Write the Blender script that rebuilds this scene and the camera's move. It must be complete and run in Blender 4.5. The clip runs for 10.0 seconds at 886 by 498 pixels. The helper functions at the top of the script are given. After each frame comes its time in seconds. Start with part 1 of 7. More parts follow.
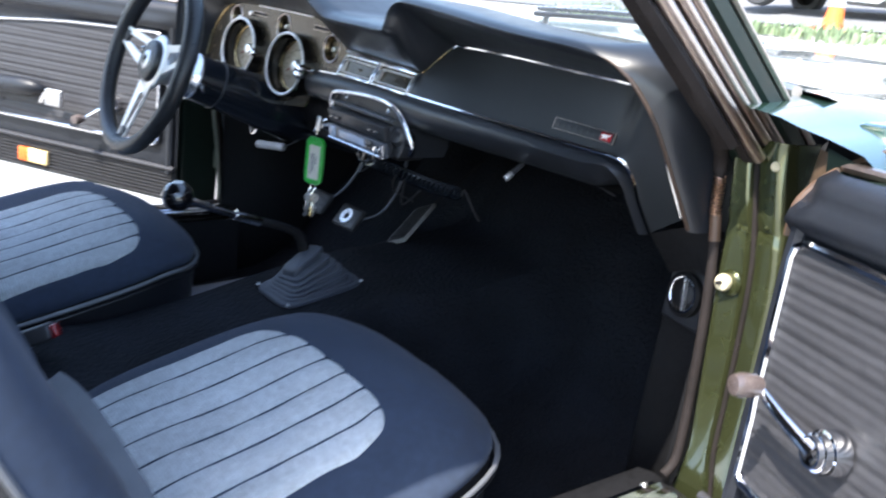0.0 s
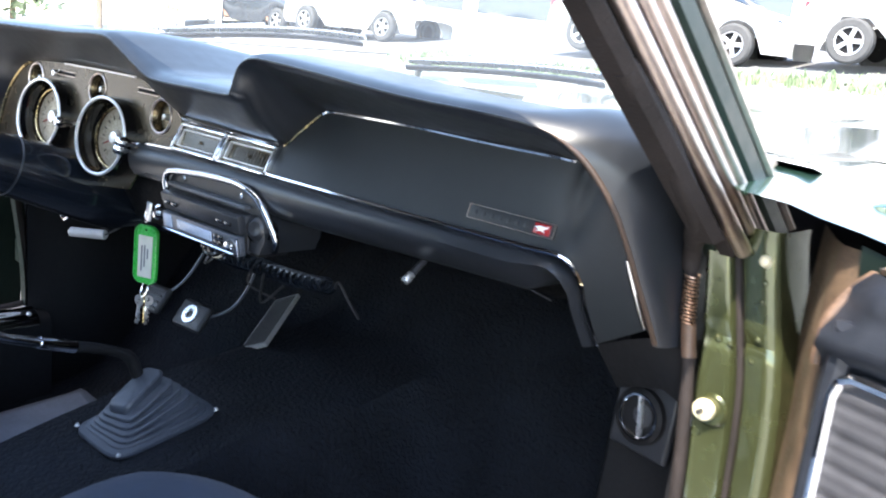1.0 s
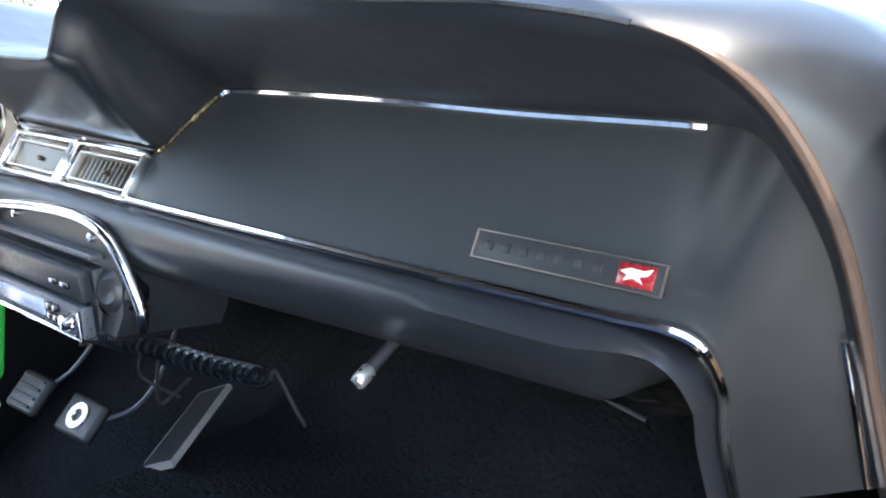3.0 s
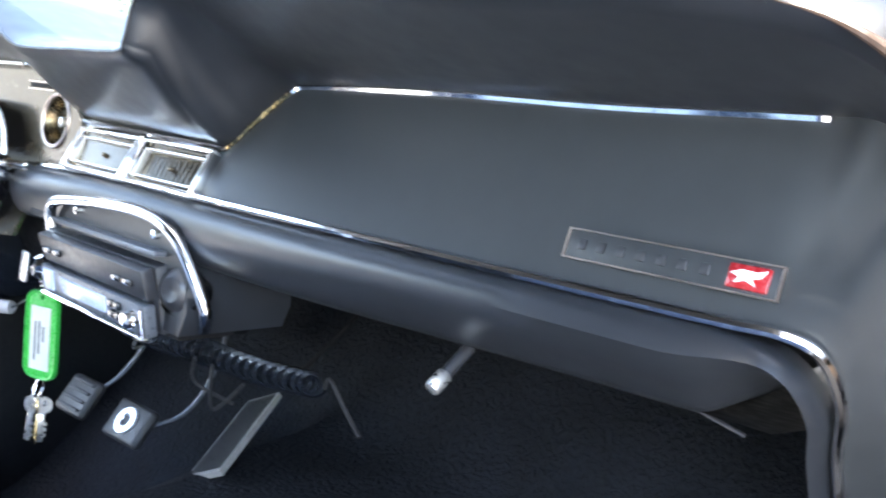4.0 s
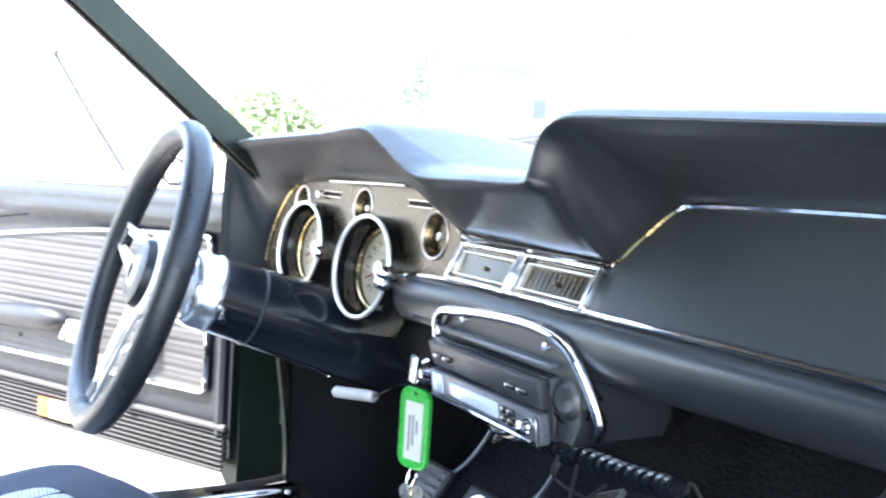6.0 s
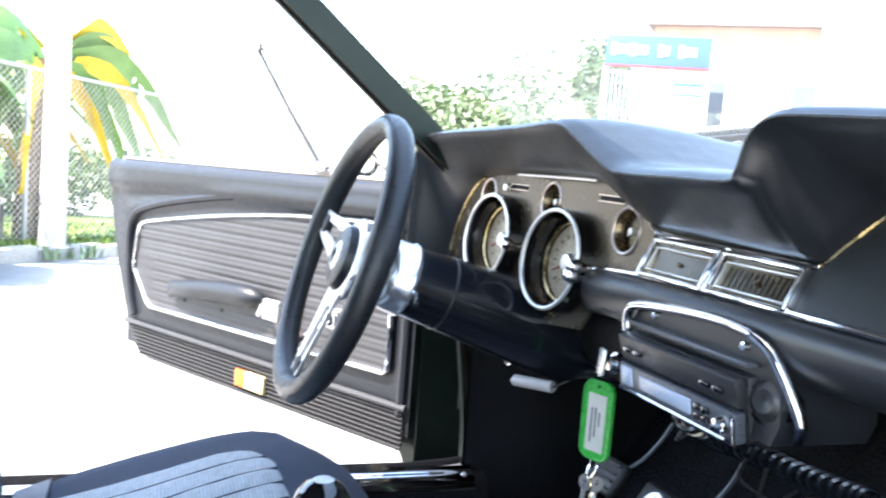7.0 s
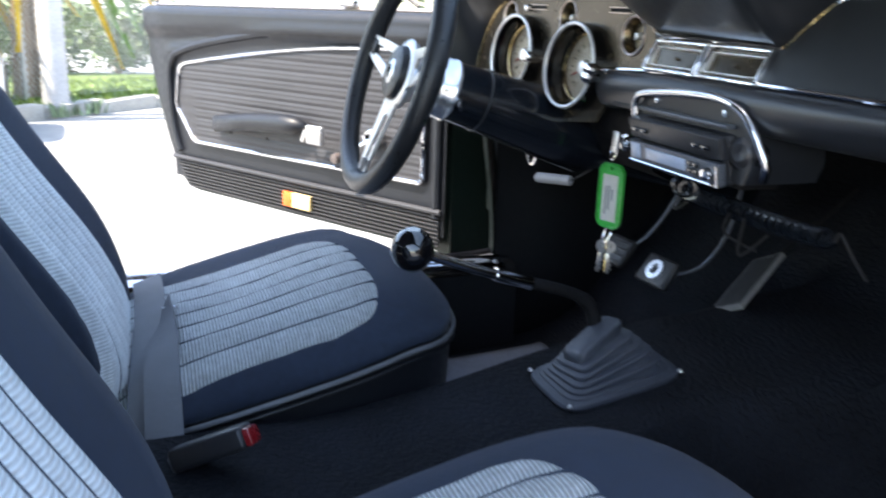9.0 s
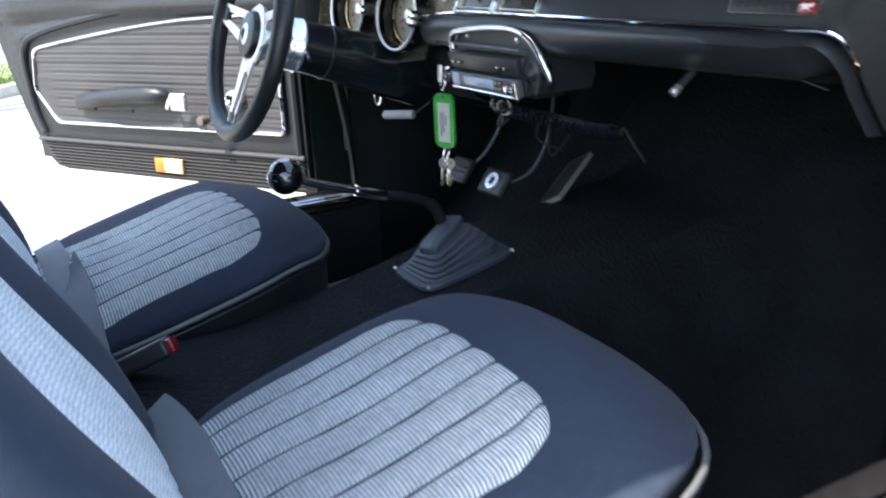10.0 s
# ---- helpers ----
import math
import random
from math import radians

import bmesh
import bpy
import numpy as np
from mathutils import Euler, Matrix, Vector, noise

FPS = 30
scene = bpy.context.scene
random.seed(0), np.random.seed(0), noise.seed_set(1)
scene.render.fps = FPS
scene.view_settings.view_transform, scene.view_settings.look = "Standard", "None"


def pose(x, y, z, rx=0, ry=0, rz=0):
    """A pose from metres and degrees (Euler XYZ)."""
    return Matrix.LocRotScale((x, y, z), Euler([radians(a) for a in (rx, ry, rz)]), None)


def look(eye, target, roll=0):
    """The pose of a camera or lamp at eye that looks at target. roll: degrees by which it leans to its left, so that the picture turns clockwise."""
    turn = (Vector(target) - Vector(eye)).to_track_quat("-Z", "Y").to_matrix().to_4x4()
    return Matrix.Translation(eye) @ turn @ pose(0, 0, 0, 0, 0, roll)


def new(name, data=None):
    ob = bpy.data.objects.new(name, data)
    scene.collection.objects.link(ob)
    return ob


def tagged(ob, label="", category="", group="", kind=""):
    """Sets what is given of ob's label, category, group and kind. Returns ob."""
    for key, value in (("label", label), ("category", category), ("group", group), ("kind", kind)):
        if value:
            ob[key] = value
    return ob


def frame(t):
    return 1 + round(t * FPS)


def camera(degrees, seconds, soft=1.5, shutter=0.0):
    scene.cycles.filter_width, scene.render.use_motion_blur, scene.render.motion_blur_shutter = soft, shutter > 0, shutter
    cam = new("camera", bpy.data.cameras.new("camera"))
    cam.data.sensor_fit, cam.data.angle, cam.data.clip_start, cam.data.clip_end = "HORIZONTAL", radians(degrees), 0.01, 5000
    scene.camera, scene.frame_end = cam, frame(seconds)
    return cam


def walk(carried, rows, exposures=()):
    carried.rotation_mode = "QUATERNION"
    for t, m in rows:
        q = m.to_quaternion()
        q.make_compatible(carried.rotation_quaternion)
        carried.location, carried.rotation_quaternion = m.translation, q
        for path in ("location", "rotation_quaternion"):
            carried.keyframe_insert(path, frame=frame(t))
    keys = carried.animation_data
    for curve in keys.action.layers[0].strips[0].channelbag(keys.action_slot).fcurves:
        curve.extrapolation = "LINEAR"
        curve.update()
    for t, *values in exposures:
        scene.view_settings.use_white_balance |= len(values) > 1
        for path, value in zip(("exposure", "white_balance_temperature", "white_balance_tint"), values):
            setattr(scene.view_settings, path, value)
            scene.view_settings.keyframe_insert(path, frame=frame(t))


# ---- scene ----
cam = camera(53.6, 10.0, soft=2.0, shutter=0.4)
PATH = [
    (0, (1.227, -0.837, 0.970), (-0.243, 0.390, 0.393), 7.8),
    (0.5, (1.109, -0.753, 0.963), (-0.246, 0.635, 0.478), 8.0),
    (1, (0.967, -0.689, 0.966), (-0.287, 0.807, 0.532), 6.9),
    (1.5, (0.855, -0.576, 0.959), (-0.498, 0.830, 0.521), 4.5),
    (2, (0.770, -0.438, 0.927), (-0.657, 0.904, 0.524), 3.2),
    (2.5, (0.722, -0.378, 0.901), (-0.593, 1.087, 0.549), 4.3),
    (2.7, (0.710, -0.364, 0.891), (-0.562, 1.143, 0.560), 5.0),
    (3.8, (0.663, -0.347, 0.857), (-0.638, 1.151, 0.605), 6.9),
    (4, (0.662, -0.355, 0.860), (-0.677, 1.109, 0.600), 6.5),
    (4.5, (0.652, -0.374, 0.867), (-0.790, 0.991, 0.625), 5.5),
    (5, (0.641, -0.400, 0.870), (-0.909, 0.849, 0.677), 4.8),
    (5.2, (0.636, -0.409, 0.875), (-0.953, 0.791, 0.693), 4.3),
    (6.5, (0.628, -0.452, 0.888), (-1.190, 0.366, 0.729), 4.0),
    (7, (0.639, -0.473, 0.886), (-1.245, 0.170, 0.691), 4.6),
    (7.5, (0.667, -0.504, 0.886), (-1.256, -0.020, 0.622), 4.8),
    (8, (0.707, -0.517, 0.875), (-1.224, -0.137, 0.515), 4.2),
    (8.5, (0.759, -0.531, 0.870), (-1.140, -0.121, 0.398), 2.7),
    (9, (0.839, -0.602, 0.864), (-0.975, 0.043, 0.323), 2.0),
    (9.5, (0.927, -0.671, 0.866), (-0.783, 0.197, 0.297), 1.4),
    (10, (1.065, -0.683, 0.876), (-0.607, 0.212, 0.239), -2.9),
]
EXPOSURE = [(0.0, 2.5, 6500, 10), (0.5, 2.92, 6700, 10), (1.0, 3.12, 6750, 10), (1.5, 3.15, 6800, 10), (2.5, 3.52, 7050, 10), (4.0, 4.3, 6850, 10), (4.5, 4.76, 6650, 10), (5.0, 4.7, 6700, 10), (6.5, 3.68, 7000, 10),
            (7.0, 3.27, 6950, 10), (7.5, 2.98, 7000, 10), (8.0, 2.9, 7150, 10), (8.5, 2.82, 7250, 10), (9.0, 2.65, 7100, 10), (10.0, 2.65, 7050, 10)]
walk(cam, [(t, look(eye, target, roll)) for t, eye, target, roll in PATH], EXPOSURE)

# ---- world, sun ----
world = bpy.data.worlds.new("sky")
scene.world = world
world.use_nodes = True
_n = world.node_tree.nodes
_sky = _n.new("ShaderNodeTexSky")
_sky.sky_type = "NISHITA"
_sky.sun_disc = False
SUN_EL, SUN_AZ = radians(56), radians(172)
_sky.sun_elevation, _sky.sun_rotation = SUN_EL, SUN_AZ
world.node_tree.links.new(_sky.outputs[0], _n["Background"].inputs[0])
_n["Background"].inputs[1].default_value = 0.15
sun_dir = Vector((math.sin(SUN_AZ) * math.cos(SUN_EL), math.cos(SUN_AZ) * math.cos(SUN_EL), math.sin(SUN_EL)))
sun = new("sun", bpy.data.lights.new("sun", "SUN"))
sun.data.energy, sun.data.angle, sun.data.color = 2.4, radians(0.5), (1.0, 0.95, 0.88)
sun.matrix_world = look(tuple(sun_dir * 30), (0, 0, 0))


# ---- materials ----
def mat(name, base, rough=0.5, metal=0.0, var=0.2, scale=8.0, bump=0.0, bscale=300.0, coat=0.0, rvar=0.1, spec=0.5, sheen=0.0, wave=None, island=0.0):
    """A procedural surface: colour varied at two scales, roughness varied, fine relief."""
    m = bpy.data.materials.new(name)
    m.use_nodes = True
    nt, nd = m.node_tree, m.node_tree.nodes
    b = nd["Principled BSDF"]
    tc = nd.new("ShaderNodeTexCoord")

    def noise_tex(s, detail):
        n = nd.new("ShaderNodeTexNoise")
        n.inputs["Scale"].default_value, n.inputs["Detail"].default_value = s, detail
        nt.links.new(tc.outputs["Object"], n.inputs["Vector"])
        return n.outputs[0]

    big, fine = noise_tex(scale, 4), noise_tex(scale * 12, 3)
    add = nd.new("ShaderNodeMath")
    add.operation = "ADD"
    nt.links.new(big, add.inputs[0]), nt.links.new(fine, add.inputs[1])
    ramp = nd.new("ShaderNodeMapRange")
    ramp.inputs[1].default_value, ramp.inputs[2].default_value = 0.6, 1.4
    ramp.inputs[3].default_value, ramp.inputs[4].default_value = 1 - var, 1 + var
    nt.links.new(add.outputs[0], ramp.inputs[0])
    mul = nd.new("ShaderNodeMix")
    mul.data_type, mul.blend_type = "RGBA", "MULTIPLY"
    mul.inputs["Factor"].default_value = 1
    mul.inputs["A"].default_value = (*base, 1)
    nt.links.new(ramp.outputs[0], mul.inputs["B"])
    col = mul.outputs["Result"]
    if island:
        geo = nd.new("ShaderNodeNewGeometry")
        r2 = nd.new("ShaderNodeMapRange")
        r2.inputs[3].default_value, r2.inputs[4].default_value = 1 - island, 1 + island
        nt.links.new(geo.outputs["Random Per Island"], r2.inputs[0])
        m2 = nd.new("ShaderNodeMix")
        m2.data_type, m2.blend_type = "RGBA", "MULTIPLY"
        m2.inputs["Factor"].default_value = 1
        nt.links.new(col, m2.inputs["A"]), nt.links.new(r2.outputs[0], m2.inputs["B"])
        col = m2.outputs["Result"]
    nt.links.new(col, b.inputs["Base Color"])
    rr = nd.new("ShaderNodeMapRange")
    rr.inputs[1].default_value, rr.inputs[2].default_value = 0.3, 0.7
    rr.inputs[3].default_value, rr.inputs[4].default_value = max(rough - rvar, 0.02), min(rough + rvar, 1)
    nt.links.new(fine, rr.inputs[0])
    nt.links.new(rr.outputs[0], b.inputs["Roughness"])
    b.inputs["Metallic"].default_value = metal
    b.inputs["Specular IOR Level"].default_value = spec
    b.inputs["Coat Weight"].default_value = coat
    b.inputs["Coat Roughness"].default_value = 0.05 if rough < 0.3 else 0.25
    b.inputs["Sheen Weight"].default_value = sheen
    b.inputs["Sheen Roughness"].default_value = 0.4
    if bump or wave:
        bp = nd.new("ShaderNodeBump")
        bp.inputs["Strength"].default_value = 1.0
        bp.inputs["Distance"].default_value = bump or wave[2]
        h = noise_tex(bscale, 2)
        if wave:
            w = nd.new("ShaderNodeTexWave")
            w.wave_type, w.bands_direction = "BANDS", wave[0]
            w.inputs["Scale"].default_value, w.inputs["Distortion"].default_value = wave[1], 0.6
            w.inputs["Detail"].default_value = 1
            nt.links.new(tc.outputs["Object"], w.inputs["Vector"])
            h = w.outputs["Fac"]
            # Base colour darkened in the troughs too: painted shade between the cords.
            groove_shade = nd.new("ShaderNodeMapRange")
            groove_shade.inputs[3].default_value, groove_shade.inputs[4].default_value = (0.66 if wave[2] > 0.002 else 0.84), 1.12
            nt.links.new(h, groove_shade.inputs[0])
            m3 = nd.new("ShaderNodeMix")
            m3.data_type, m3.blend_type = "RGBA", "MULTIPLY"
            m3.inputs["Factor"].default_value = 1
            nt.links.new(col, m3.inputs["A"]), nt.links.new(groove_shade.outputs[0], m3.inputs["B"])
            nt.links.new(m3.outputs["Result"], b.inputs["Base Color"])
        nt.links.new(h, bp.inputs["Height"])
        nt.links.new(bp.outputs[0], b.inputs["Normal"])
    return m


def glass_mat(name, tint=(1, 1, 1), gloss=0.7):
    m = bpy.data.materials.new(name)
    m.use_nodes = True
    nt, nd = m.node_tree, m.node_tree.nodes
    nd.remove(nd["Principled BSDF"])
    tr, gl, lw, mx = nd.new("ShaderNodeBsdfTransparent"), nd.new("ShaderNodeBsdfGlossy"), nd.new("ShaderNodeLayerWeight"), nd.new("ShaderNodeMixShader")
    pw, mr = nd.new("ShaderNodeMath"), nd.new("ShaderNodeMapRange")
    tr.inputs[0].default_value = (*tint, 1)
    gl.inputs["Roughness"].default_value = 0.02
    gl.inputs["Color"].default_value = (gloss, gloss, gloss, 1)
    pw.operation, pw.inputs[1].default_value = "POWER", 4.0
    mr.inputs[3].default_value, mr.inputs[4].default_value = 0.04, 0.6
    nt.links.new(lw.outputs["Facing"], pw.inputs[0]), nt.links.new(pw.outputs[0], mr.inputs[0])
    nt.links.new(mr.outputs[0], mx.inputs[0]), nt.links.new(tr.outputs[0], mx.inputs[1]), nt.links.new(gl.outputs[0], mx.inputs[2])
    nt.links.new(mx.outputs[0], nd["Material Output"].inputs[0])
    return m


# Mixes a pale uneven film into the glass to stand in for veiling glare.
def hazed_glass(name, base, haze):
    m = base.copy()
    m.name = name
    nt, nd = m.node_tree, m.node_tree.nodes
    outp = nd["Material Output"]
    clear = outp.inputs[0].links[0].from_socket
    tl, mx, no, mr, tc = nd.new("ShaderNodeBsdfTranslucent"), nd.new("ShaderNodeMixShader"), nd.new("ShaderNodeTexNoise"), nd.new("ShaderNodeMapRange"), nd.new("ShaderNodeTexCoord")
    tl.inputs[0].default_value = (0.75, 0.78, 0.78, 1)
    no.inputs["Scale"].default_value, no.inputs["Detail"].default_value = 5.0, 6.0
    mr.inputs[3].default_value, mr.inputs[4].default_value = haze * 0.5, haze * 1.5
    nt.links.new(tc.outputs["Object"], no.inputs["Vector"]), nt.links.new(no.outputs[0], mr.inputs[0])
    nt.links.new(mr.outputs[0], mx.inputs[0]), nt.links.new(clear, mx.inputs[1]), nt.links.new(tl.outputs[0], mx.inputs[2])
    nt.links.new(mx.outputs[0], outp.inputs[0])
    return m


M_pad = mat("black_padded_vinyl", (0.012, 0.014, 0.018), 0.40, var=0.12, scale=5, spec=0.5, coat=0.22, rvar=0.03)
M_face = mat("charcoal_dash_vinyl", (0.023, 0.026, 0.029), 0.42, var=0.12, scale=6, spec=0.36, rvar=0.03)
M_bronze = mat("dark_bronze_metal_dash_paint", (0.115, 0.094, 0.068), 0.26, metal=0.8, var=0.05, scale=5, rvar=0.02)
M_cup = mat("worn_brown_gold_cup", (0.16, 0.12, 0.07), 0.25, metal=0.9, var=0.35, scale=40)
M_gold = mat("tarnished_gold_metal", (0.42, 0.32, 0.17), 0.22, metal=1.0, var=0.25, scale=30)
M_chrome = mat("chrome", (0.80, 0.80, 0.82), 0.07, metal=1.0, var=0.06, scale=15, rvar=0.04)
M_collar = mat("bright_collar_metal", (0.80, 0.80, 0.80), 0.20, metal=0.85, var=0.1, scale=12, rvar=0.05)
M_pedal = mat("worn_aluminium_pedal", (0.50, 0.49, 0.47), 0.42, metal=0.5, var=0.25, scale=40, rvar=0.1)
M_satin = mat("satin_bright_metal", (0.78, 0.77, 0.75), 0.34, metal=0.75, var=0.1, scale=20, rvar=0.06)
M_oldchrome = mat("aged_chrome", (0.54, 0.45, 0.40), 0.36, metal=1.0, var=0.16, scale=8, rvar=0.03)
M_rubber = mat("black_rubber", (0.022, 0.022, 0.024), 0.55, var=0.3, scale=12, bump=0.0003, bscale=500)
M_boot = mat("blue_black_boot_rubber", (0.042, 0.048, 0.062), 0.45, var=0.3, scale=14, bump=0.0003, bscale=500)
M_sleeve = mat("copper_brown_worn_rubber", (0.10, 0.058, 0.036), 0.5, var=0.4, scale=25)
M_lipsheen = mat("brown_lip_reflection", (0.06, 0.038, 0.027), 0.38, var=0.3, scale=25)
M_copper = mat("coppery_wire", (0.42, 0.26, 0.17), 0.3, metal=0.9, var=0.2, scale=30)
M_rust = mat("rust_stained_brown_sheet", (0.105, 0.07, 0.045), 0.45, metal=0.2, var=0.7, scale=30, rvar=0.15)
M_smoke = mat("smoky_brown_plastic", (0.09, 0.07, 0.065), 0.2, var=0.3, scale=60, coat=0.5)
M_strip = mat("brown_black_weatherstrip", (0.017, 0.013, 0.012), 0.75, var=0.5, scale=20, bump=0.0006, bscale=350, spec=0.25)
M_cloth = mat("navy_seat_cloth", (0.029, 0.040, 0.064), 0.88, var=0.25, scale=7, bump=0.0004, bscale=1400, spec=0.18, sheen=0.08)
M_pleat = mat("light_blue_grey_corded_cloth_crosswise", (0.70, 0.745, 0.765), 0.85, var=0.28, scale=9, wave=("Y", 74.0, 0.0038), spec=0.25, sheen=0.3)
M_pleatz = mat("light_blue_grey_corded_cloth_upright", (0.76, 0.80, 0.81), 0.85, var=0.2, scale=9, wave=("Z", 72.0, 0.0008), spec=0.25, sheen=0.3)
M_welt = mat("grey_vinyl_welt", (0.11, 0.115, 0.125), 0.4, var=0.15, scale=20)
M_seam = mat("dark_blue_seam_thread", (0.03, 0.045, 0.07), 0.9, var=0.3, scale=40)
M_column = mat("gloss_navy_black_column_paint", (0.006, 0.008, 0.012), 0.22, var=0.15, scale=6, coat=0.5, rvar=0.03)
M_vinyl = mat("black_seat_vinyl", (0.012, 0.013, 0.016), 0.38, var=0.25, scale=10, bump=0.0004, bscale=700)
M_carpet = mat("black_loop_carpet", (0.0062, 0.0076, 0.0108), 0.9, var=0.7, scale=10, bump=0.006, bscale=150, spec=0.2)
M_mat = mat("blue_grey_mat", (0.12, 0.135, 0.165), 0.8, var=0.3, scale=10, bump=0.001, bscale=300)
M_dgrey = mat("grey_brown_door_vinyl", (0.042, 0.042, 0.047), 0.5, var=0.18, scale=8, bump=0.0003, bscale=900, spec=0.35)
M_dblack = mat("blue_black_door_vinyl", (0.013, 0.015, 0.020), 0.42, var=0.2, scale=6, bump=0.0003, bscale=900, spec=0.35)
# One car paint in two tones: M_green coloured as sunlit, M_dgreen as shaded.
M_green = mat("sunlit_green_car_paint", (0.056, 0.064, 0.026), 0.24, metal=0.6, var=0.08, scale=3, coat=0.8, rvar=0.06)
M_dgreen = mat("shaded_green_car_paint", (0.009, 0.017, 0.013), 0.36, metal=0.2, var=0.25, scale=6, coat=0.15, rvar=0.08, spec=0.35)
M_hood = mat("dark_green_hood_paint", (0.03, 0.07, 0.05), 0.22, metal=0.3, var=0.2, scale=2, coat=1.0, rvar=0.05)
M_black = mat("matte_black_metal", (0.007, 0.007, 0.008), 0.7, var=0.3, scale=9, bump=0.0004, bscale=200, spec=0.2)
M_plastic = mat("grey_black_plastic", (0.022, 0.023, 0.027), 0.4, var=0.15, scale=20)
M_gloss = mat("gloss_black_plastic", (0.004, 0.004, 0.005), 0.05, var=0.1, scale=15, coat=1.0, rvar=0.03)
M_leather = mat("black_wheel_leather", (0.016, 0.017, 0.019), 0.36, var=0.25, scale=14, bump=0.0004, bscale=800)
M_fascia = mat("slate_metallic_plastic", (0.10, 0.11, 0.13), 0.35, metal=0.4, var=0.12, scale=30)
M_lcd = mat("pale_blue_display", (0.40, 0.47, 0.60), 0.2, var=0.15, scale=30)
M_fuse = mat("grey_white_plastic", (0.42, 0.42, 0.44), 0.5, var=0.15, scale=40)
M_white = mat("white_plastic", (0.72, 0.72, 0.70), 0.4, var=0.08, scale=20)
M_cream = mat("cream_plastic", (0.70, 0.62, 0.42), 0.4, var=0.12, scale=40)
M_tag = mat("green_plastic_key_tag", (0.03, 0.42, 0.06), 0.3, var=0.1, scale=30, coat=0.3)
M_paper = mat("white_paper_label", (0.62, 0.62, 0.58), 0.7, var=0.1, scale=60)
M_ink = mat("grey_ink", (0.16, 0.17, 0.2), 0.8, var=0.2, scale=60)
M_red = mat("red_enamel", (0.26, 0.012, 0.016), 0.25, var=0.1, scale=30, coat=0.5)
M_orange = mat("orange_reflector_plastic", (0.95, 0.16, 0.02), 0.25, var=0.15, scale=60)
M_amber = mat("pale_amber_lamp_plastic", (0.95, 0.72, 0.35), 0.25, var=0.15, scale=60)
M_belt = mat("grey_belt_webbing", (0.155, 0.165, 0.185), 0.7, var=0.15, scale=20, wave=("X", 120.0, 0.0005))
M_dial = mat("silver_dial_face", (0.36, 0.31, 0.24), 0.30, metal=0.1, var=0.2, scale=30)
M_steel = mat("brushed_steel", (0.60, 0.60, 0.60), 0.32, metal=0.85, var=0.2, scale=20, rvar=0.1)
M_headliner = mat("black_headliner", (0.02, 0.02, 0.022), 0.8, var=0.2, scale=10)
M_glass = glass_mat("clear_window_glass", (0.93, 0.97, 0.95))
M_screen = hazed_glass("hazed_windscreen_glass", M_glass, 0.06)
M_autoglass = mat("dark_car_window_glass", (0.03, 0.04, 0.05), 0.05, var=0.1, scale=4, coat=1.0, rvar=0.02)
M_asphalt = mat("pale_worn_concrete_drive", (0.34, 0.33, 0.31), 0.9, var=0.22, scale=0.7, bump=0.004, bscale=60)
M_road = mat("worn_asphalt", (0.16, 0.16, 0.16), 0.9, var=0.2, scale=0.8, bump=0.004, bscale=80)
M_kerb = mat("weathered_concrete_kerb", (0.38, 0.36, 0.32), 0.9, var=0.3, scale=3, bump=0.004, bscale=50)
M_grass = mat("mown_grass", (0.17, 0.24, 0.05), 0.9, var=0.5, scale=3, island=0.4)
M_weed = mat("green_weeds", (0.20, 0.26, 0.14), 0.8, var=0.4, scale=5, island=0.45)
M_leaf = mat("green_banana_leaf", (0.14, 0.25, 0.07), 0.5, var=0.35, scale=4, island=0.3)
M_yleaf = mat("yellowed_banana_leaf", (0.62, 0.40, 0.04), 0.6, var=0.3, scale=4, island=0.3)
M_bark = mat("dry_brown_stem", (0.22, 0.15, 0.09), 0.9, var=0.4, scale=6, bump=0.006, bscale=40)
M_tree = mat("grey_green_foliage", (0.20, 0.26, 0.15), 0.8, var=0.4, scale=3, island=0.5)
M_galv = mat("galvanised_steel", (0.45, 0.46, 0.47), 0.45, metal=0.8, var=0.2, scale=10)
M_pole = mat("weathered_concrete_pole", (0.50, 0.48, 0.47), 0.85, var=0.22, scale=4, bump=0.003, bscale=60)
M_render = mat("off_white_rendered_wall", (0.44, 0.42, 0.38), 0.9, var=0.12, scale=1.2, bump=0.003, bscale=40)
M_brick = mat("orange_brick_wall", (0.48, 0.26, 0.16), 0.9, var=0.25, scale=2, bump=0.004, bscale=30)
M_greywall = mat("pale_grey_panel_wall", (0.50, 0.53, 0.56), 0.7, var=0.12, scale=1)
M_roof = mat("brown_roof_tiles", (0.24, 0.17, 0.14), 0.8, var=0.3, scale=3)
M_carwhite = mat("white_car_paint", (0.80, 0.80, 0.80), 0.25, var=0.04, scale=3, coat=1.0, rvar=0.04)
M_cardark = mat("dark_grey_car_paint", (0.04, 0.045, 0.055), 0.25, metal=0.3, var=0.1, scale=3, coat=1.0)
M_tyre = mat("tyre_rubber", (0.05, 0.05, 0.05), 0.8, var=0.2, scale=10)
M_alloy = mat("silver_alloy_wheel", (0.62, 0.62, 0.63), 0.3, metal=0.8, var=0.1, scale=8)
M_blue = mat("blue_sign_paint", (0.03, 0.10, 0.42), 0.4, var=0.08, scale=4)
M_signwhite = mat("white_sign_paint", (0.78, 0.78, 0.78), 0.4, var=0.05, scale=4)
M_cone = mat("orange_cone_plastic", (0.90, 0.18, 0.03), 0.45, var=0.12, scale=12)


# ---- mesh helpers ----
def thing(name, label, category, group="", at=(0, 0, 0), kind=""):
    ob = new(name)
    ob.empty_display_size = 0.05
    ob.location = at
    return tagged(ob, label, category, group, kind)


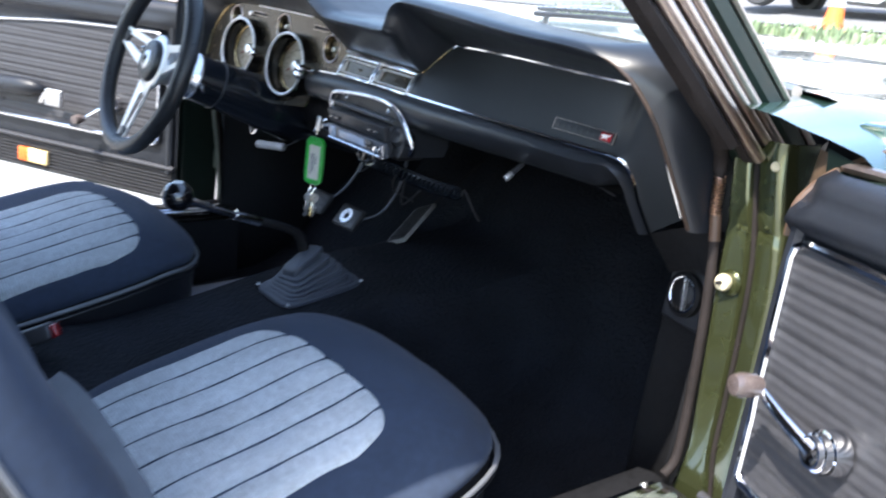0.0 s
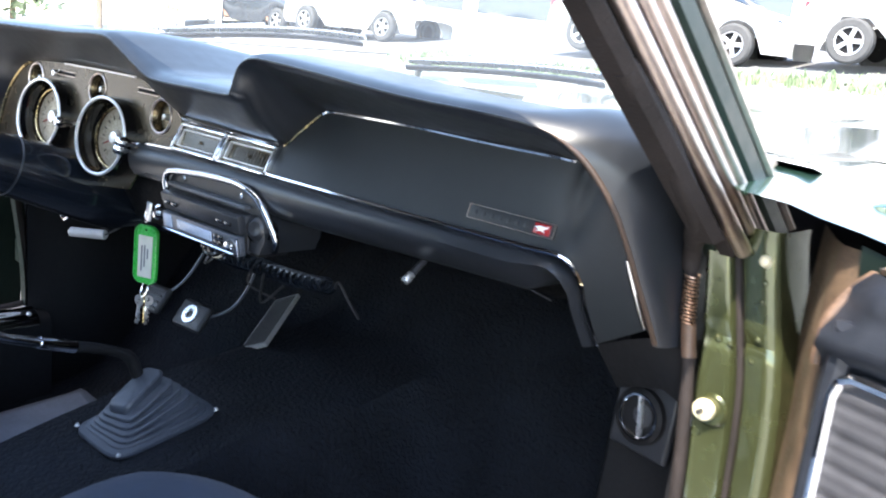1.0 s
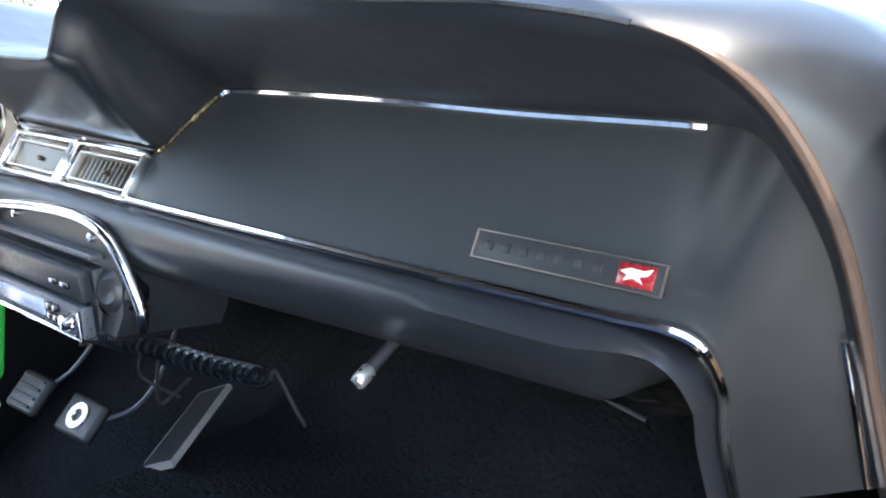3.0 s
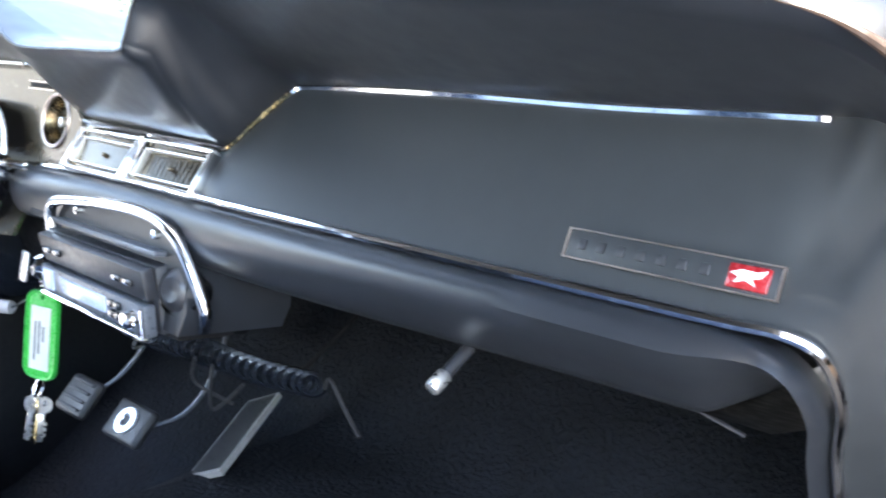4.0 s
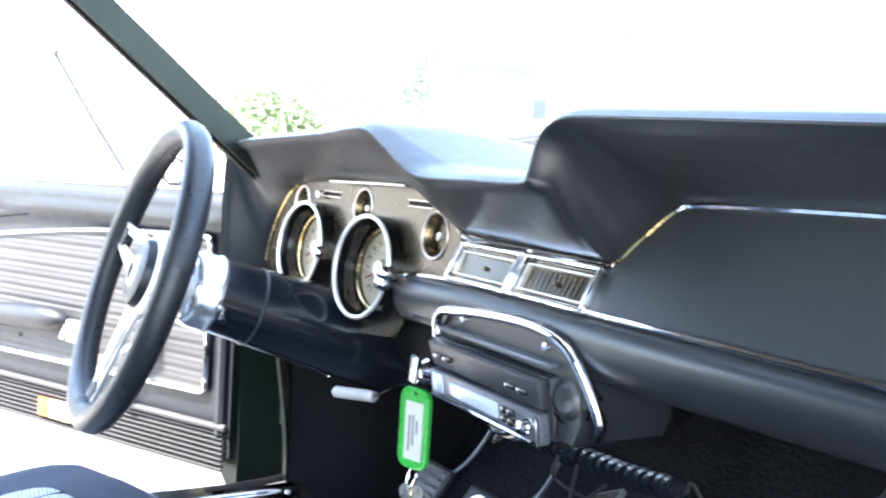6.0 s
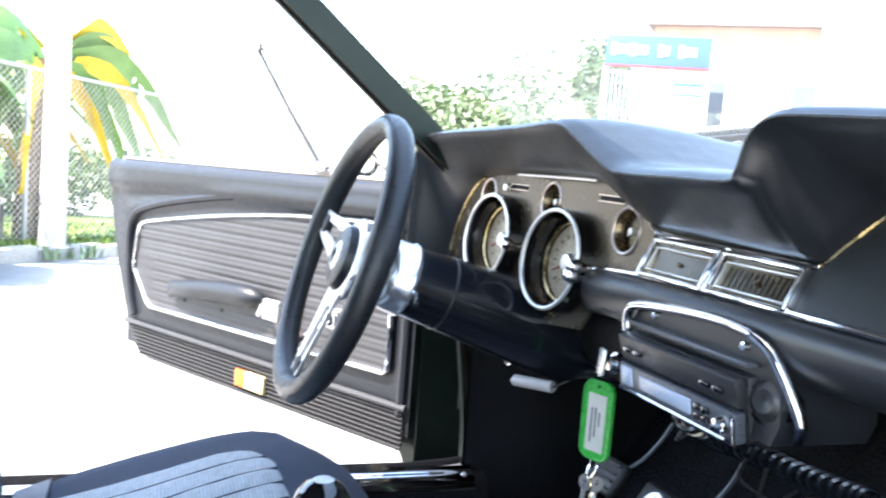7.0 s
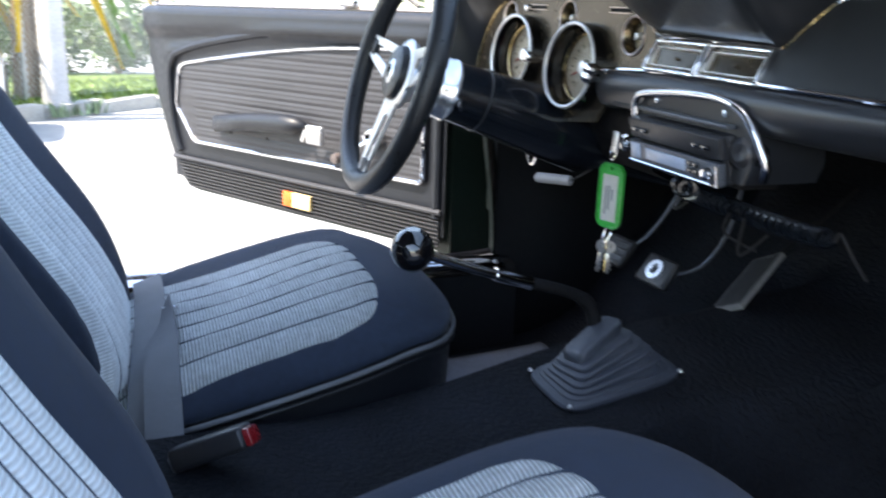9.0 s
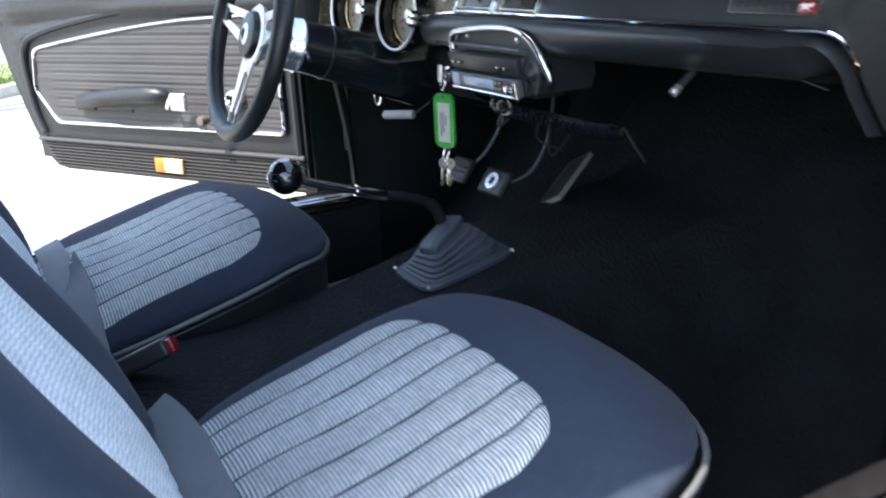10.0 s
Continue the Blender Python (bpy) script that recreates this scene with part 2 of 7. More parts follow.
def part(name, bm, material, parent=None, label="", sharp=40, kind=""):
    me = bpy.data.meshes.new(name)
    bmesh.ops.recalc_face_normals(bm, faces=bm.faces)
    bm.to_mesh(me)
    bm.free()
    for p in me.polygons:
        p.use_smooth = True
    me.set_sharp_from_angle(angle=radians(sharp))
    me.materials.append(material)
    ob = new(name, me)
    ob.parent = parent
    return tagged(ob, label, "", "", kind)


def B():
    return bmesh.new()


def spline(pts, n, closed=False):
    """Catmull-Rom through pts, n points in all."""
    pts = [Vector(p) for p in pts]
    k = len(pts)
    segs = k if closed else k - 1
    out = []
    for i in range(n):
        u = i * segs / (n if closed else n - 1)
        j = min(int(u), segs - 1)
        f = u - j
        g = (lambda q: pts[q % k]) if closed else (lambda q: pts[max(0, min(k - 1, q))])
        a, b, c, d = g(j - 1), g(j), g(j + 1), g(j + 2)
        out.append(0.5 * (2 * b + (c - a) * f + (2 * a - 5 * b + 4 * c - d) * f * f + (3 * b - a - 3 * c + d) * f ** 3))
    return out


def grid(bm, rows, close_u=False, close_v=False, cap=False):
    vs = [[bm.verts.new(p) for p in r] for r in rows]
    nu, nv = len(vs), len(vs[0])
    for i in range(nu if close_u else nu - 1):
        for j in range(nv if close_v else nv - 1):
            q = (vs[i][j], vs[(i + 1) % nu][j], vs[(i + 1) % nu][(j + 1) % nv], vs[i][(j + 1) % nv])
            try:
                bm.faces.new(q)
            except ValueError:
                pass
    if cap and close_v:
        bm.faces.new(vs[0][::-1]), bm.faces.new(vs[-1])
    return bm


def tube(bm, pts, r, n=10, closed=False, squash=1.0):
    """Round tube along pts; r a number or a list."""
    pts = [Vector(p) for p in pts]
    k = len(pts)
    rad = r if isinstance(r, (list, tuple)) else [r] * k
    side, rows = None, []
    for i, p in enumerate(pts):
        a = pts[(i - 1) % k] if closed or i else pts[0]
        c = pts[(i + 1) % k] if closed or i < k - 1 else pts[-1]
        t = (c - a).normalized()
        if side is None:
            side = t.orthogonal()
        side = (side - t * side.dot(t)).normalized()
        up = t.cross(side)
        rows.append([p + rad[i] * (math.cos(2 * math.pi * j / n) * side + squash * math.sin(2 * math.pi * j / n) * up) for j in range(n)])
    return grid(bm, rows, close_u=closed, close_v=True, cap=not closed)


def lathe(bm, profile, m=None, n=32, cap=False):
    """Turns (radius, height) round the z axis of m."""
    m = m or Matrix()
    rows = [[m @ Vector((r * math.cos(2 * math.pi * j / n), r * math.sin(2 * math.pi * j / n), h)) for j in range(n)] for r, h in profile]
    return grid(bm, rows, close_v=True, cap=cap)


def rbox(bm, size, m, r=0.003, seg=2):
    """A box with rounded edges, size (x, y, z), centred on m."""
    t = bmesh.new()
    bmesh.ops.create_cube(t, size=1)
    for v in t.verts:
        v.co = Vector((v.co.x * size[0], v.co.y * size[1], v.co.z * size[2]))
    if r:
        bmesh.ops.bevel(t, geom=t.edges[:], offset=min(r, min(size) * 0.45), segments=seg, profile=0.5, affect="EDGES")
    bmesh.ops.transform(t, matrix=m, verts=t.verts[:])
    me = bpy.data.meshes.new("tmp")
    t.to_mesh(me)
    t.free()
    bm.from_mesh(me)
    bpy.data.meshes.remove(me)
    return bm


def plate(bm, outline, holes, depth, m):
    """A flat plate in the xy plane of m with holes, thickened along z by depth."""
    t = bmesh.new()
    for loop in [outline, *holes]:
        vs = [t.verts.new((p[0], p[1], 0)) for p in loop]
        for i in range(len(vs)):
            t.edges.new((vs[i], vs[(i + 1) % len(vs)]))
    bmesh.ops.triangle_fill(t, use_beauty=True, use_dissolve=False, edges=t.edges[:])
    ext = bmesh.ops.extrude_face_region(t, geom=t.faces[:])
    for v in ext["geom"]:
        if isinstance(v, bmesh.types.BMVert):
            v.co.z += depth
    bmesh.ops.transform(t, matrix=m, verts=t.verts[:])
    me = bpy.data.meshes.new("tmp")
    t.to_mesh(me)
    t.free()
    bm.from_mesh(me)
    bpy.data.meshes.remove(me)
    return bm


def circle(cx, cy, r, n=28):
    return [(cx + r * math.cos(2 * math.pi * i / n), cy + r * math.sin(2 * math.pi * i / n)) for i in range(n)]


def ease(a, b, x):
    f = max(0.0, min(1.0, (x - a) / (b - a)))
    return f * f * (3 - 2 * f)


def aim(p, axis):
    """A pose at p with its z axis along axis."""
    return Matrix.Translation(p) @ Vector(axis).to_track_quat("Z", "Y").to_matrix().to_4x4()


# ---- ground ----
def ground_z(x, y):
    return 0.043 * min(0.0, x + 1.2) + 0.14 * min(max(0.0, y - 2.5), 16.0)


def ground_sheet():
    bm = B()
    xs = [-400, -150, -60] + [-40 + 2 * i for i in range(36)] + [60, 150, 400]
    ys = [-400, -150, -60] + [-30 + 2 * i for i in range(36)] + [60, 150, 400]
    grid(bm, [[(x, y, max(-3, ground_z(x, y))) for y in ys] for x in xs])
    ob = part("ground", bm, M_asphalt, None, "pale sunlit concrete driveway and yard")
    return tagged(ob, category="ground", kind="structure")


ground_sheet()


# ---- the car's shell ----
def car_floor():
    """Carpeted floor with tunnel hump and toe board, as one pressed carpet."""
    bm = B()
    rows = []
    for i in range(50):
        x = -0.64 + 1.28 * i / 49
        row = []
        for j in range(60):
            y = -1.35 + 1.95 * j / 59
            top = 0.40 + 0.07 * ease(-0.5, 0.05, y) - 0.03 * ease(-0.5, -1.3, y)
            hump = top - 0.215
            wide = 0.115 + 0.03 * ease(-0.1, 0.4, y)
            z = 0.215 + hump * (1 - ease(wide, wide + 0.13, abs(x - 0.0)))
            toe = 0.215 + 0.47 * ease(0.06, 0.62, y) ** 1.1
            d = z - toe
            z = 0.5 * (z + toe + math.sqrt(d * d + 0.004)) - 0.03 * (1 - ease(-0.3, 0.3, y))
            z += 0.004 * noise.noise(Vector((x * 9, y * 9, 0)))
            row.append((x, y, z))
        rows.append(row)
    grid(bm, rows)
    ob = part("floor", bm, M_carpet, None, "black loop carpet over floor and transmission tunnel")
    tagged(ob, category="carpet", kind="structure")


car_floor()


def floor_z(x, y):
    top = 0.40 + 0.07 * ease(-0.5, 0.05, y) - 0.03 * ease(-0.5, -1.3, y)
    wide = 0.115 + 0.03 * ease(-0.1, 0.4, y)
    z = 0.215 + (top - 0.215) * (1 - ease(wide, wide + 0.13, abs(x)))
    toe = 0.215 + 0.47 * ease(0.06, 0.62, y) ** 1.1
    d = z - toe
    return 0.5 * (z + toe + math.sqrt(d * d + 0.004)) - 0.03 * (1 - ease(-0.3, 0.3, y))


def floor_mat():
    bm = B()
    rows = []
    for i in range(20):
        x = -0.565 + 0.405 * i / 19
        rows.append([(x, -0.30 + 0.40 * j / 19, floor_z(x, -0.30 + 0.40 * j / 19) + 0.010 + 0.0015 * math.sin(90 * x)) for j in range(20)])
    grid(bm, rows)
    ob = part("floor_mat", bm, M_mat, None, "blue-grey carpet mat in the driver's footwell", sharp=70)
    sm = ob.modifiers.new("thick", "SOLIDIFY")
    sm.thickness = 0.006
    tagged(ob, category="floor mat")


floor_mat()


def shell_panel(name, rows, material, label, thick=0.012, cat="car body"):
    bm = B()
    grid(bm, rows)
    bmesh.ops.recalc_face_normals(bm, faces=bm.faces)
    ob = part(name, bm, material, None, label)
    s = ob.modifiers.new("thick", "SOLIDIFY")
    s.thickness, s.offset = thick, 1
    return tagged(ob, category=cat, kind="structure")


shell_panel("wall_firewall", [[(x, 0.62, z) for z in (0.2, 0.5, 0.7, 0.86)] for x in (-0.69, -0.3, 0.3, 0.69)], M_black, "black painted firewall behind the pedals", cat="firewall")
# kick panels and the door openings' front posts, roof and rear closing
for s, nm in ((-1, "left"), (1, "right")):
    line = ((0.645, 0.03), (0.64, 0.2), (0.64, 0.4), (0.64, 0.61)) if s < 0 else ((0.640, 0.085), (0.634, 0.10), (0.628, 0.135), (0.620, 0.143), (0.57, 0.149), (0.535, 0.156), (0.528, 0.165), (0.53, 0.4), (0.53, 0.61))
    shell_panel("wall_kick_" + nm, [[(s * (x - 0.006 * math.sin(6 * z)), y, z) for z in (0.22, 0.4, 0.55, 0.66, 0.70 if s > 0 else 0.84)] for x, y in line], M_black, "black kick panel beside the footwell", 0.01, "kick panel")
    # Unseen quarters, and wall_rear below, added windowless so no light enters from behind.
    shell_panel("wall_quarter_" + nm, [[(s * x, y, z) for x, z in ((0.68, 0.25), (0.70, 0.6), (0.70, 0.86), (0.68, 1.05), (0.64, 1.22))] for y in (-1.22, -1.5, -2.1)], M_headliner, "unseen windowless rear quarter added to shut out light", 0.02, "cabin wall")
shell_panel("ceiling", [[(x, y, 1.28 - 0.05 * (x / 0.64) ** 4 - 0.035 * ((y + 1.1) / 0.8) ** 2) for x in (-0.64, -0.4, -0.2, 0, 0.2, 0.4, 0.64)] for y in (-0.29, -0.5, -0.8, -1.1, -1.5, -2.1)], M_headliner, "black headliner under the steel roof", 0.03, "headliner")
shell_panel("wall_rear", [[(x, -2.1, z) for z in (0.25, 0.7, 1.2)] for x in (-0.68, 0, 0.68)], M_headliner, "unseen dark rear wall added to close the cabin to light", 0.02, "cabin wall")
shell_panel("wall_underbody", [[(x, y, 0.19) for y in (-2.2, -1.0, 0.0, 0.7)] for x in (-0.72, 0, 0.72)], M_black, "black underbody pan", 0.01, "underbody")


def sill(s):
    t = thing("door_sill", "bright metal sill plate over dark painted sill", "door sill", "door sills")
    bm = B()
    prof = [(0.60, 0.22), (0.605, 0.375), (0.615, 0.392), (0.64, 0.398), (0.70, 0.392), (0.735, 0.375), (0.745, 0.33), (0.74, 0.24)]
    grid(bm, [[(s * x, y, z) for x, z in prof] for y in (0.06, -0.3, -0.7, -1.25)])
    part("sill_body", bm, M_black, t, sharp=50)
    bm = B()
    x0 = 0.606 if s < 0 else 0.648
    prof = [(x0 - 0.004, 0.380), (x0, 0.394), (x0 + 0.010, 0.402)] + [(x0 + 0.014 + 0.006 * k, 0.4065 if k % 2 else 0.402) for k in range(8)] + [(x0 + 0.066, 0.397)]
    grid(bm, [[(s * x, y, z) for x, z in prof] for y in (0.035, 0.02, -0.3, -0.7, -1.2)])
    part("scuff_plate", bm, M_chrome, t, "ribbed bright metal scuff plate", sharp=60)
    for y in (0.02, -0.35, -0.8):
        bm = B()
        lathe(bm, [(0.0, 0.003), (0.004, 0.002), (0.005, 0)], aim((s * (x0 + 0.008), y, 0.4), (s * -0.5, 0, 1)), 12)
        part("screw", bm, M_steel, t)


sill(-1), sill(1)


def a_pillar(s):
    """Windscreen pillar: rubber seal, two drip channels, painted post, outer moulding."""
    t = thing("windscreen_pillar", "dark green windscreen pillar with tarnished chrome channels and rubber seal", "pillar", "windscreen pillars")
    slope = -1.35 if s > 0 else -1.22
    slim = 1.0 if s > 0 else 0.62

    def line(y0, x0, z0, z1, n=8, lean=0.07):
        if s < 0:
            y0 = 0.014 + (y0 - 0.036) * 0.40
        return [(s * (x0 - lean * (z0 + (z1 - z0) * i / (n - 1) - 0.83)), y0 + slope * ((z0 + (z1 - z0) * i / (n - 1)) - 0.83), z0 + (z1 - z0) * i / (n - 1)) for i in range(n)]

    def strip(name, y0, x0, w, d, m, z0=0.83, z1=1.25, label="", r=0.004):
        bm = B()
        w *= slim
        pts = line(y0, x0, z0, z1)
        prof = [(-w / 2, -d / 2), (-w / 2, d / 2 - r), (-w / 2 + r, d / 2), (w / 2 - r, d / 2), (w / 2, d / 2 - r), (w / 2, -d / 2)]
        up = Vector((s, 0, 0))
        rows = []
        for i, p in enumerate(pts):
            p = Vector(p)
            tt = (Vector(pts[min(i + 1, 7)]) - Vector(pts[max(i - 1, 0)])).normalized()
            side = up.cross(tt).normalized()
            out = tt.cross(side).normalized()
            if out.x * s < 0:
                out = -out
            rows.append([p + a * side + b * out for a, b in prof])
        grid(bm, rows, close_v=True, cap=True)
        part(name, bm, m, t, label, sharp=35)

    strip("seal", 0.040, 0.664, 0.015, 0.026, M_strip, 0.84, 1.25, "cracked brown-black rubber seal", 0.007)
    bm = B()
    tube(bm, line(0.066, 0.676, 0.826, 1.25), 0.0078, 10)
    part("inner_channel", bm, M_oldchrome, t, "tarnished chrome channel")
    strip("channel_gap", 0.080, 0.664, 0.030, 0.016, M_strip)
    bm = B()
    tube(bm, line(0.099, 0.676, 0.824, 1.25), 0.0066, 10)
    part("outer_channel", bm, M_oldchrome, t, "tarnished chrome channel")
    bm = B()
    tube(bm, line(0.122, 0.677, 0.822, 1.25), 0.0058, 10)
    part("outer_channel", bm, M_oldchrome, t, "tarnished chrome channel")
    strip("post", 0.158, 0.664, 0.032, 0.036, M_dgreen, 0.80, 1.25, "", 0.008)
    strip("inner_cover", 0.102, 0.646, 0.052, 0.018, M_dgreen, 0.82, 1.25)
    strip("outer_moulding", 0.190, 0.668, 0.008, 0.03, M_oldchrome, 0.84, 1.25, "dull chrome outer moulding", 0.003)


a_pillar(-1), a_pillar(1)


def door_post(s):
    """Hinge post of the door opening: pressed sheet facing backwards, crease with a bead, seal, light switch, screws."""
    t = thing("hinge_post", "green painted steel hinge post with rubber door seal", "door post", "hinge posts")
    if s < 0:
        bm = B()
        rows = []
        for z in [0.30 + 0.54 * i / 27 for i in range(28)]:
            y0 = 0.01 + 0.03 * ease(0.72, 0.42, z) + 0.03 * ease(0.4, 0.33, z)
            prof = [(0.640, y0 - 0.016), (0.668, y0 - 0.012), (0.682, y0 + 0.002), (0.690, y0 + 0.02), (0.690, y0 + 0.047), (0.683, y0 + 0.055), (0.683, y0 + 0.062), (0.692, y0 + 0.068), (0.697, y0 + 0.095), (0.70, y0 + 0.125)]
            rows.append([(-x, y, z) for x, y in prof])
        grid(bm, rows)
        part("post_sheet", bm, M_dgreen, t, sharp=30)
        bm = B()
        tube(bm, spline([(-0.664, -0.055, 0.925), (-0.668, -0.006, 0.885), (-0.673, -0.012, 0.82), (-0.673, -0.004, 0.757), (-0.673, 0.010, 0.657), (-0.672, 0.032, 0.52), (-0.667, 0.045, 0.42), (-0.657, 0.02, 0.405), (-0.650, -0.10, 0.40)], 60), 0.0088, 10)
        part("door_seal", bm, M_strip, t, "worn brown rubber door seal")
        bm = B()
        tube(bm, spline([(-0.6865, 0.064, 0.82), (-0.6865, 0.066, 0.7), (-0.6865, 0.075, 0.56), (-0.6865, 0.094, 0.45), (-0.687, 0.115, 0.32)], 30), 0.0042, 8)
        part("rubber_bead", bm, M_rubber, t, "black rubber bead in the crease")
        bm = B()
        tube(bm, spline([(-0.662, 0.012, 0.70), (-0.660, 0.026, 0.63), (-0.660, 0.038, 0.55), (-0.660, 0.046, 0.48), (-0.660, 0.045, 0.42), (-0.664, 0.036, 0.392), (-0.670, 0.010, 0.386)], 40), 0.0028, 8)
        part("pinch_weld", bm, M_fascia, t, "grey metal edge of the door opening")
        for z in (0.50, 0.70):
            bm = B()
            rbox(bm, (0.03, 0.05, 0.045), pose(-0.70, 0.06, z), 0.004)
            part("hinge", bm, M_dgreen, t)
        return
    left = spline([(0.639, 0.848, 0), (0.641, 0.826, 0), (0.652, 0.746, 0), (0.656, 0.684, 0), (0.661, 0.60, 0), (0.667, 0.524, 0), (0.671, 0.455, 0), (0.664, 0.405, 0), (0.650, 0.33, 0)], 60)
    bead = spline([(0.666, 0.848, 0), (0.668, 0.826, 0), (0.685, 0.746, 0), (0.695, 0.69, 0), (0.700, 0.60, 0), (0.702, 0.524, 0), (0.704, 0.455, 0), (0.712, 0.405, 0), (0.720, 0.33, 0)], 60)
    bm = B()
    rows = []
    for p, q in zip(left, bead):
        z = p.y
        dent = 0.0035 * math.exp(-((z - 0.745) / 0.004) ** 2)
        w = q.x - p.x
        prof = [(p.x - 0.012, 0.100), (p.x - 0.003, 0.082), (p.x, 0.0745), (p.x + 0.004, 0.0715), (p.x + 0.3 * w, 0.073), (p.x + 0.65 * w, 0.0745), (q.x - 0.007, 0.0755), (q.x - 0.004, 0.079), (q.x - 0.002, 0.086), (q.x + 0.002, 0.086),
                (q.x + 0.004, 0.079), (q.x + 0.008, 0.0755), (q.x + 0.024, 0.074), (q.x + 0.034, 0.0755), (q.x + 0.039, 0.08), (q.x + 0.042, 0.10), (q.x + 0.043, 0.14)]
        rows.append([(x, y + dent, z) for x, y in prof])
    grid(bm, rows)
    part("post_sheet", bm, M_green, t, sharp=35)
    seal = spline([(0.655, -0.150, 0.972), (0.659, -0.085, 0.928), (0.660, -0.035, 0.886), (0.657, 0.006, 0.857), (0.643, 0.042, 0.832), (0.634, 0.062, 0.812), (0.636, 0.066, 0.785), (0.641, 0.066, 0.747), (0.648, 0.066, 0.71), (0.654, 0.066, 0.66), (0.659, 0.066, 0.60), (0.663, 0.066, 0.52), (0.666, 0.064, 0.45), (0.666, 0.058, 0.425), (0.664, 0.045, 0.412)], 96)
    bm = B()
    tube(bm, seal, [0.0064 if p.z < 0.69 else 0.0062 if p.z < 0.80 else 0.0085 if p.z < 0.83 else 0.0105 for p in seal], 10)
    part("door_seal", bm, M_strip, t, "worn brown-black rubber door seal")
    bm = B()
    tube(bm, [p + Vector((0.001, -0.001, 0)) for p in seal if 0.712 < p.z < 0.750], 0.0072, 10)
    part("seal_sleeve", bm, M_sleeve, t, "worn copper-brown sleeve on the seal")
    bm = B()
    n = 14 * 12
    coil = []
    for i in range(n):
        f = i / (n - 1)
        a = 2 * math.pi * 14 * f
        coil.append((0.637 + 0.004 * f + 0.0066 * math.cos(a), 0.0635 + 0.0066 * math.sin(a), 0.796 - 0.046 * f))
    tube(bm, coil, 0.0011, 5)
    part("seal_spring", bm, M_copper, t, "coppery coiled wire on the seal")
    bm = B()
    tube(bm, [(q.x, 0.0815, q.y) for q in bead], 0.0034, 8)
    part("rubber_bead", bm, M_strip, t, "black rubber bead in the crease")
    m = aim((0.671, 0.073, 0.673), (-0.05, -1, 0.02))
    bm = B()
    lathe(bm, [(0.0, 0.002), (0.014, 0.0025), (0.0165, 0.0)], m @ pose(0.004, 0, 0), 24)
    part("switch_plate", bm, M_green, t)
    bm = B()
    lathe(bm, [(0.0, 0.012), (0.007, 0.0115), (0.0095, 0.010), (0.0105, 0.005), (0.0095, 0.002)], m, 24)
    part("light_switch", bm, M_cream, t, "cream plastic courtesy light switch")
    bm = B()
    lathe(bm, [(0.0, 0.019), (0.0025, 0.0185), (0.003, 0.010)], m, 12)
    part("switch_pin", bm, M_rubber, t)
    for x, z, r in ((0.697, 0.821, 0.006), (0.700, 0.802, 0.003), (0.701, 0.785, 0.003), (0.660, 0.795, 0.0025), (0.668, 0.741, 0.0035), (0.680, 0.739, 0.003), (0.704, 0.750, 0.003), (0.702, 0.729, 0.0025)):
        bm = B()
        lathe(bm, [(0.0, r * 0.8), (r * 0.7, r * 0.6), (r, 0)], aim((x, 0.0745, z), (0, -1, 0)), 14)
        part("screw", bm, M_cream if r > 0.005 else M_green, t)


door_post(1), door_post(-1)


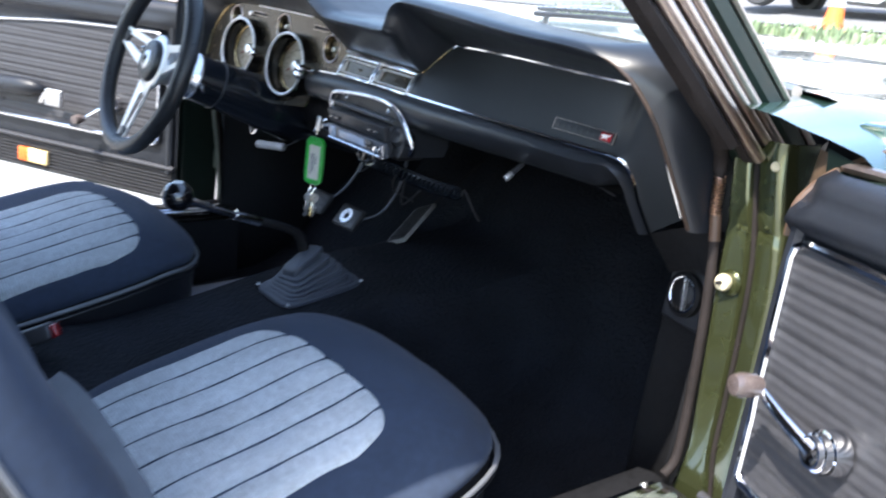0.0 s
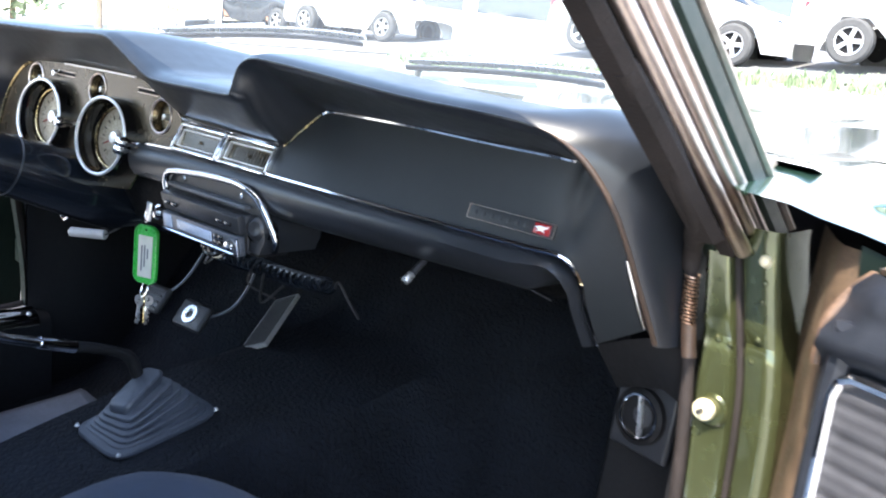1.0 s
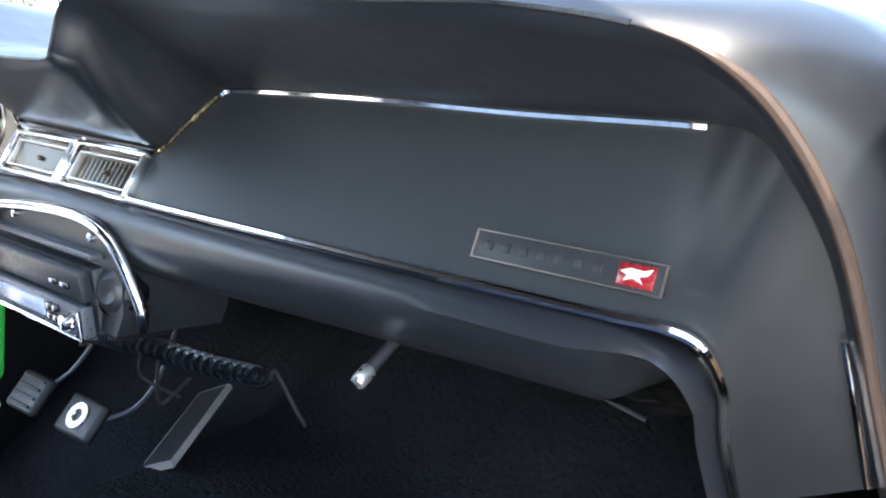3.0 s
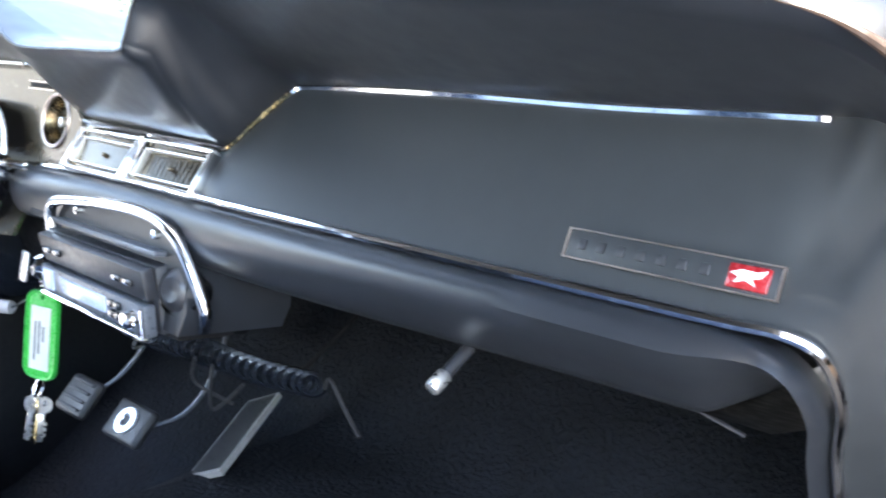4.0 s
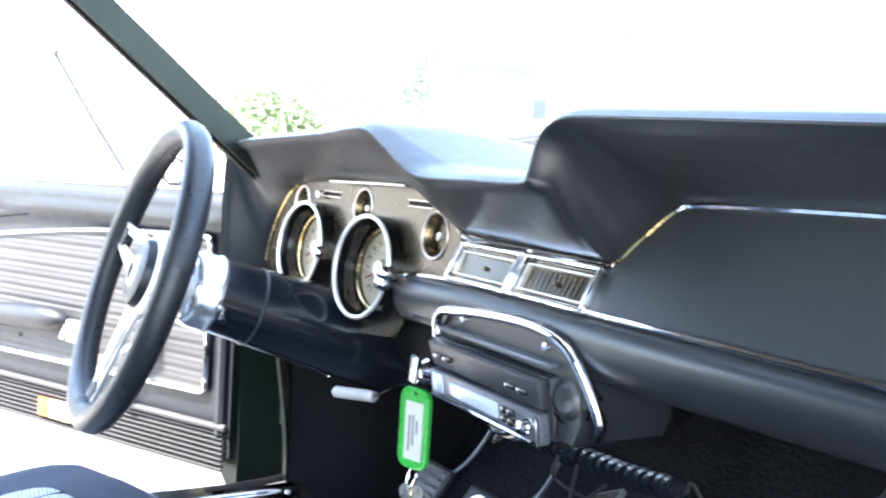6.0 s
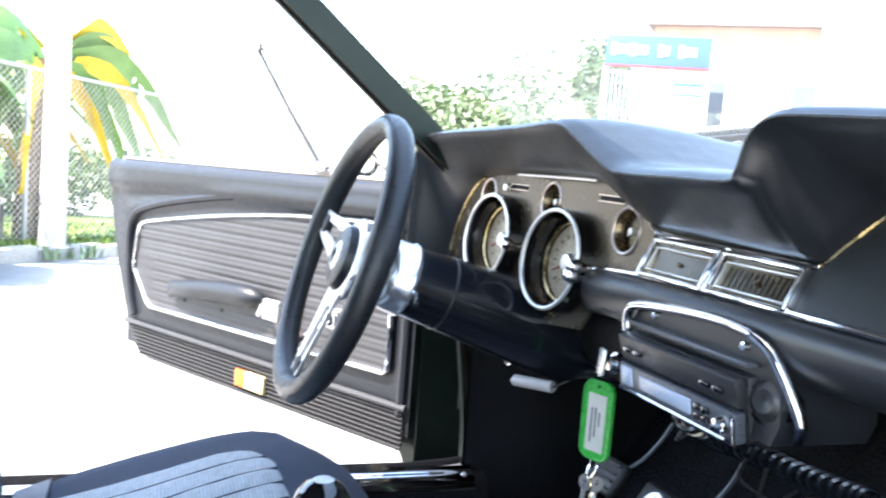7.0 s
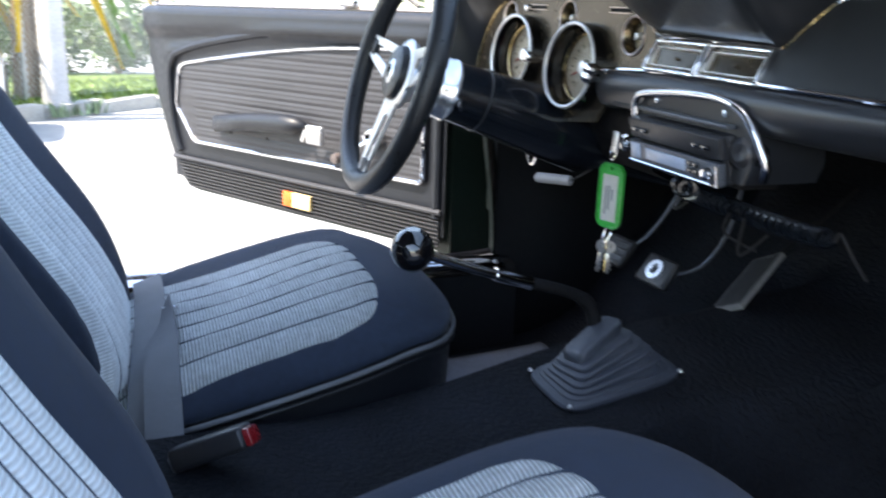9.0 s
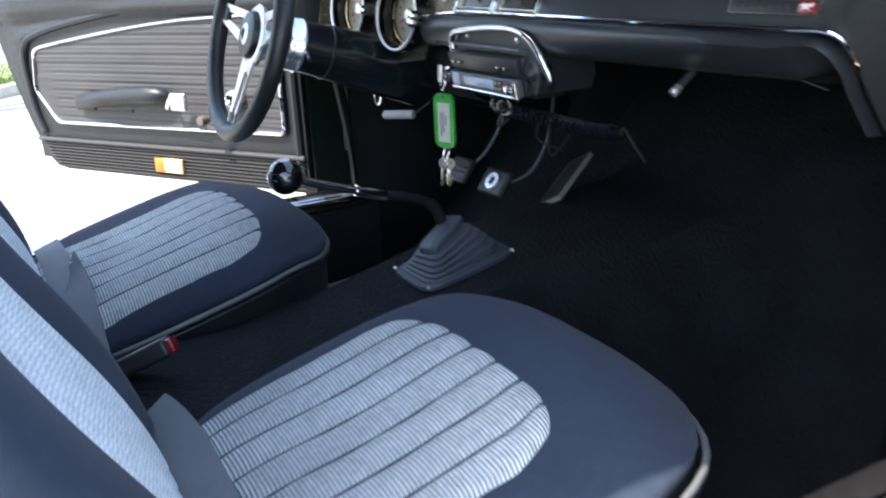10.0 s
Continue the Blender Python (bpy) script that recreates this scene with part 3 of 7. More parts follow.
def front_body():
    """Bonnet, wings and cowl ahead of the windscreen."""
    bm = B()
    rows = []
    for i in range(29):
        x = -0.74 + 1.48 * i / 28
        row = []
        for j in range(26):
            f = j / 25
            y = 0.53 - 0.10 * (x / 0.7) ** 2 + f * 1.25
            crown = 0.012 * (1 - (x / 0.74) ** 2) + 0.012 * math.exp(-((abs(x) - 0.30) / 0.05) ** 2)
            z = 0.900 + crown + 0.008 * f - 0.05 * ease(0.93, 1.0, f)
            row.append((x, y, z))
        rows.append(row)
    grid(bm, rows)
    h = part("bonnet", bm, M_hood, None, "polished dark green bonnet mirroring the bright sky")
    tagged(h, category="car bonnet")
    for s in (-1, 1):
        t = thing("front_wing", "dark green front wing of the car", "car wing", "front wings")
        y0 = -0.006 if s > 0 else 0.13
        bm = B()
        rows = []
        for j in range(30):
            f = j / 29
            y = y0 + (1.84 - y0) * f
            prof = [(0.590, 0.884), (0.650, 0.886), (0.69, 0.887), (0.735, 0.888), (0.76, 0.890), (0.79, 0.893), (0.83, 0.885), (0.868, 0.86), (0.885, 0.80), (0.89, 0.70), (0.885, 0.55), (0.87, 0.35)]
            fall = 0.020 * ease(0.7, 0.1, y) if s > 0 else 0.0
            rows.append([(s * max(x, 0.70 - 0.11 * ease(0.02, 0.10, y)), y, z + 0.012 * ease(0.0, 0.12, f) + 0.006 * f - 0.03 * ease(0.9, 1, f) - fall * ease(0.71, 0.80, x)) for x, z in prof])
        grid(bm, rows)
        part("wing_panel", bm, M_hood, t, sharp=50)
        bm = B()
        top = [(0.790, 0.864), (0.82, 0.856), (0.85, 0.832)] if s > 0 else [(0.735, 0.886), (0.786, 0.892), (0.82, 0.884), (0.85, 0.859)]
        grid(bm, [[(s * x, y0 + 0.008 + 0.03 * min(1, 4 * f), z + (0.42 - z) * f) for f in (0, 0.1, 0.25, 0.7, 1.0)] for x, z in top])
        part("wing_end", bm, M_dgreen, t, "painted end of the wing behind the door")
        if s > 0:
            bm = B()
            grid(bm, [[(x, y + 0.006 * math.sin(30 * z), z) for z in (0.858, 0.85, 0.83, 0.80, 0.76, 0.70, 0.60, 0.45)] for x, y in ((0.726, 0.118), (0.742, 0.082), (0.758, 0.045), (0.772, 0.02), (0.792, 0.008))])
            part("hinge_cover", bm, M_rust, t, "rusty brown sheet behind the hinge")
        bm = B()
        rbox(bm, (0.05, 0.09, 0.03), pose(s * 0.785, 0.14 if s > 0 else 0.62, 0.872 if s > 0 else 0.893, 0, 0, s * 6), 0.008)
        part("washer_cover", bm, M_hood, t)
    bm = B()
    rows = []
    for i in range(25):
        x = -0.70 + 1.4 * i / 24
        k = 0.10 * (x / 0.7) ** 2
        rows.append([(x, 0.36 - 2.2 * k, 0.903), (x, 0.40 - 1.8 * k, 0.888), (x, 0.46 - 1.2 * k, 0.882), (x, 0.525 - k, 0.89)])
    grid(bm, rows)
    c = part("cowl_panel", bm, M_dgreen, None, "dark green vented cowl below the windscreen")
    tagged(c, category="car cowl")
    for i in range(22):
        x = -0.5 + i * 1.0 / 21
        bm = B()
        rbox(bm, (0.006, 0.035, 0.003), pose(x, 0.43 - 0.15 * (x / 0.7) ** 2, 0.8885, -6, 0, 0), 0.001, 1)
        part("vent_slot", bm, M_black, c)


front_body()


def windscreen():
    bm = B()
    rows = []
    for i in range(25):
        x = -0.655 + 1.31 * i / 24
        k = (x / 0.655) ** 2
        row = []
        for j in range(9):
            f = j / 8
            row.append((x * (1 - 0.13 * f), 0.385 - 0.24 * k - (0.66 - 0.08 * k) * f + 0.02 * math.sin(math.pi * f), 0.905 + 0.345 * f))
        rows.append(row)
    grid(bm, rows)
    t = thing("window_windscreen", "curved windscreen glass with painted glare haze and chrome lower moulding", "windscreen", kind="structure")
    ob = part("pane", bm, M_screen, t)
    ob.visible_shadow = False
    bm = B()
    tube(bm, [Vector(r[0]) + Vector((0, 0.008, -0.004)) for r in rows], 0.007, 8)
    part("lower_moulding", bm, M_oldchrome, t, "dull chrome moulding")


windscreen()


def wiper(x0, x1, zlift):
    t = thing("windscreen_wiper", "slim silver wiper resting on the windscreen", "wiper", "windscreen wipers")
    pts = []
    for i in range(14):
        f = i / 13
        x = x0 + (x1 - x0) * f
        k = (x / 0.655) ** 2
        pts.append(Vector((x, 0.385 - 0.24 * k + 0.025 - 0.02 * f, 0.935 + zlift * math.sin(math.pi * 0.6 * f) - 0.0)))
    bm = B()
    tube(bm, pts, 0.0035, 6, squash=1.6)
    part("blade", bm, M_plastic, t)
    bm = B()
    tube(bm, [p + Vector((0, 0.006, 0.011)) for p in pts], 0.003, 6, squash=2)
    part("blade_holder", bm, M_alloy, t)
    bm = B()
    tube(bm, spline([pts[0] + Vector((-0.02, 0.05, -0.03)), pts[0] + Vector((0.02, 0.03, 0.012)), (pts[5] + pts[7]) / 2 + Vector((0, 0.01, 0.02))], 12), [0.008 - 0.0004 * i for i in range(12)], 8)
    part("arm", bm, M_steel, t)
    bm = B()
    lathe(bm, [(0, 0.02), (0.012, 0.018), (0.014, 0)], aim(pts[0] + Vector((-0.02, 0.05, -0.04)), (0, 0.5, 1)), 16)
    part("pivot", bm, M_steel, t)


wiper(-0.08, 0.36, 0.015)
wiper(-0.56, -0.16, 0.03)


# ---- dashboard ----
EDGE = [(-0.690, 0.70), (-0.688, 0.85), (-0.678, 0.903), (-0.655, 0.921), (-0.54, 0.927), (-0.42, 0.929), (-0.30, 0.931), (-0.205, 0.935), (-0.17, 0.932), (-0.135, 0.918), (-0.10, 0.903), (-0.07, 0.892), (-0.035, 0.889), (0.03, 0.889),
        (0.100, 0.889), (0.111, 0.896), (0.119, 0.917), (0.129, 0.928), (0.145, 0.934), (0.17, 0.9345), (0.26, 0.930), (0.40, 0.922), (0.48, 0.920), (0.520, 0.917), (0.546, 0.912), (0.563, 0.905), (0.577, 0.895), (0.588, 0.881), (0.597, 0.864), (0.604, 0.844),
        (0.609, 0.818), (0.613, 0.788), (0.618, 0.754), (0.622, 0.722)]
INNER = [(-0.672, -0.006, 0.70), (-0.660, -0.006, 0.77), (-0.628, -0.006, 0.828), (-0.57, -0.006, 0.868), (-0.45, -0.007, 0.878), (-0.32, -0.010, 0.881), (-0.207, -0.014, 0.881), (-0.155, -0.010, 0.862),
         (-0.100, -0.004, 0.840), (-0.03, 0.0, 0.836), (0.080, 0.002, 0.8330), (0.112, 0.005, 0.833), (0.130, 0.014, 0.852), (0.152, 0.028, 0.877), (0.175, 0.032, 0.882), (0.30, 0.028, 0.884), (0.42, 0.022, 0.883),
         (0.520, 0.010, 0.884), (0.555, -0.008, 0.882), (0.577, -0.022, 0.868), (0.593, -0.008, 0.837), (0.601, 0.013, 0.798), (0.607, 0.036, 0.760), (0.612, 0.060, 0.724)]
NI = len(INNER) - 1
dash = thing("dashboard", "black padded vinyl dashboard with charcoal glove panel and thin chrome trim", "dashboard")
NE = 400
edge_c = spline([(x, 0, z) for x, z in EDGE], NE)
inner_c = spline(INNER, NE)


def lip_y(e):
    """How far forward the padded lip stands; its end leans away towards the floor."""
    return -0.079 - 0.014 * ease(0.2, 0.4, e.x) + 0.025 * ease(0.47, 0.57, e.x) + 0.62 * max(0.0, 0.907 - e.z) * ease(0.545, 0.58, e.x)


def dash_pad():
    bm = B()
    rows = []
    for i in range(NE):
        e, q = edge_c[i], inner_c[i]
        k = 3 + int(13 * ease(0.42, 0.54, e.x))
        tx = (edge_c[min(i + k, NE - 1)] - edge_c[max(i - k, 0)]).normalized()
        nrm = Vector((-tx.z, 0, tx.x))
        y0, end = lip_y(e), ease(0.50, 0.60, e.x)
        slim = 0.40 + 0.60 * ease(0.81, 0.885, e.z)

        def at(y, off):
            return Vector((e.x + nrm.x * off, y0 + y, e.z + nrm.z * off))
        flat = Vector((e.x * 0.985, 0.40 - 0.26 * (e.x / 0.66) ** 2, 0.35 * e.z + 0.65 * 0.882 if e.z > 0.88 else e.z + 0.01))
        flat = flat.lerp(Vector((0.626 + 0.026 * ease(0.81, 0.885, e.z), y0 + 0.20, e.z + 0.012)), ease(0.545, 0.60, e.x))
        a = at(0.015, -0.010)
        a = a.lerp(at(0.007, -0.006), end)
        face = q.lerp(a, 0.5) + Vector((0, -0.004 * (1 - end), 0))
        rows.append([q + Vector((0, 0.012, 0)), q, q.lerp(a, 0.25) + Vector((0, -0.002 * (1 - end), 0)), face, a, at(0.005, -0.006), at(0.0, 0.0), at(0.005, 0.005 + 0.004 * end), at(0.019, 0.008 + 0.014 * end * slim), at(0.045, 0.010 * (1 - end + end * slim) + 0.026 * end * slim),
                     at(0.08, 0.010 * (1 - end + end * slim) + 0.032 * end * slim), at(0.13, 0.008 * (1 - end + end * slim) + 0.030 * end * slim), at(0.13, 0.008 * (1 - end + end * slim) + 0.02 * end * slim).lerp(flat, 0.5) + Vector((0, 0, 0.001)), flat])
    grid(bm, rows)
    part("pad", bm, M_pad, dash, sharp=60)

    def along(k):
        return int(NE * k / NI)
    bm = B()
    tube(bm, [inner_c[i] + Vector((0, -0.0015, -0.001)) for i in range(along(13.0), along(17.3))], 0.0022, 6)
    part("upper_trim", bm, M_chrome, dash, "thin chrome trim")
    bm = B()
    tube(bm, [inner_c[i] + Vector((0, -0.0015, -0.001)) for i in range(along(11.0), along(13.0) + 1)], 0.0020, 6)
    part("cove_trim", bm, M_gold, dash, "thin worn trim")
    turn = min(i for i in range(NE) if edge_c[i].x > 0.535)
    bm = B()
    tube(bm, [edge_c[i] + Vector((0, lip_y(edge_c[i]) + 0.0005, 0)) for i in range(2, turn)], 0.0016, 6)
    part("pad_seam", bm, M_vinyl, dash)
    # Brown tube along the pad's end paints the warm reflection on its rounded lip.
    bm = B()
    tube(bm, [edge_c[i] + Vector((0, lip_y(edge_c[i]) + 0.0002, 0)) for i in range(turn, NE - 2)], [0.0004 + 0.0022 * min(1, k / 30) for k in range(NE - 2 - turn)], 8)
    part("lip_reflection", bm, M_lipsheen, dash, "thin brown line painting the warm reflection on the pad's lip")


dash_pad()


def glove_panel():
    i0, i1 = int(NE * 10.8 / NI), int(NE * 22.6 / NI)
    low = spline([(0.100, -0.016, 0.796), (0.14, -0.016, 0.796), (0.20, -0.016, 0.796), (0.30, -0.015, 0.796), (0.40, -0.013, 0.796), (0.50, -0.009, 0.796), (0.532, -0.006, 0.796), (0.547, 0.001, 0.789), (0.552, 0.017, 0.768), (0.547, 0.040, 0.740), (0.543, 0.08, 0.695)], i1 - i0)
    bm = B()
    rows = []
    for i in range(i0, i1):
        a, b = inner_c[i], low[i - i0]
        rows.append([a.lerp(b, k / 8) + Vector((0, -0.002 * math.sin(math.pi * k / 8), 0)) for k in range(9)])
    grid(bm, rows)
    part("glove_panel", bm, M_face, dash, "charcoal grained vinyl glove box panel", sharp=60)
    bm = B()
    tube(bm, [p + Vector((0, -0.003, 0)) for p in low[2:]], 0.0026, 8)
    part("lower_trim", bm, M_chrome, dash, "thin chrome trim line")
    bm = B()
    tube(bm, [(-0.2, -0.012, 0.787), (-0.15, -0.014, 0.790), (-0.10, -0.017, 0.793), (-0.05, -0.019, 0.795), (0.05, -0.019, 0.796), (0.105, -0.019, 0.796)], 0.0026, 8)
    part("lower_trim", bm, M_chrome, dash, "thin chrome trim line")
    for pts in (((0.601, 0.006, 0.806), (0.6055, 0.022, 0.775), (0.609, 0.046, 0.738)),):
        bm = B()
        tube(bm, spline(pts, 10), 0.0036, 8, squash=0.6)
        part("end_trim", bm, M_chrome, dash, "short bright end trim")
    # lower padded roll
    bm = B()
    path = spline([(-0.205, -0.010, 0.784), (-0.10, -0.014, 0.790), (0.0, -0.015, 0.793), (0.25, -0.015, 0.793), (0.45, -0.010, 0.793), (0.514, -0.006, 0.792), (0.537, 0.001, 0.783), (0.546, 0.017, 0.762), (0.542, 0.040, 0.736), (0.538, 0.08, 0.691)], 60)
    rows = []
    for i, p in enumerate(path):
        t = (path[min(i + 1, 59)] - path[max(i - 1, 0)]).normalized()
        inn = Vector((t.z, 0, -t.x))
        if inn.z > 0 and abs(t.x) > 0.5:
            inn = -inn
        f = 0.97 - 0.63 * ease(0.485, 0.546, p.x)
        rows.append([p + inn * a * f + Vector((0, b + 0.026 * ease(0.012, 0.045, a) * ease(0.12, 0.5, p.x), 0)) for a, b in ((-0.001, 0.01), (0.0, -0.003), (0.005, -0.010), (0.014, -0.0145), (0.025, -0.0145), (0.036, -0.0105), (0.044, -0.005), (0.0485, 0.002), (0.049, 0.05))])
    grid(bm, rows)
    part("lower_roll", bm, M_pad, dash, "soft padded lower roll", sharp=60)
    bm = B()
    tube(bm, [(0.135, 0.000, 0.7445), (0.25, 0.009, 0.7445), (0.40, 0.024, 0.7440), (0.478, 0.034, 0.7440), (0.503, 0.044, 0.735)], 0.0011, 6)
    part("lip", bm, M_plastic, dash, "thin metal lip under the roll")
    # hollow underside
    bm = B()
    grid(bm, [[(x, y, z) for y, z in ((0.03, 0.744), (0.12, 0.732), (0.25, 0.718), (0.40, 0.71), (0.60, 0.70))] for x in (-0.66, -0.4, -0.1, 0.1, 0.3, 0.52)])
    part("underside", bm, M_black, dash)
    bm = B()
    grid(bm, [[(x, y, z) for x, y, z in ((0.541, 0.082 + d, 0.693 - d), (0.575, 0.078 + 0.7 * d, 0.71 - d), (0.612, 0.070 + 0.5 * d, 0.725 - d), (0.648, 0.085, 0.72 - d))] for d in (0.0, 0.02, 0.04, 0.06)])
    part("end_panel", bm, M_black, dash)


glove_panel()


def bezel_y(x, z):
    return -0.003 + (z - 0.83) * 0.08


def instrument_panel():
    out = spline([(-0.668, 0.735, 0), (-0.660, 0.780, 0), (-0.628, 0.829, 0), (-0.57, 0.868, 0), (-0.45, 0.878, 0), (-0.32, 0.881, 0), (-0.207, 0.881, 0)], 30) + spline([(-0.207, 0.881, 0), (-0.155, 0.863, 0), (-0.099, 0.841, 0)], 8)
    out = [(p.x, p.y) for p in out] + [(-0.099, 0.792), (-0.19, 0.786), (-0.188, 0.75), (-0.215, 0.715), (-0.30, 0.705), (-0.45, 0.70), (-0.58, 0.71)]
    gauges = ((-0.467, 0.792, 0.055), (-0.266, 0.787, 0.055), (-0.540, 0.846, 0.021), (-0.333, 0.850, 0.021), (-0.149, 0.832, 0.022))
    bm = B()
    plate(bm, out, [circle(x - (0.007 if r > 0.03 else 0), z - (0.006 if r > 0.03 else 0), r) for x, z, r in gauges], -0.004, Matrix(((1, 0, 0, 0), (0, 0, 1, 0), (0, 1, 0, 0), (0, 0, 0, 1))))
    for v in bm.verts:
        v.co.y += bezel_y(v.co.x, v.co.z)
    part("instrument_bezel", bm, M_bronze, dash, "dark bronze metal instrument bezel")
    bm = B()
    rows = []
    for p in inner_c[int(NE * 7.6 / NI):int(NE * 11.3 / NI)]:
        if p.x > -0.100:
            q = Vector((p.x, -0.0165, 0.795))
            rows.append([(p + Vector((0, 0.003, 0.001))).lerp(q, k / 4) for k in range(5)])
    grid(bm, rows)
    part("centre_bezel", bm, M_bronze, dash, "dark bronze metal centre panel", sharp=60)
    bm = B()
    tube(bm, [(x, bezel_y(x, z) - 0.005, z) for x, z in out[2:16]], 0.0026, 6)
    part("bezel_edge", bm, M_gold, dash, "bright worn bezel edge")
    bm = B()
    tube(bm, [(x, -0.016, 0.8790 + 0.0015 * ease(-0.42, -0.25, x)) for x in [-0.42 + 0.0213 * i for i in range(11)]], 0.0017, 6)
    part("bezel_edge", bm, M_satin, dash)
    for x, z, r in gauges:
        big = r > 0.03
        if big:
            m = aim((x, -0.036, z), (0.12, -1, 0.14))
            prof = [(r - 0.003, -0.010), (r * 0.90, -0.040), (0.001, -0.041)]
        else:
            m = aim((x, bezel_y(x, z) - 0.004, z), (0.05, -1, 0.1))
            prof = [(r + 0.002, 0.001), (r - 0.001, -0.002), (r * 0.86, -0.014), (0.001, -0.015)]
        g = part("gauge_cup", lathe(B(), prof, m, 40), M_gloss if big else M_cup, dash, "deep instrument cup")
        bm = B()
        tube(bm, [m @ Vector((math.cos(a) * (r + 0.002), math.sin(a) * (r + 0.002), 0.0 if big else 0.001)) for a in [math.pi * i / 30 for i in range(60)]], 0.0026 if big else 0.0020, 8, closed=True)
        part("gauge_ring", bm, M_satin if big else M_oldchrome, g, "bright metal ring" if big else "dull metal ring")
        if big:
            bm = B()
            lathe(bm, [(r + 0.0075, -0.042), (r + 0.0045, 0.0), (r + 0.001, 0.001), (r - 0.003, -0.014), (r * 0.90, -0.036)], m, 40)
            part("gauge_hood", bm, M_gloss, g)
            bm = B()
            lathe(bm, [(r + 0.013, -0.036), (r + 0.012, -0.030), (r + 0.007, -0.031)], m, 40)
            part("base_rim", bm, M_gold, g, "worn gold rim at the foot of the hood")
            bm = B()
            tube(bm, [m @ Vector((math.cos(a) * r * 0.84, math.sin(a) * r * 0.84, -0.026)) for a in [math.pi * i / 24 for i in range(48)]], 0.0022, 8, closed=True)
            part("dial_rim", bm, M_gold, g, "inner bright dial rim")
        bm = B()
        d = -0.031 if big else -0.012
        lathe(bm, [(r * 0.84, d), (r * 0.80, d + 0.002), (0.001, d + 0.002)], m, 32)
        part("dial", bm, M_dial if big else M_bronze, g, "silver dial face" if big else "dark dial face")
        bm = B()
        for i in range(13 if big else 5):
            a = radians(225 - 270 * i / (12 if big else 4))
            rbox(bm, (r * 0.10, 0.0012, 0.0008), m @ Matrix.Translation((math.cos(a) * r * 0.56, math.sin(a) * r * 0.56, d + 0.0026)) @ Matrix.Rotation(a, 4, "Z"), 0)
        part("dial_marks", bm, M_black, g)
        bm = B()
        a = radians(205)
        rbox(bm, (r * 0.5, 0.0018, 0.001), m @ Matrix.Translation((math.cos(a) * r * 0.25, math.sin(a) * r * 0.25, d + 0.004)) @ Matrix.Rotation(a, 4, "Z"), 0)
        part("needle", bm, M_red if big else M_white, g)
        bm = B()
        lathe(bm, [(0, d + 0.010), (r * 0.16, d + 0.009), (r * 0.20, d + 0.005), (r * 0.22, d + 0.002)], m, 20)
        part("dial_hub", bm, M_satin, g, "bright hub")
    # chrome studs between the dials
    for x, z in ((-0.396, 0.786), (-0.204, 0.783), (-0.208, 0.772)):
        bm = B()
        lathe(bm, [(0, 0.034), (0.006, 0.032), (0.009, 0.026), (0.008, 0.018), (0.005, 0.014), (0.005, 0.0)], aim((x, bezel_y(x, z) - 0.004, z), (0, -1, 0.15)), 18)
        part("bezel_knob", bm, M_chrome, dash, "small chrome control knob")
    bm = B()
    lathe(bm, [(0, 0.014), (0.007, 0.012), (0.0085, 0.0)], aim((-0.190, -0.008, 0.774), (0, -1, 0.1)), 18)
    part("bezel_knob", bm, M_gold, dash, "small amber knob")
    # slider slots
    for x in (-0.436, -0.190):
        bm = B()
        rbox(bm, (0.052, 0.004, 0.005), pose(x, bezel_y(x, 0.862) - 0.0030, 0.862), 0.0015)
        slot = bm
        bm = B()
        for dz in (-0.0034, 0.0034):
            rbox(bm, (0.054, 0.002, 0.0012), pose(x, bezel_y(x, 0.862) - 0.0048, 0.862 + dz), 0)
        part("slot_edge", bm, M_oldchrome, dash)
        bm = slot
        part("slider_slot", bm, M_black, dash)
    bm = B()
    rbox(bm, (0.010, 0.014, 0.010), pose(-0.462, bezel_y(-0.44, 0.861) - 0.010, 0.860), 0.002)
    part("slider_knob", bm, M_chrome, dash)
    # lower driver's panel
    bm = B()
    grid(bm, [[(x, y, z) for y, z in ((0.02, 0.76), (0.014, 0.74), (0.02, 0.715), (0.03, 0.69), (0.05, 0.655), (0.08, 0.64))] for x in (-0.64, -0.5, -0.35, -0.2, -0.165)])
    part("driver_lower_panel", bm, M_black, dash)
    bm = B()
    rbox(bm, (0.05, 0.012, 0.03), pose(-0.140, -0.014, 0.757, -12, 0, 0), 0.005)
    part("ash_tray", bm, M_pad, dash, "small black recessed ash tray")


instrument_panel()


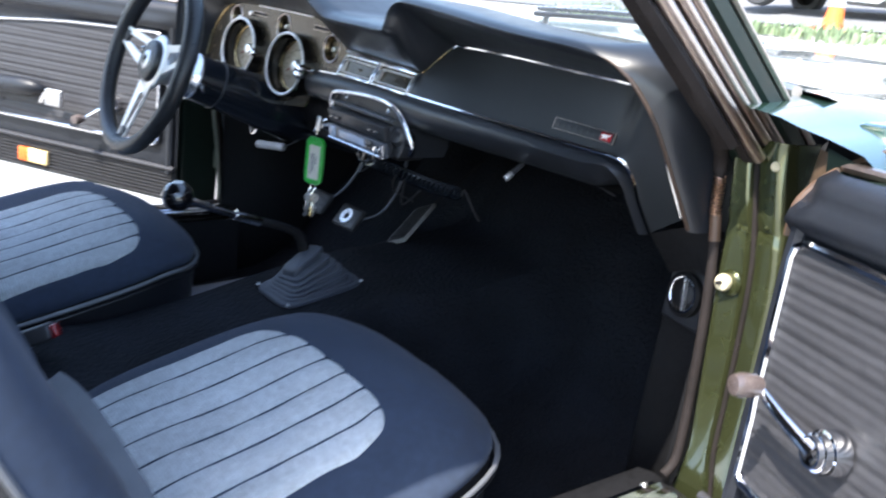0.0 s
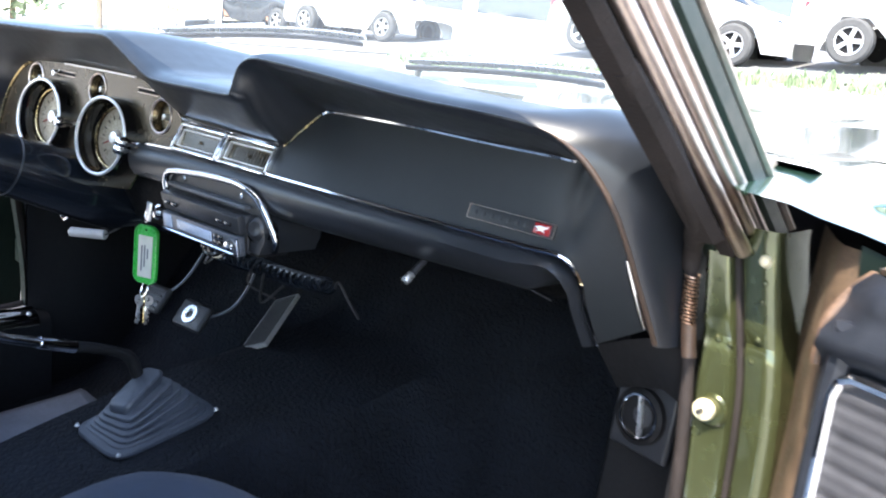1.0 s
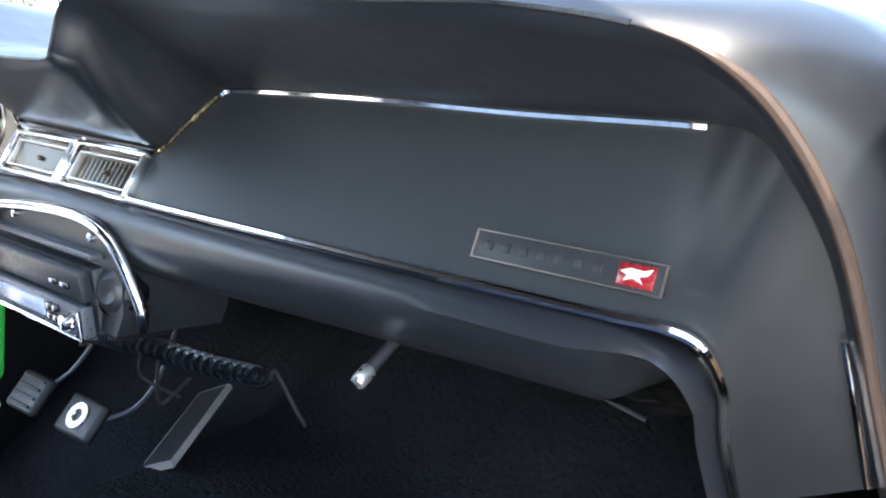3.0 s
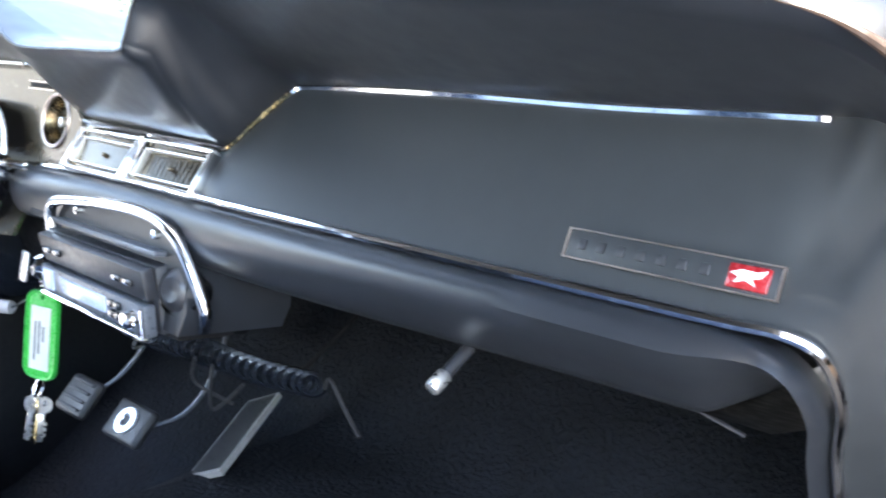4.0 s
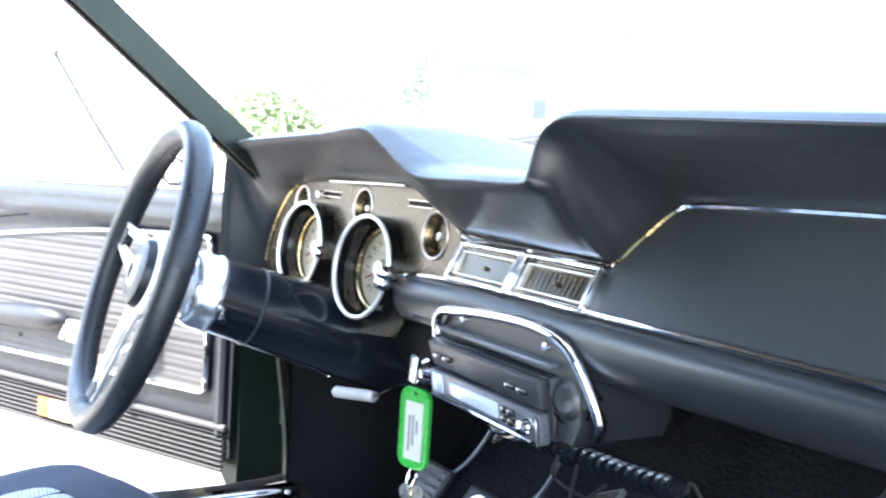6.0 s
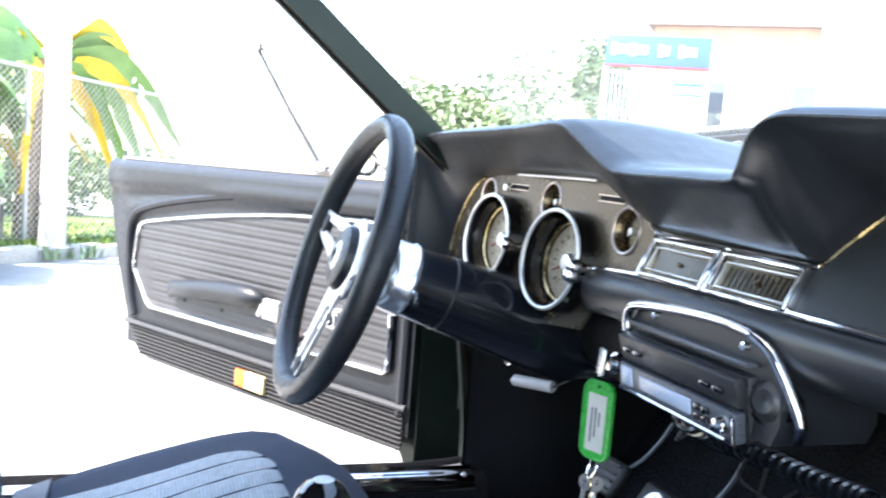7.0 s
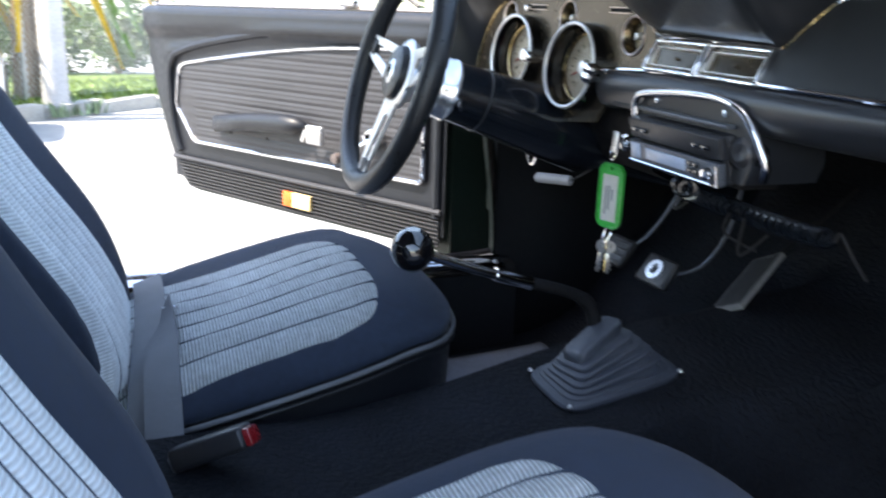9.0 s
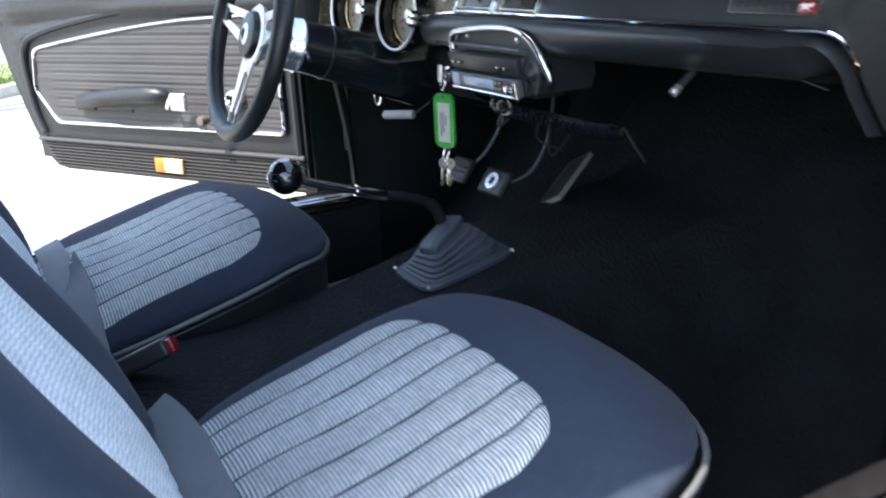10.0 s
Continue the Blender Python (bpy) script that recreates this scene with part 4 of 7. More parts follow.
def air_vent(x0, x1):
    """A framed vent in the sloping centre panel, built flat and leaned back."""
    w, h = x1 - x0, 0.036
    m = pose((x0 + x1) / 2, -0.0125, 0.8115, -27, 0, 0)
    bm = B()
    for a, b, sx, sz in ((0, h / 2, w + 0.004, 0.0042), (0, -h / 2, w + 0.004, 0.0042), (-w / 2, 0, 0.0042, h), (w / 2, 0, 0.0042, h)):
        rbox(bm, (sx, 0.010, sz), m @ pose(a, 0.0, b), 0.0015)
    ob = part("vent_surround", bm, M_chrome, dash, "bright chrome vent surround")
    bm = B()
    for zz in (-h / 2 + 0.0065, h / 2 - 0.0065):
        rbox(bm, (w - 0.012, 0.006, 0.0016), m @ pose(0, 0.001, zz), 0.0006)
    for xx in (-w / 2 + 0.0065, w / 2 - 0.0065):
        rbox(bm, (0.0016, 0.006, h - 0.013), m @ pose(xx, 0.001, 0), 0.0006)
    part("inner_rim", bm, M_satin, ob)
    bm = B()
    rbox(bm, (w - 0.006, 0.003, h - 0.006), m @ pose(0, 0.0075, 0), 0)
    part("vent_back", bm, M_bronze, ob)
    for i in range(13):
        bm = B()
        rbox(bm, (0.0012, 0.003, h - 0.015), m @ pose(-w / 2 + 0.010 + (w - 0.02) * i / 12, 0.0050, 0, 0, 0, 10), 0)
        part("vane", bm, M_bronze, ob)
    bm = B()
    rbox(bm, (0.005, 0.005, 0.004), m @ pose(0, 0.002, 0), 0.0015)
    part("vane_tab", bm, M_bronze, ob)


air_vent(-0.095, 0.005), air_vent(0.013, 0.112)
bm = B()
tube(bm, spline([(-0.108, -0.008, 0.849), (-0.104, -0.006, 0.841), (-0.092, -0.005, 0.8345), (-0.04, -0.003, 0.8335), (0.04, -0.002, 0.8325), (0.100, 0.0, 0.8315), (0.114, 0.003, 0.832)], 24), 0.002, 6)
part("vent_trim", bm, M_chrome, dash, "thin chrome trim over the vents")


def emblem():
    """Raised frame with plain raised shapes and a red end block."""
    m = pose(0.4765, -0.0078, 0.8155, -18, 0, 0)
    e = part("emblem", rbox(B(), (0.105, 0.0016, 0.0145), m, 0.0006), M_face, dash, "thin framed emblem plate")
    bm = B()
    for zz in (-0.0070, 0.0070):
        rbox(bm, (0.105, 0.002, 0.0006), m @ pose(0, -0.0008, zz), 0)
    for xx in (-0.052, 0.052):
        rbox(bm, (0.0009, 0.002, 0.0145), m @ pose(xx, -0.0008, 0), 0)
    part("emblem_rim", bm, M_oldchrome, e)
    for i in range(7):
        bm = B()
        rbox(bm, (0.0046, 0.0010, 0.0052), m @ pose(-0.0435 + 0.0104 * i, -0.0010, 0.0002), 0.0007)
        part("letter_bar", bm, M_plastic, e)
    bm = B()
    rbox(bm, (0.018, 0.0020, 0.0105), m @ pose(0.0385, -0.0010, 0), 0.0006)
    part("red_block", bm, M_red, e, "red enamel end block")
    bm = B()
    plate(bm, [(-0.008, 0.001), (-0.003, 0.003), (0.004, 0.0026), (0.008, 0.0040), (0.006, 0.0005), (0.002, -0.0005), (0.0045, -0.0036), (-0.001, -0.0016), (-0.0055, -0.0032), (-0.0040, -0.0005)], [], 0.0012, m @ pose(0.0385, -0.0016, 0, 90, 0, 0) @ Matrix.Scale(0.95, 4))
    part("emblem_shape", bm, M_white, e, "plain bright shape")


emblem()


def radio():
    t = thing("car_radio", "grey-black radio with pale blue display under the dash", "car radio")
    m = pose(0.013, -0.020, 0.7205, 10, 0, 0)
    bm = B()
    rbox(bm, (0.176, 0.10, 0.052), m @ pose(0, 0.035, 0), 0.003)
    part("body", bm, M_plastic, t)
    bm = B()
    rbox(bm, (0.174, 0.010, 0.024), m @ pose(0, -0.020, 0.014, 8, 0, 0), 0.002)
    up = part("upper_fascia", bm, M_plastic, t)
    for x in (-0.072, -0.055, 0.048, 0.065):
        bm = B()
        rbox(bm, (0.013, 0.004, 0.005), m @ pose(x, -0.0255, 0.013, 8, 0, 0), 0.001)
        part("button", bm, M_gloss, up)
    bm = B()
    rbox(bm, (0.174, 0.010, 0.025), m @ pose(0, -0.022, -0.0135), 0.002)
    lo = part("lower_fascia", bm, M_fascia, t, "slate grey lower fascia")
    bm = B()
    rbox(bm, (0.078, 0.003, 0.013), m @ pose(-0.010, -0.0275, -0.012), 0.001)
    part("display", bm, M_lcd, lo, "pale blue display")
    for i in range(4):
        bm = B()
        rbox(bm, (0.008, 0.004, 0.006), m @ pose(0.040 + 0.010 * (i % 2), -0.028, -0.008 - 0.008 * (i // 2)), 0.001)
        part("button", bm, M_gloss, lo)
    bm = B()
    lathe(bm, [(0, 0.009), (0.006, 0.008), (0.0075, 0.0)], m @ aim((0.072, -0.027, -0.013), (0, -1, 0)), 20)
    part("dial_knob", bm, M_chrome, lo)
    bm = B()
    rbox(bm, (0.018, 0.004, 0.018), m @ pose(-0.072, -0.0272, -0.012), 0.002)
    part("button", bm, M_lcd, lo)
    bm = B()
    tube(bm, [m @ Vector((-0.083, -0.029, -0.0245)), m @ Vector((0.086, -0.029, -0.0245)), m @ Vector((0.0865, -0.029, -0.003))], 0.0016, 6)
    part("trim_line", bm, M_chrome, lo)


def radio_surround():
    bm = B()
    out = [(-0.084, 0.697), (-0.084, 0.753), (-0.072, 0.766), (-0.03, 0.773), (0.04, 0.777), (0.090, 0.775), (0.112, 0.764), (0.128, 0.740), (0.130, 0.715), (0.122, 0.697)]
    plate(bm, out, [], 0.09, Matrix(((1, 0, 0, 0), (0, 0, 1, 0), (0, 1, 0, 0), (0, 0, 0, 1))) @ pose(0, 0, -0.030))
    s = part("radio_surround", bm, M_pad, dash, "black housing round the radio")
    bm = B()
    tube(bm, spline([(-0.084, -0.034, 0.742), (-0.084, -0.036, 0.757), (-0.073, -0.037, 0.7675), (-0.03, -0.038, 0.774), (0.04, -0.038, 0.779), (0.085, -0.037, 0.778), (0.112, -0.034, 0.769), (0.127, -0.030, 0.752), (0.138, -0.026, 0.733), (0.142, -0.022, 0.718), (0.135, -0.018, 0.704)], 50), 0.0048, 10)
    part("surround_trim", bm, M_chrome, s, "thick bright chrome arch trim")
    bm = B()
    rbox(bm, (0.17, 0.014, 0.004), pose(0.014, -0.034, 0.7525), 0.001)
    part("slot_bar", bm, M_fascia, s)
    for x in (-0.045, 0.082):
        bm = B()
        lathe(bm, [(0, 0.004), (0.0035, 0.003), (0.004, 0)], aim((x, -0.030, 0.764), (0, -1, 0)), 12)
        part("screw", bm, M_chrome, s)
    bm = B()
    m = aim((0.113, -0.024, 0.729), (0.25, -1, 0.1))
    lathe(bm, [(0.001, 0.010), (0.009, 0.012), (0.015, 0.008), (0.0175, 0.0), (0.018, -0.03)], m, 30)
    part("side_knob", bm, M_plastic, s, "large ribbed black knob")
    bm = B()
    lathe(bm, [(0.0195, -0.01), (0.0205, 0.002), (0.019, 0.005), (0.018, 0.0)], m, 30)
    part("knob_rim", bm, M_gloss, s)
    bm = B()
    rbox(bm, (0.17, 0.05, 0.012), pose(0.022, 0.004, 0.694), 0.004)
    part("lower_bracket", bm, M_black, s)


radio(), radio_surround()


def pull_knob():
    t = thing("pull_knob", "small chrome pull knob under the dashboard", "knob")
    m = aim((0.347, 0.012, 0.734), (0.0, -0.75, -0.55))
    bm = B()
    lathe(bm, [(0.0005, 0.024), (0.0042, 0.0236), (0.0048, 0.022), (0.0048, 0.012), (0.0040, 0.011)], m, 24)
    part("knob", bm, M_steel, t)
    bm = B()
    lathe(bm, [(0.0038, 0.0115), (0.0038, -0.012)], m, 16)
    part("stem", bm, M_plastic, t)


pull_knob()


# ---- steering ----
def steering_wheel():
    t = thing("steering_wheel", "three-spoke sports steering wheel, black leather rim and slotted alloy spokes", "steering wheel")
    th = radians(17.3)
    c = Vector((-0.356, -0.252, 0.767))
    ax = Vector((0, -math.cos(th), math.sin(th)))
    u, v = Vector((1, 0, 0)), Vector((0, math.sin(th), math.cos(th)))
    m = Matrix((( u.x, v.x, ax.x, c.x), (u.y, v.y, ax.y, c.y), (u.z, v.z, ax.z, c.z), (0, 0, 0, 1)))
    R = 0.1615
    bm = B()
    rows = []
    for i in range(96):
        a = 2 * math.pi * i / 96
        r = 0.0145 + 0.0008 * math.sin(3 * a)
        rows.append([m @ Vector(((R + r * math.cos(b)) * math.cos(a), (R + r * math.cos(b)) * math.sin(a), 0.008 + 1.05 * r * math.sin(b))) for b in [2 * math.pi * j / 16 for j in range(16)]])
    grid(bm, rows, close_u=True, close_v=True)
    rim = part("rim", bm, M_leather, t, "black leather rim")
    bm = B()
    tube(bm, [m @ Vector(((R - 0.0143) * math.cos(2 * math.pi * i / 120), (R - 0.0143) * math.sin(2 * math.pi * i / 120), 0.008 + 0.0008 * (i % 2))) for i in range(120)], 0.0012, 5, closed=True)
    part("rim_stitching", bm, M_rubber, rim)
    for ang in (168, 12, 268):
        a = radians(ang)
        bm = B()
        w0, w1, L0, L1 = 0.029, 0.016, 0.030, R - 0.012
        outl = [(L0, -w0), (L1, -w1), (L1, w1), (L0, w0)]
        slot = [(L0 + 0.034, -w0 * 0.42), (L1 - 0.018, -w1 * 0.42), (L1 - 0.012, 0), (L1 - 0.018, w1 * 0.42), (L0 + 0.034, w0 * 0.42), (L0 + 0.028, 0)]
        plate(bm, outl, [slot], 0.004, m @ Matrix.Rotation(a, 4, "Z") @ pose(0, 0, -0.006))
        for vv in bm.verts:
            q = m.inverted() @ vv.co
            q.z += 0.012 * ease(0.06, 0.16, math.hypot(q.x, q.y))
            vv.co = m @ q
        part("spoke", bm, M_satin, t, "slotted brushed alloy spoke")
        bm = B()
        pts = [m @ Vector((R * math.cos(a + d), R * math.sin(a + d), 0.008)) for d in [-0.075 + 0.0125 * i for i in range(13)]]
        tube(bm, pts, 0.0158, 14)
        part("rim_grip", bm, M_rubber, t)
        bm = B()
        rbox(bm, (0.024, 0.024, 0.008), m @ Matrix.Rotation(a, 4, "Z") @ pose(R - 0.022, 0, 0.006), 0.003)
        part("spoke_clip", bm, M_rubber, t)
    bm = B()
    lathe(bm, [(0.0, 0.012), (0.030, 0.012), (0.036, 0.009), (0.039, 0.002), (0.039, -0.004), (0.036, -0.012)], m, 40)
    hub = part("hub_pad", bm, M_leather, t, "round black hub pad")
    bm = B()
    lathe(bm, [(0.0, 0.0145), (0.015, 0.014), (0.0175, 0.012)], m, 30)
    part("hub_badge", bm, M_steel, hub, "round silver badge")
    bm = B()
    plate(bm, [(-0.008, 0.002), (0.0, 0.009), (0.008, 0.003), (0.004, -0.003), (0.002, -0.010), (-0.003, -0.004)], [], 0.001, m @ pose(0, 0, 0.0145))
    part("badge_shape", bm, M_black, hub)
    bm = B()
    lathe(bm, [(0.036, 0.000), (0.047, -0.001), (0.051, -0.005), (0.048, -0.012), (0.040, -0.016), (0.033, -0.026), (0.032, -0.046)], m, 40)
    part("hub_flange", bm, M_satin, t, "chrome hub flange")
    bm = B()
    lathe(bm, [(0.030, -0.043), (0.037, -0.045), (0.041, -0.050), (0.0435, -0.058), (0.0440, -0.074), (0.0455, -0.076), (0.0450, -0.079), (0.042, -0.080)], m, 40)
    part("column_collar", bm, M_collar, t, "wide polished chrome collar")
    bm = B()
    lathe(bm, [(0.0425, -0.074), (0.0445, -0.11), (0.0485, -0.17), (0.053, -0.23), (0.057, -0.31), (0.045, -0.34), (0.03, -0.52), (0.03, -0.64)], m, 32)
    col = part("column_shroud", bm, M_column, t, "glossy black steering column shroud")
    bm = B()
    lathe(bm, [(0.0458, -0.125), (0.0468, -0.1265), (0.0460, -0.128)], m, 32)
    part("shroud_seam", bm, M_plastic, col)
    bm = B()
    tube(bm, [m @ Vector((0.040, -0.01, -0.085)), m @ Vector((0.060, -0.015, -0.08)), m @ Vector((0.070, -0.02, -0.078))], 0.0035, 8)
    part("hazard_stalk", bm, M_chrome, t)
    bm = B()
    tube(bm, spline([m @ Vector((-0.045, 0.0, -0.075)), m @ Vector((-0.09, 0.01, -0.05)), m @ Vector((-0.14, 0.015, -0.035))], 10), 0.0032, 8)
    st = part("indicator_stalk", bm, M_chrome, t, "thin chrome indicator stalk")
    bm = B()
    lathe(bm, [(0, 0.02), (0.006, 0.016), (0.007, 0.006), (0.004, 0)], aim(m @ Vector((-0.138, 0.015, -0.036)), u * -1), 14)
    part("stalk_knob", bm, M_gloss, st)


steering_wheel()


def ignition_and_keys():
    t = thing("ignition_switch", "chrome ignition switch below the dashboard edge", "ignition switch")
    m = aim((-0.098, -0.014, 0.705), (-0.15, -1, 0.05))
    bm = B()
    lathe(bm, [(0.0, 0.028), (0.008, 0.027), (0.0115, 0.022), (0.0095, 0.016), (0.0125, 0.008), (0.016, 0.0), (0.016, -0.03)], m, 24)
    part("barrel", bm, M_chrome, t)
    bm = B()
    rbox(bm, (0.014, 0.004, 0.026), m @ pose(0, 0, 0.034, 90, 0, 0), 0.0015)
    part("key_bow", bm, M_steel, t)
    k = thing("key_fob", "green plastic key tag with white label and bunch of keys", "key tag")
    cx, cy = -0.215, 0.018
    bm = B()
    ring = [Vector((cx + 0.007 * math.cos(a), cy + 0.003 * math.sin(a), 0.676 + 0.013 * math.sin(a))) for a in [2 * math.pi * i / 24 for i in range(24)]]
    tube(bm, ring, 0.0011, 6, closed=True)
    part("split_ring", bm, M_chrome, k)
    tm = pose(cx, cy, 0.612, 90, 0, 20)
    hw, hh, r = 0.0215, 0.046, 0.013
    out = []
    for qx, qy, a0 in ((1, 1, 0), (-1, 1, 90), (-1, -1, 180), (1, -1, 270)):
        for i in range(7):
            a = radians(a0 + 15 * i)
            out.append((qx * (hw - r) + r * math.cos(a), qy * (hh - r) + r * math.sin(a)))
    bm = B()
    plate(bm, out, [circle(0, hh - 0.007, 0.0025, 12)], 0.004, tm @ pose(0, 0, -0.002))
    tag = part("tag_body", bm, M_tag, k)
    rim = [tm @ Vector((x * 0.93, y * 0.965, 0.0022)) for x, y in out]
    bm = B()
    tube(bm, rim, 0.0016, 6, closed=True)
    part("tag_rim", bm, M_tag, tag)
    bm = B()
    rbox(bm, (0.026, 0.066, 0.0012), tm @ pose(0, -0.003, 0.0024), 0.0004)
    part("label", bm, M_paper, tag, "white paper label")
    for i, L in enumerate((0.040, 0.034, 0.016)):
        bm = B()
        rbox(bm, (0.0022, L, 0.0005), tm @ pose(-0.006 + 0.0055 * i, -0.006 + 0.004 * i, 0.0033), 0)
        part("writing_bar", bm, M_ink, tag)
    bm = B()
    tube(bm, [Vector((cx + 0.008 * math.cos(a), cy + 0.004 * math.sin(a), 0.557 + 0.012 * math.sin(a))) for a in [2 * math.pi * i / 24 for i in range(24)]], 0.0012, 6, closed=True)
    part("split_ring", bm, M_chrome, k)
    for i, (rz, ry, mm) in enumerate(((20, 8, M_steel), (-30, -9, M_gold), (70, 3, M_steel))):
        bm = B()
        km = pose(cx + 0.003 * (i - 1), cy + 0.004 * (i - 1), 0.548, 0, ry, rz)
        lathe(bm, [(0.001, 0.001), (0.0095, 0.001), (0.0095, -0.001), (0.001, -0.001)], km @ pose(0, 0, -0.010, 90, 0, 0), 16)
        rbox(bm, (0.0065, 0.0018, 0.030), km @ pose(0, 0, -0.034), 0.0005)
        for j in range(3):
            rbox(bm, (0.003, 0.0018, 0.003), km @ pose(0.004, 0, -0.030 - 0.006 * j), 0)
        part("key", bm, mm, k)


ignition_and_keys()


# ---- pedals, shifter, cords ----
def pedals():
    t = thing("brake_pedal", "black rubber brake pedal with round metal disc", "pedal", "foot pedals")
    m = aim((-0.322, 0.180, 0.457), (0.05, -0.80, 0.60))
    bm = B()
    rbox(bm, (0.075, 0.052, 0.014), m @ pose(0, 0, 0), 0.008, 3)
    part("pad", bm, M_rubber, t)
    bm = B()
    lathe(bm, [(0.007, 0.0085), (0.009, 0.0105), (0.017, 0.0105), (0.0185, 0.006)], m, 28)
    part("disc", bm, M_steel, t, "bright round metal disc")
    bm = B()
    tube(bm, spline([m @ Vector((0.015, 0, -0.004)), (-0.27, 0.225, 0.48), (-0.245, 0.25, 0.55), (-0.235, 0.26, 0.66)], 14), 0.0027, 8)
    part("arm", bm, M_fascia, t)
    t = thing("clutch_pedal", "black rubber clutch pedal on a bent arm", "pedal", "foot pedals")
    m = aim((-0.410, 0.155, 0.470), (0.05, -0.80, 0.60))
    bm = B()
    rbox(bm, (0.065, 0.052, 0.014), m, 0.008, 3)
    for i in range(4):
        rbox(bm, (0.05, 0.004, 0.004), m @ pose(0, -0.018 + 0.012 * i, 0.008), 0.001, 1)
    part("pad", bm, M_rubber, t)
    bm = B()
    tube(bm, spline([m @ Vector((0, 0, -0.004)), (-0.39, 0.20, 0.50), (-0.365, 0.23, 0.57), (-0.36, 0.26, 0.67)], 14), 0.0027, 8)
    part("arm", bm, M_fascia, t)
    t = thing("accelerator_pedal", "long ribbed metal-edged accelerator pedal", "pedal", "foot pedals")
    low, right, along = Vector((-0.138, 0.152, 0.456)), Vector((0.058, 0.002, 0.028)), Vector((-0.088, 0.136, 0.040))
    nrm = right.cross(along).normalized()
    if nrm.y > 0:
        nrm = -nrm

    def slab(bm, u0, u1, v0, v1, d0, d1):
        rows = [[low + right * u + along * v + nrm * d for u, v in ((u0, v0), (u1, v0), (u1, v1), (u0, v1))] for d in (d0, d1)]
        return grid(bm, rows, close_v=True, cap=True)

    part("base", slab(B(), 0, 1, 0, 1, -0.004, 0.003), M_pedal, t)
    for i in range(9):
        part("rib", slab(B(), 0.08 + 0.1 * i, 0.125 + 0.1 * i, 0.03, 0.97, 0.003, 0.0040), M_rubber, t)
    bm = B()
    tube(bm, [low + right * 0.5 + along * 0.95 - nrm * 0.004, (-0.165, 0.33, 0.56), (-0.16, 0.40, 0.62)], 0.003, 8)
    part("rod", bm, M_black, t)


pedals()


def shifter():
    t = thing("gear_lever", "chrome gear lever with glossy black ball knob and stepped rubber boot", "gear lever")
    bm = B()
    lathe(bm, [(0.0235 * math.sin(math.pi * i / 24) + 1e-4, -0.0235 * math.cos(math.pi * i / 24)) for i in range(25)], pose(-0.014, -0.333, 0.611), 32)
    k = part("knob", bm, M_gloss, t, "glossy black ball knob")
    bm = B()
    lathe(bm, [(0.0, 0.0238), (0.006, 0.0236), (0.0085, 0.0222)], pose(-0.014, -0.333, 0.611), 20)
    part("knob_disc", bm, M_white, k)
    bm = B()
    tube(bm, spline([(-0.015, -0.312, 0.603), (-0.021, -0.260, 0.583), (-0.028, -0.200, 0.563)], 12), 0.0062, 10)
    part("upper_lever", bm, M_chrome, t, "chrome upper lever")
    bm = B()
    tube(bm, [(-0.0245, -0.232, 0.5735), (-0.0295, -0.185, 0.558)], 0.0078, 12)
    part("lever_sleeve", bm, M_chrome, t)
    bm = B()
    tube(bm, spline([(-0.0285, -0.195, 0.561), (-0.033, -0.145, 0.546), (-0.036, -0.108, 0.528), (-0.034, -0.095, 0.50), (-0.03, -0.09, 0.47)], 18), [0.0072] * 8 + [0.0085] * 10, 10)
    part("lower_lever", bm, M_black, t, "black bent lower lever")
    # boot: low stepped bellows of rounded rectangles on a sloping flange, turned and tipped towards the cap
    c = Vector((-0.008, -0.093, 0.0))
    lean = 0.20

    def ring_at(w, z, f, n=48, kx=0.86, ky=1.10):
        out = []
        turn, tip = radians(14 * f), lean + 0.34 * f
        for j in range(n):
            a = 2 * math.pi * j / n
            q = (abs(math.cos(a)) ** 6 + abs(math.sin(a)) ** 6) ** (-1 / 6)
            u, v = w * kx * q * math.cos(a), w * ky * q * math.sin(a)
            x, y = u * math.cos(turn) - v * math.sin(turn), u * math.sin(turn) + v * math.cos(turn)
            out.append((c.x - 0.007 * f + x, c.y - 0.014 * f + y, z + tip * y))
        return out

    rows = []
    for i in range(5):
        z, w, f = 0.4465 + 0.0072 * i, 0.060 - 0.0066 * i, i / 5
        for dw, dz in ((0, 0), (0.0010, 0.0020), (0.0006, 0.0044), (-0.0016, 0.0056), (-0.0056, 0.0052), (-0.0080, 0.0058)):
            rows.append(ring_at(w + dw, z + dz, f))
    rows.append(ring_at(0.012, 0.484, 1.0))
    bm = B()
    grid(bm, rows, close_v=True, cap=True)
    boot = part("boot", bm, M_boot, t, "stepped black rubber boot", sharp=30)
    bm = B()
    rows = [ring_at(w, z, 1.0, 40, 0.66, 1.12) for w, z in ((0.0275, 0.478), (0.0290, 0.489), (0.0280, 0.4925), (0.0255, 0.4945), (0.002, 0.4955))]
    grid(bm, rows, close_v=True, cap=True)
    part("boot_cap", bm, M_boot, boot, sharp=35)
    bm = B()
    rows = [ring_at(w, z, 0.0, 40) for w, z in ((0.068, 0.441), (0.069, 0.4445), (0.068, 0.4475), (0.062, 0.4490), (0.03, 0.4490))]
    grid(bm, rows, close_v=True)
    part("boot_flange", bm, M_boot, boot, sharp=35)
    for sx in (-1, 1):
        for sy in (-1, 1):
            bm = B()
            lathe(bm, [(0, 0.003), (0.0025, 0.0024), (0.0034, 0)], pose(c.x + sx * 0.053, c.y + sy * 0.070, 0.4482 + lean * sy * 0.070, 11, 0, 0), 12)
            part("screw", bm, M_steel, boot)


shifter()


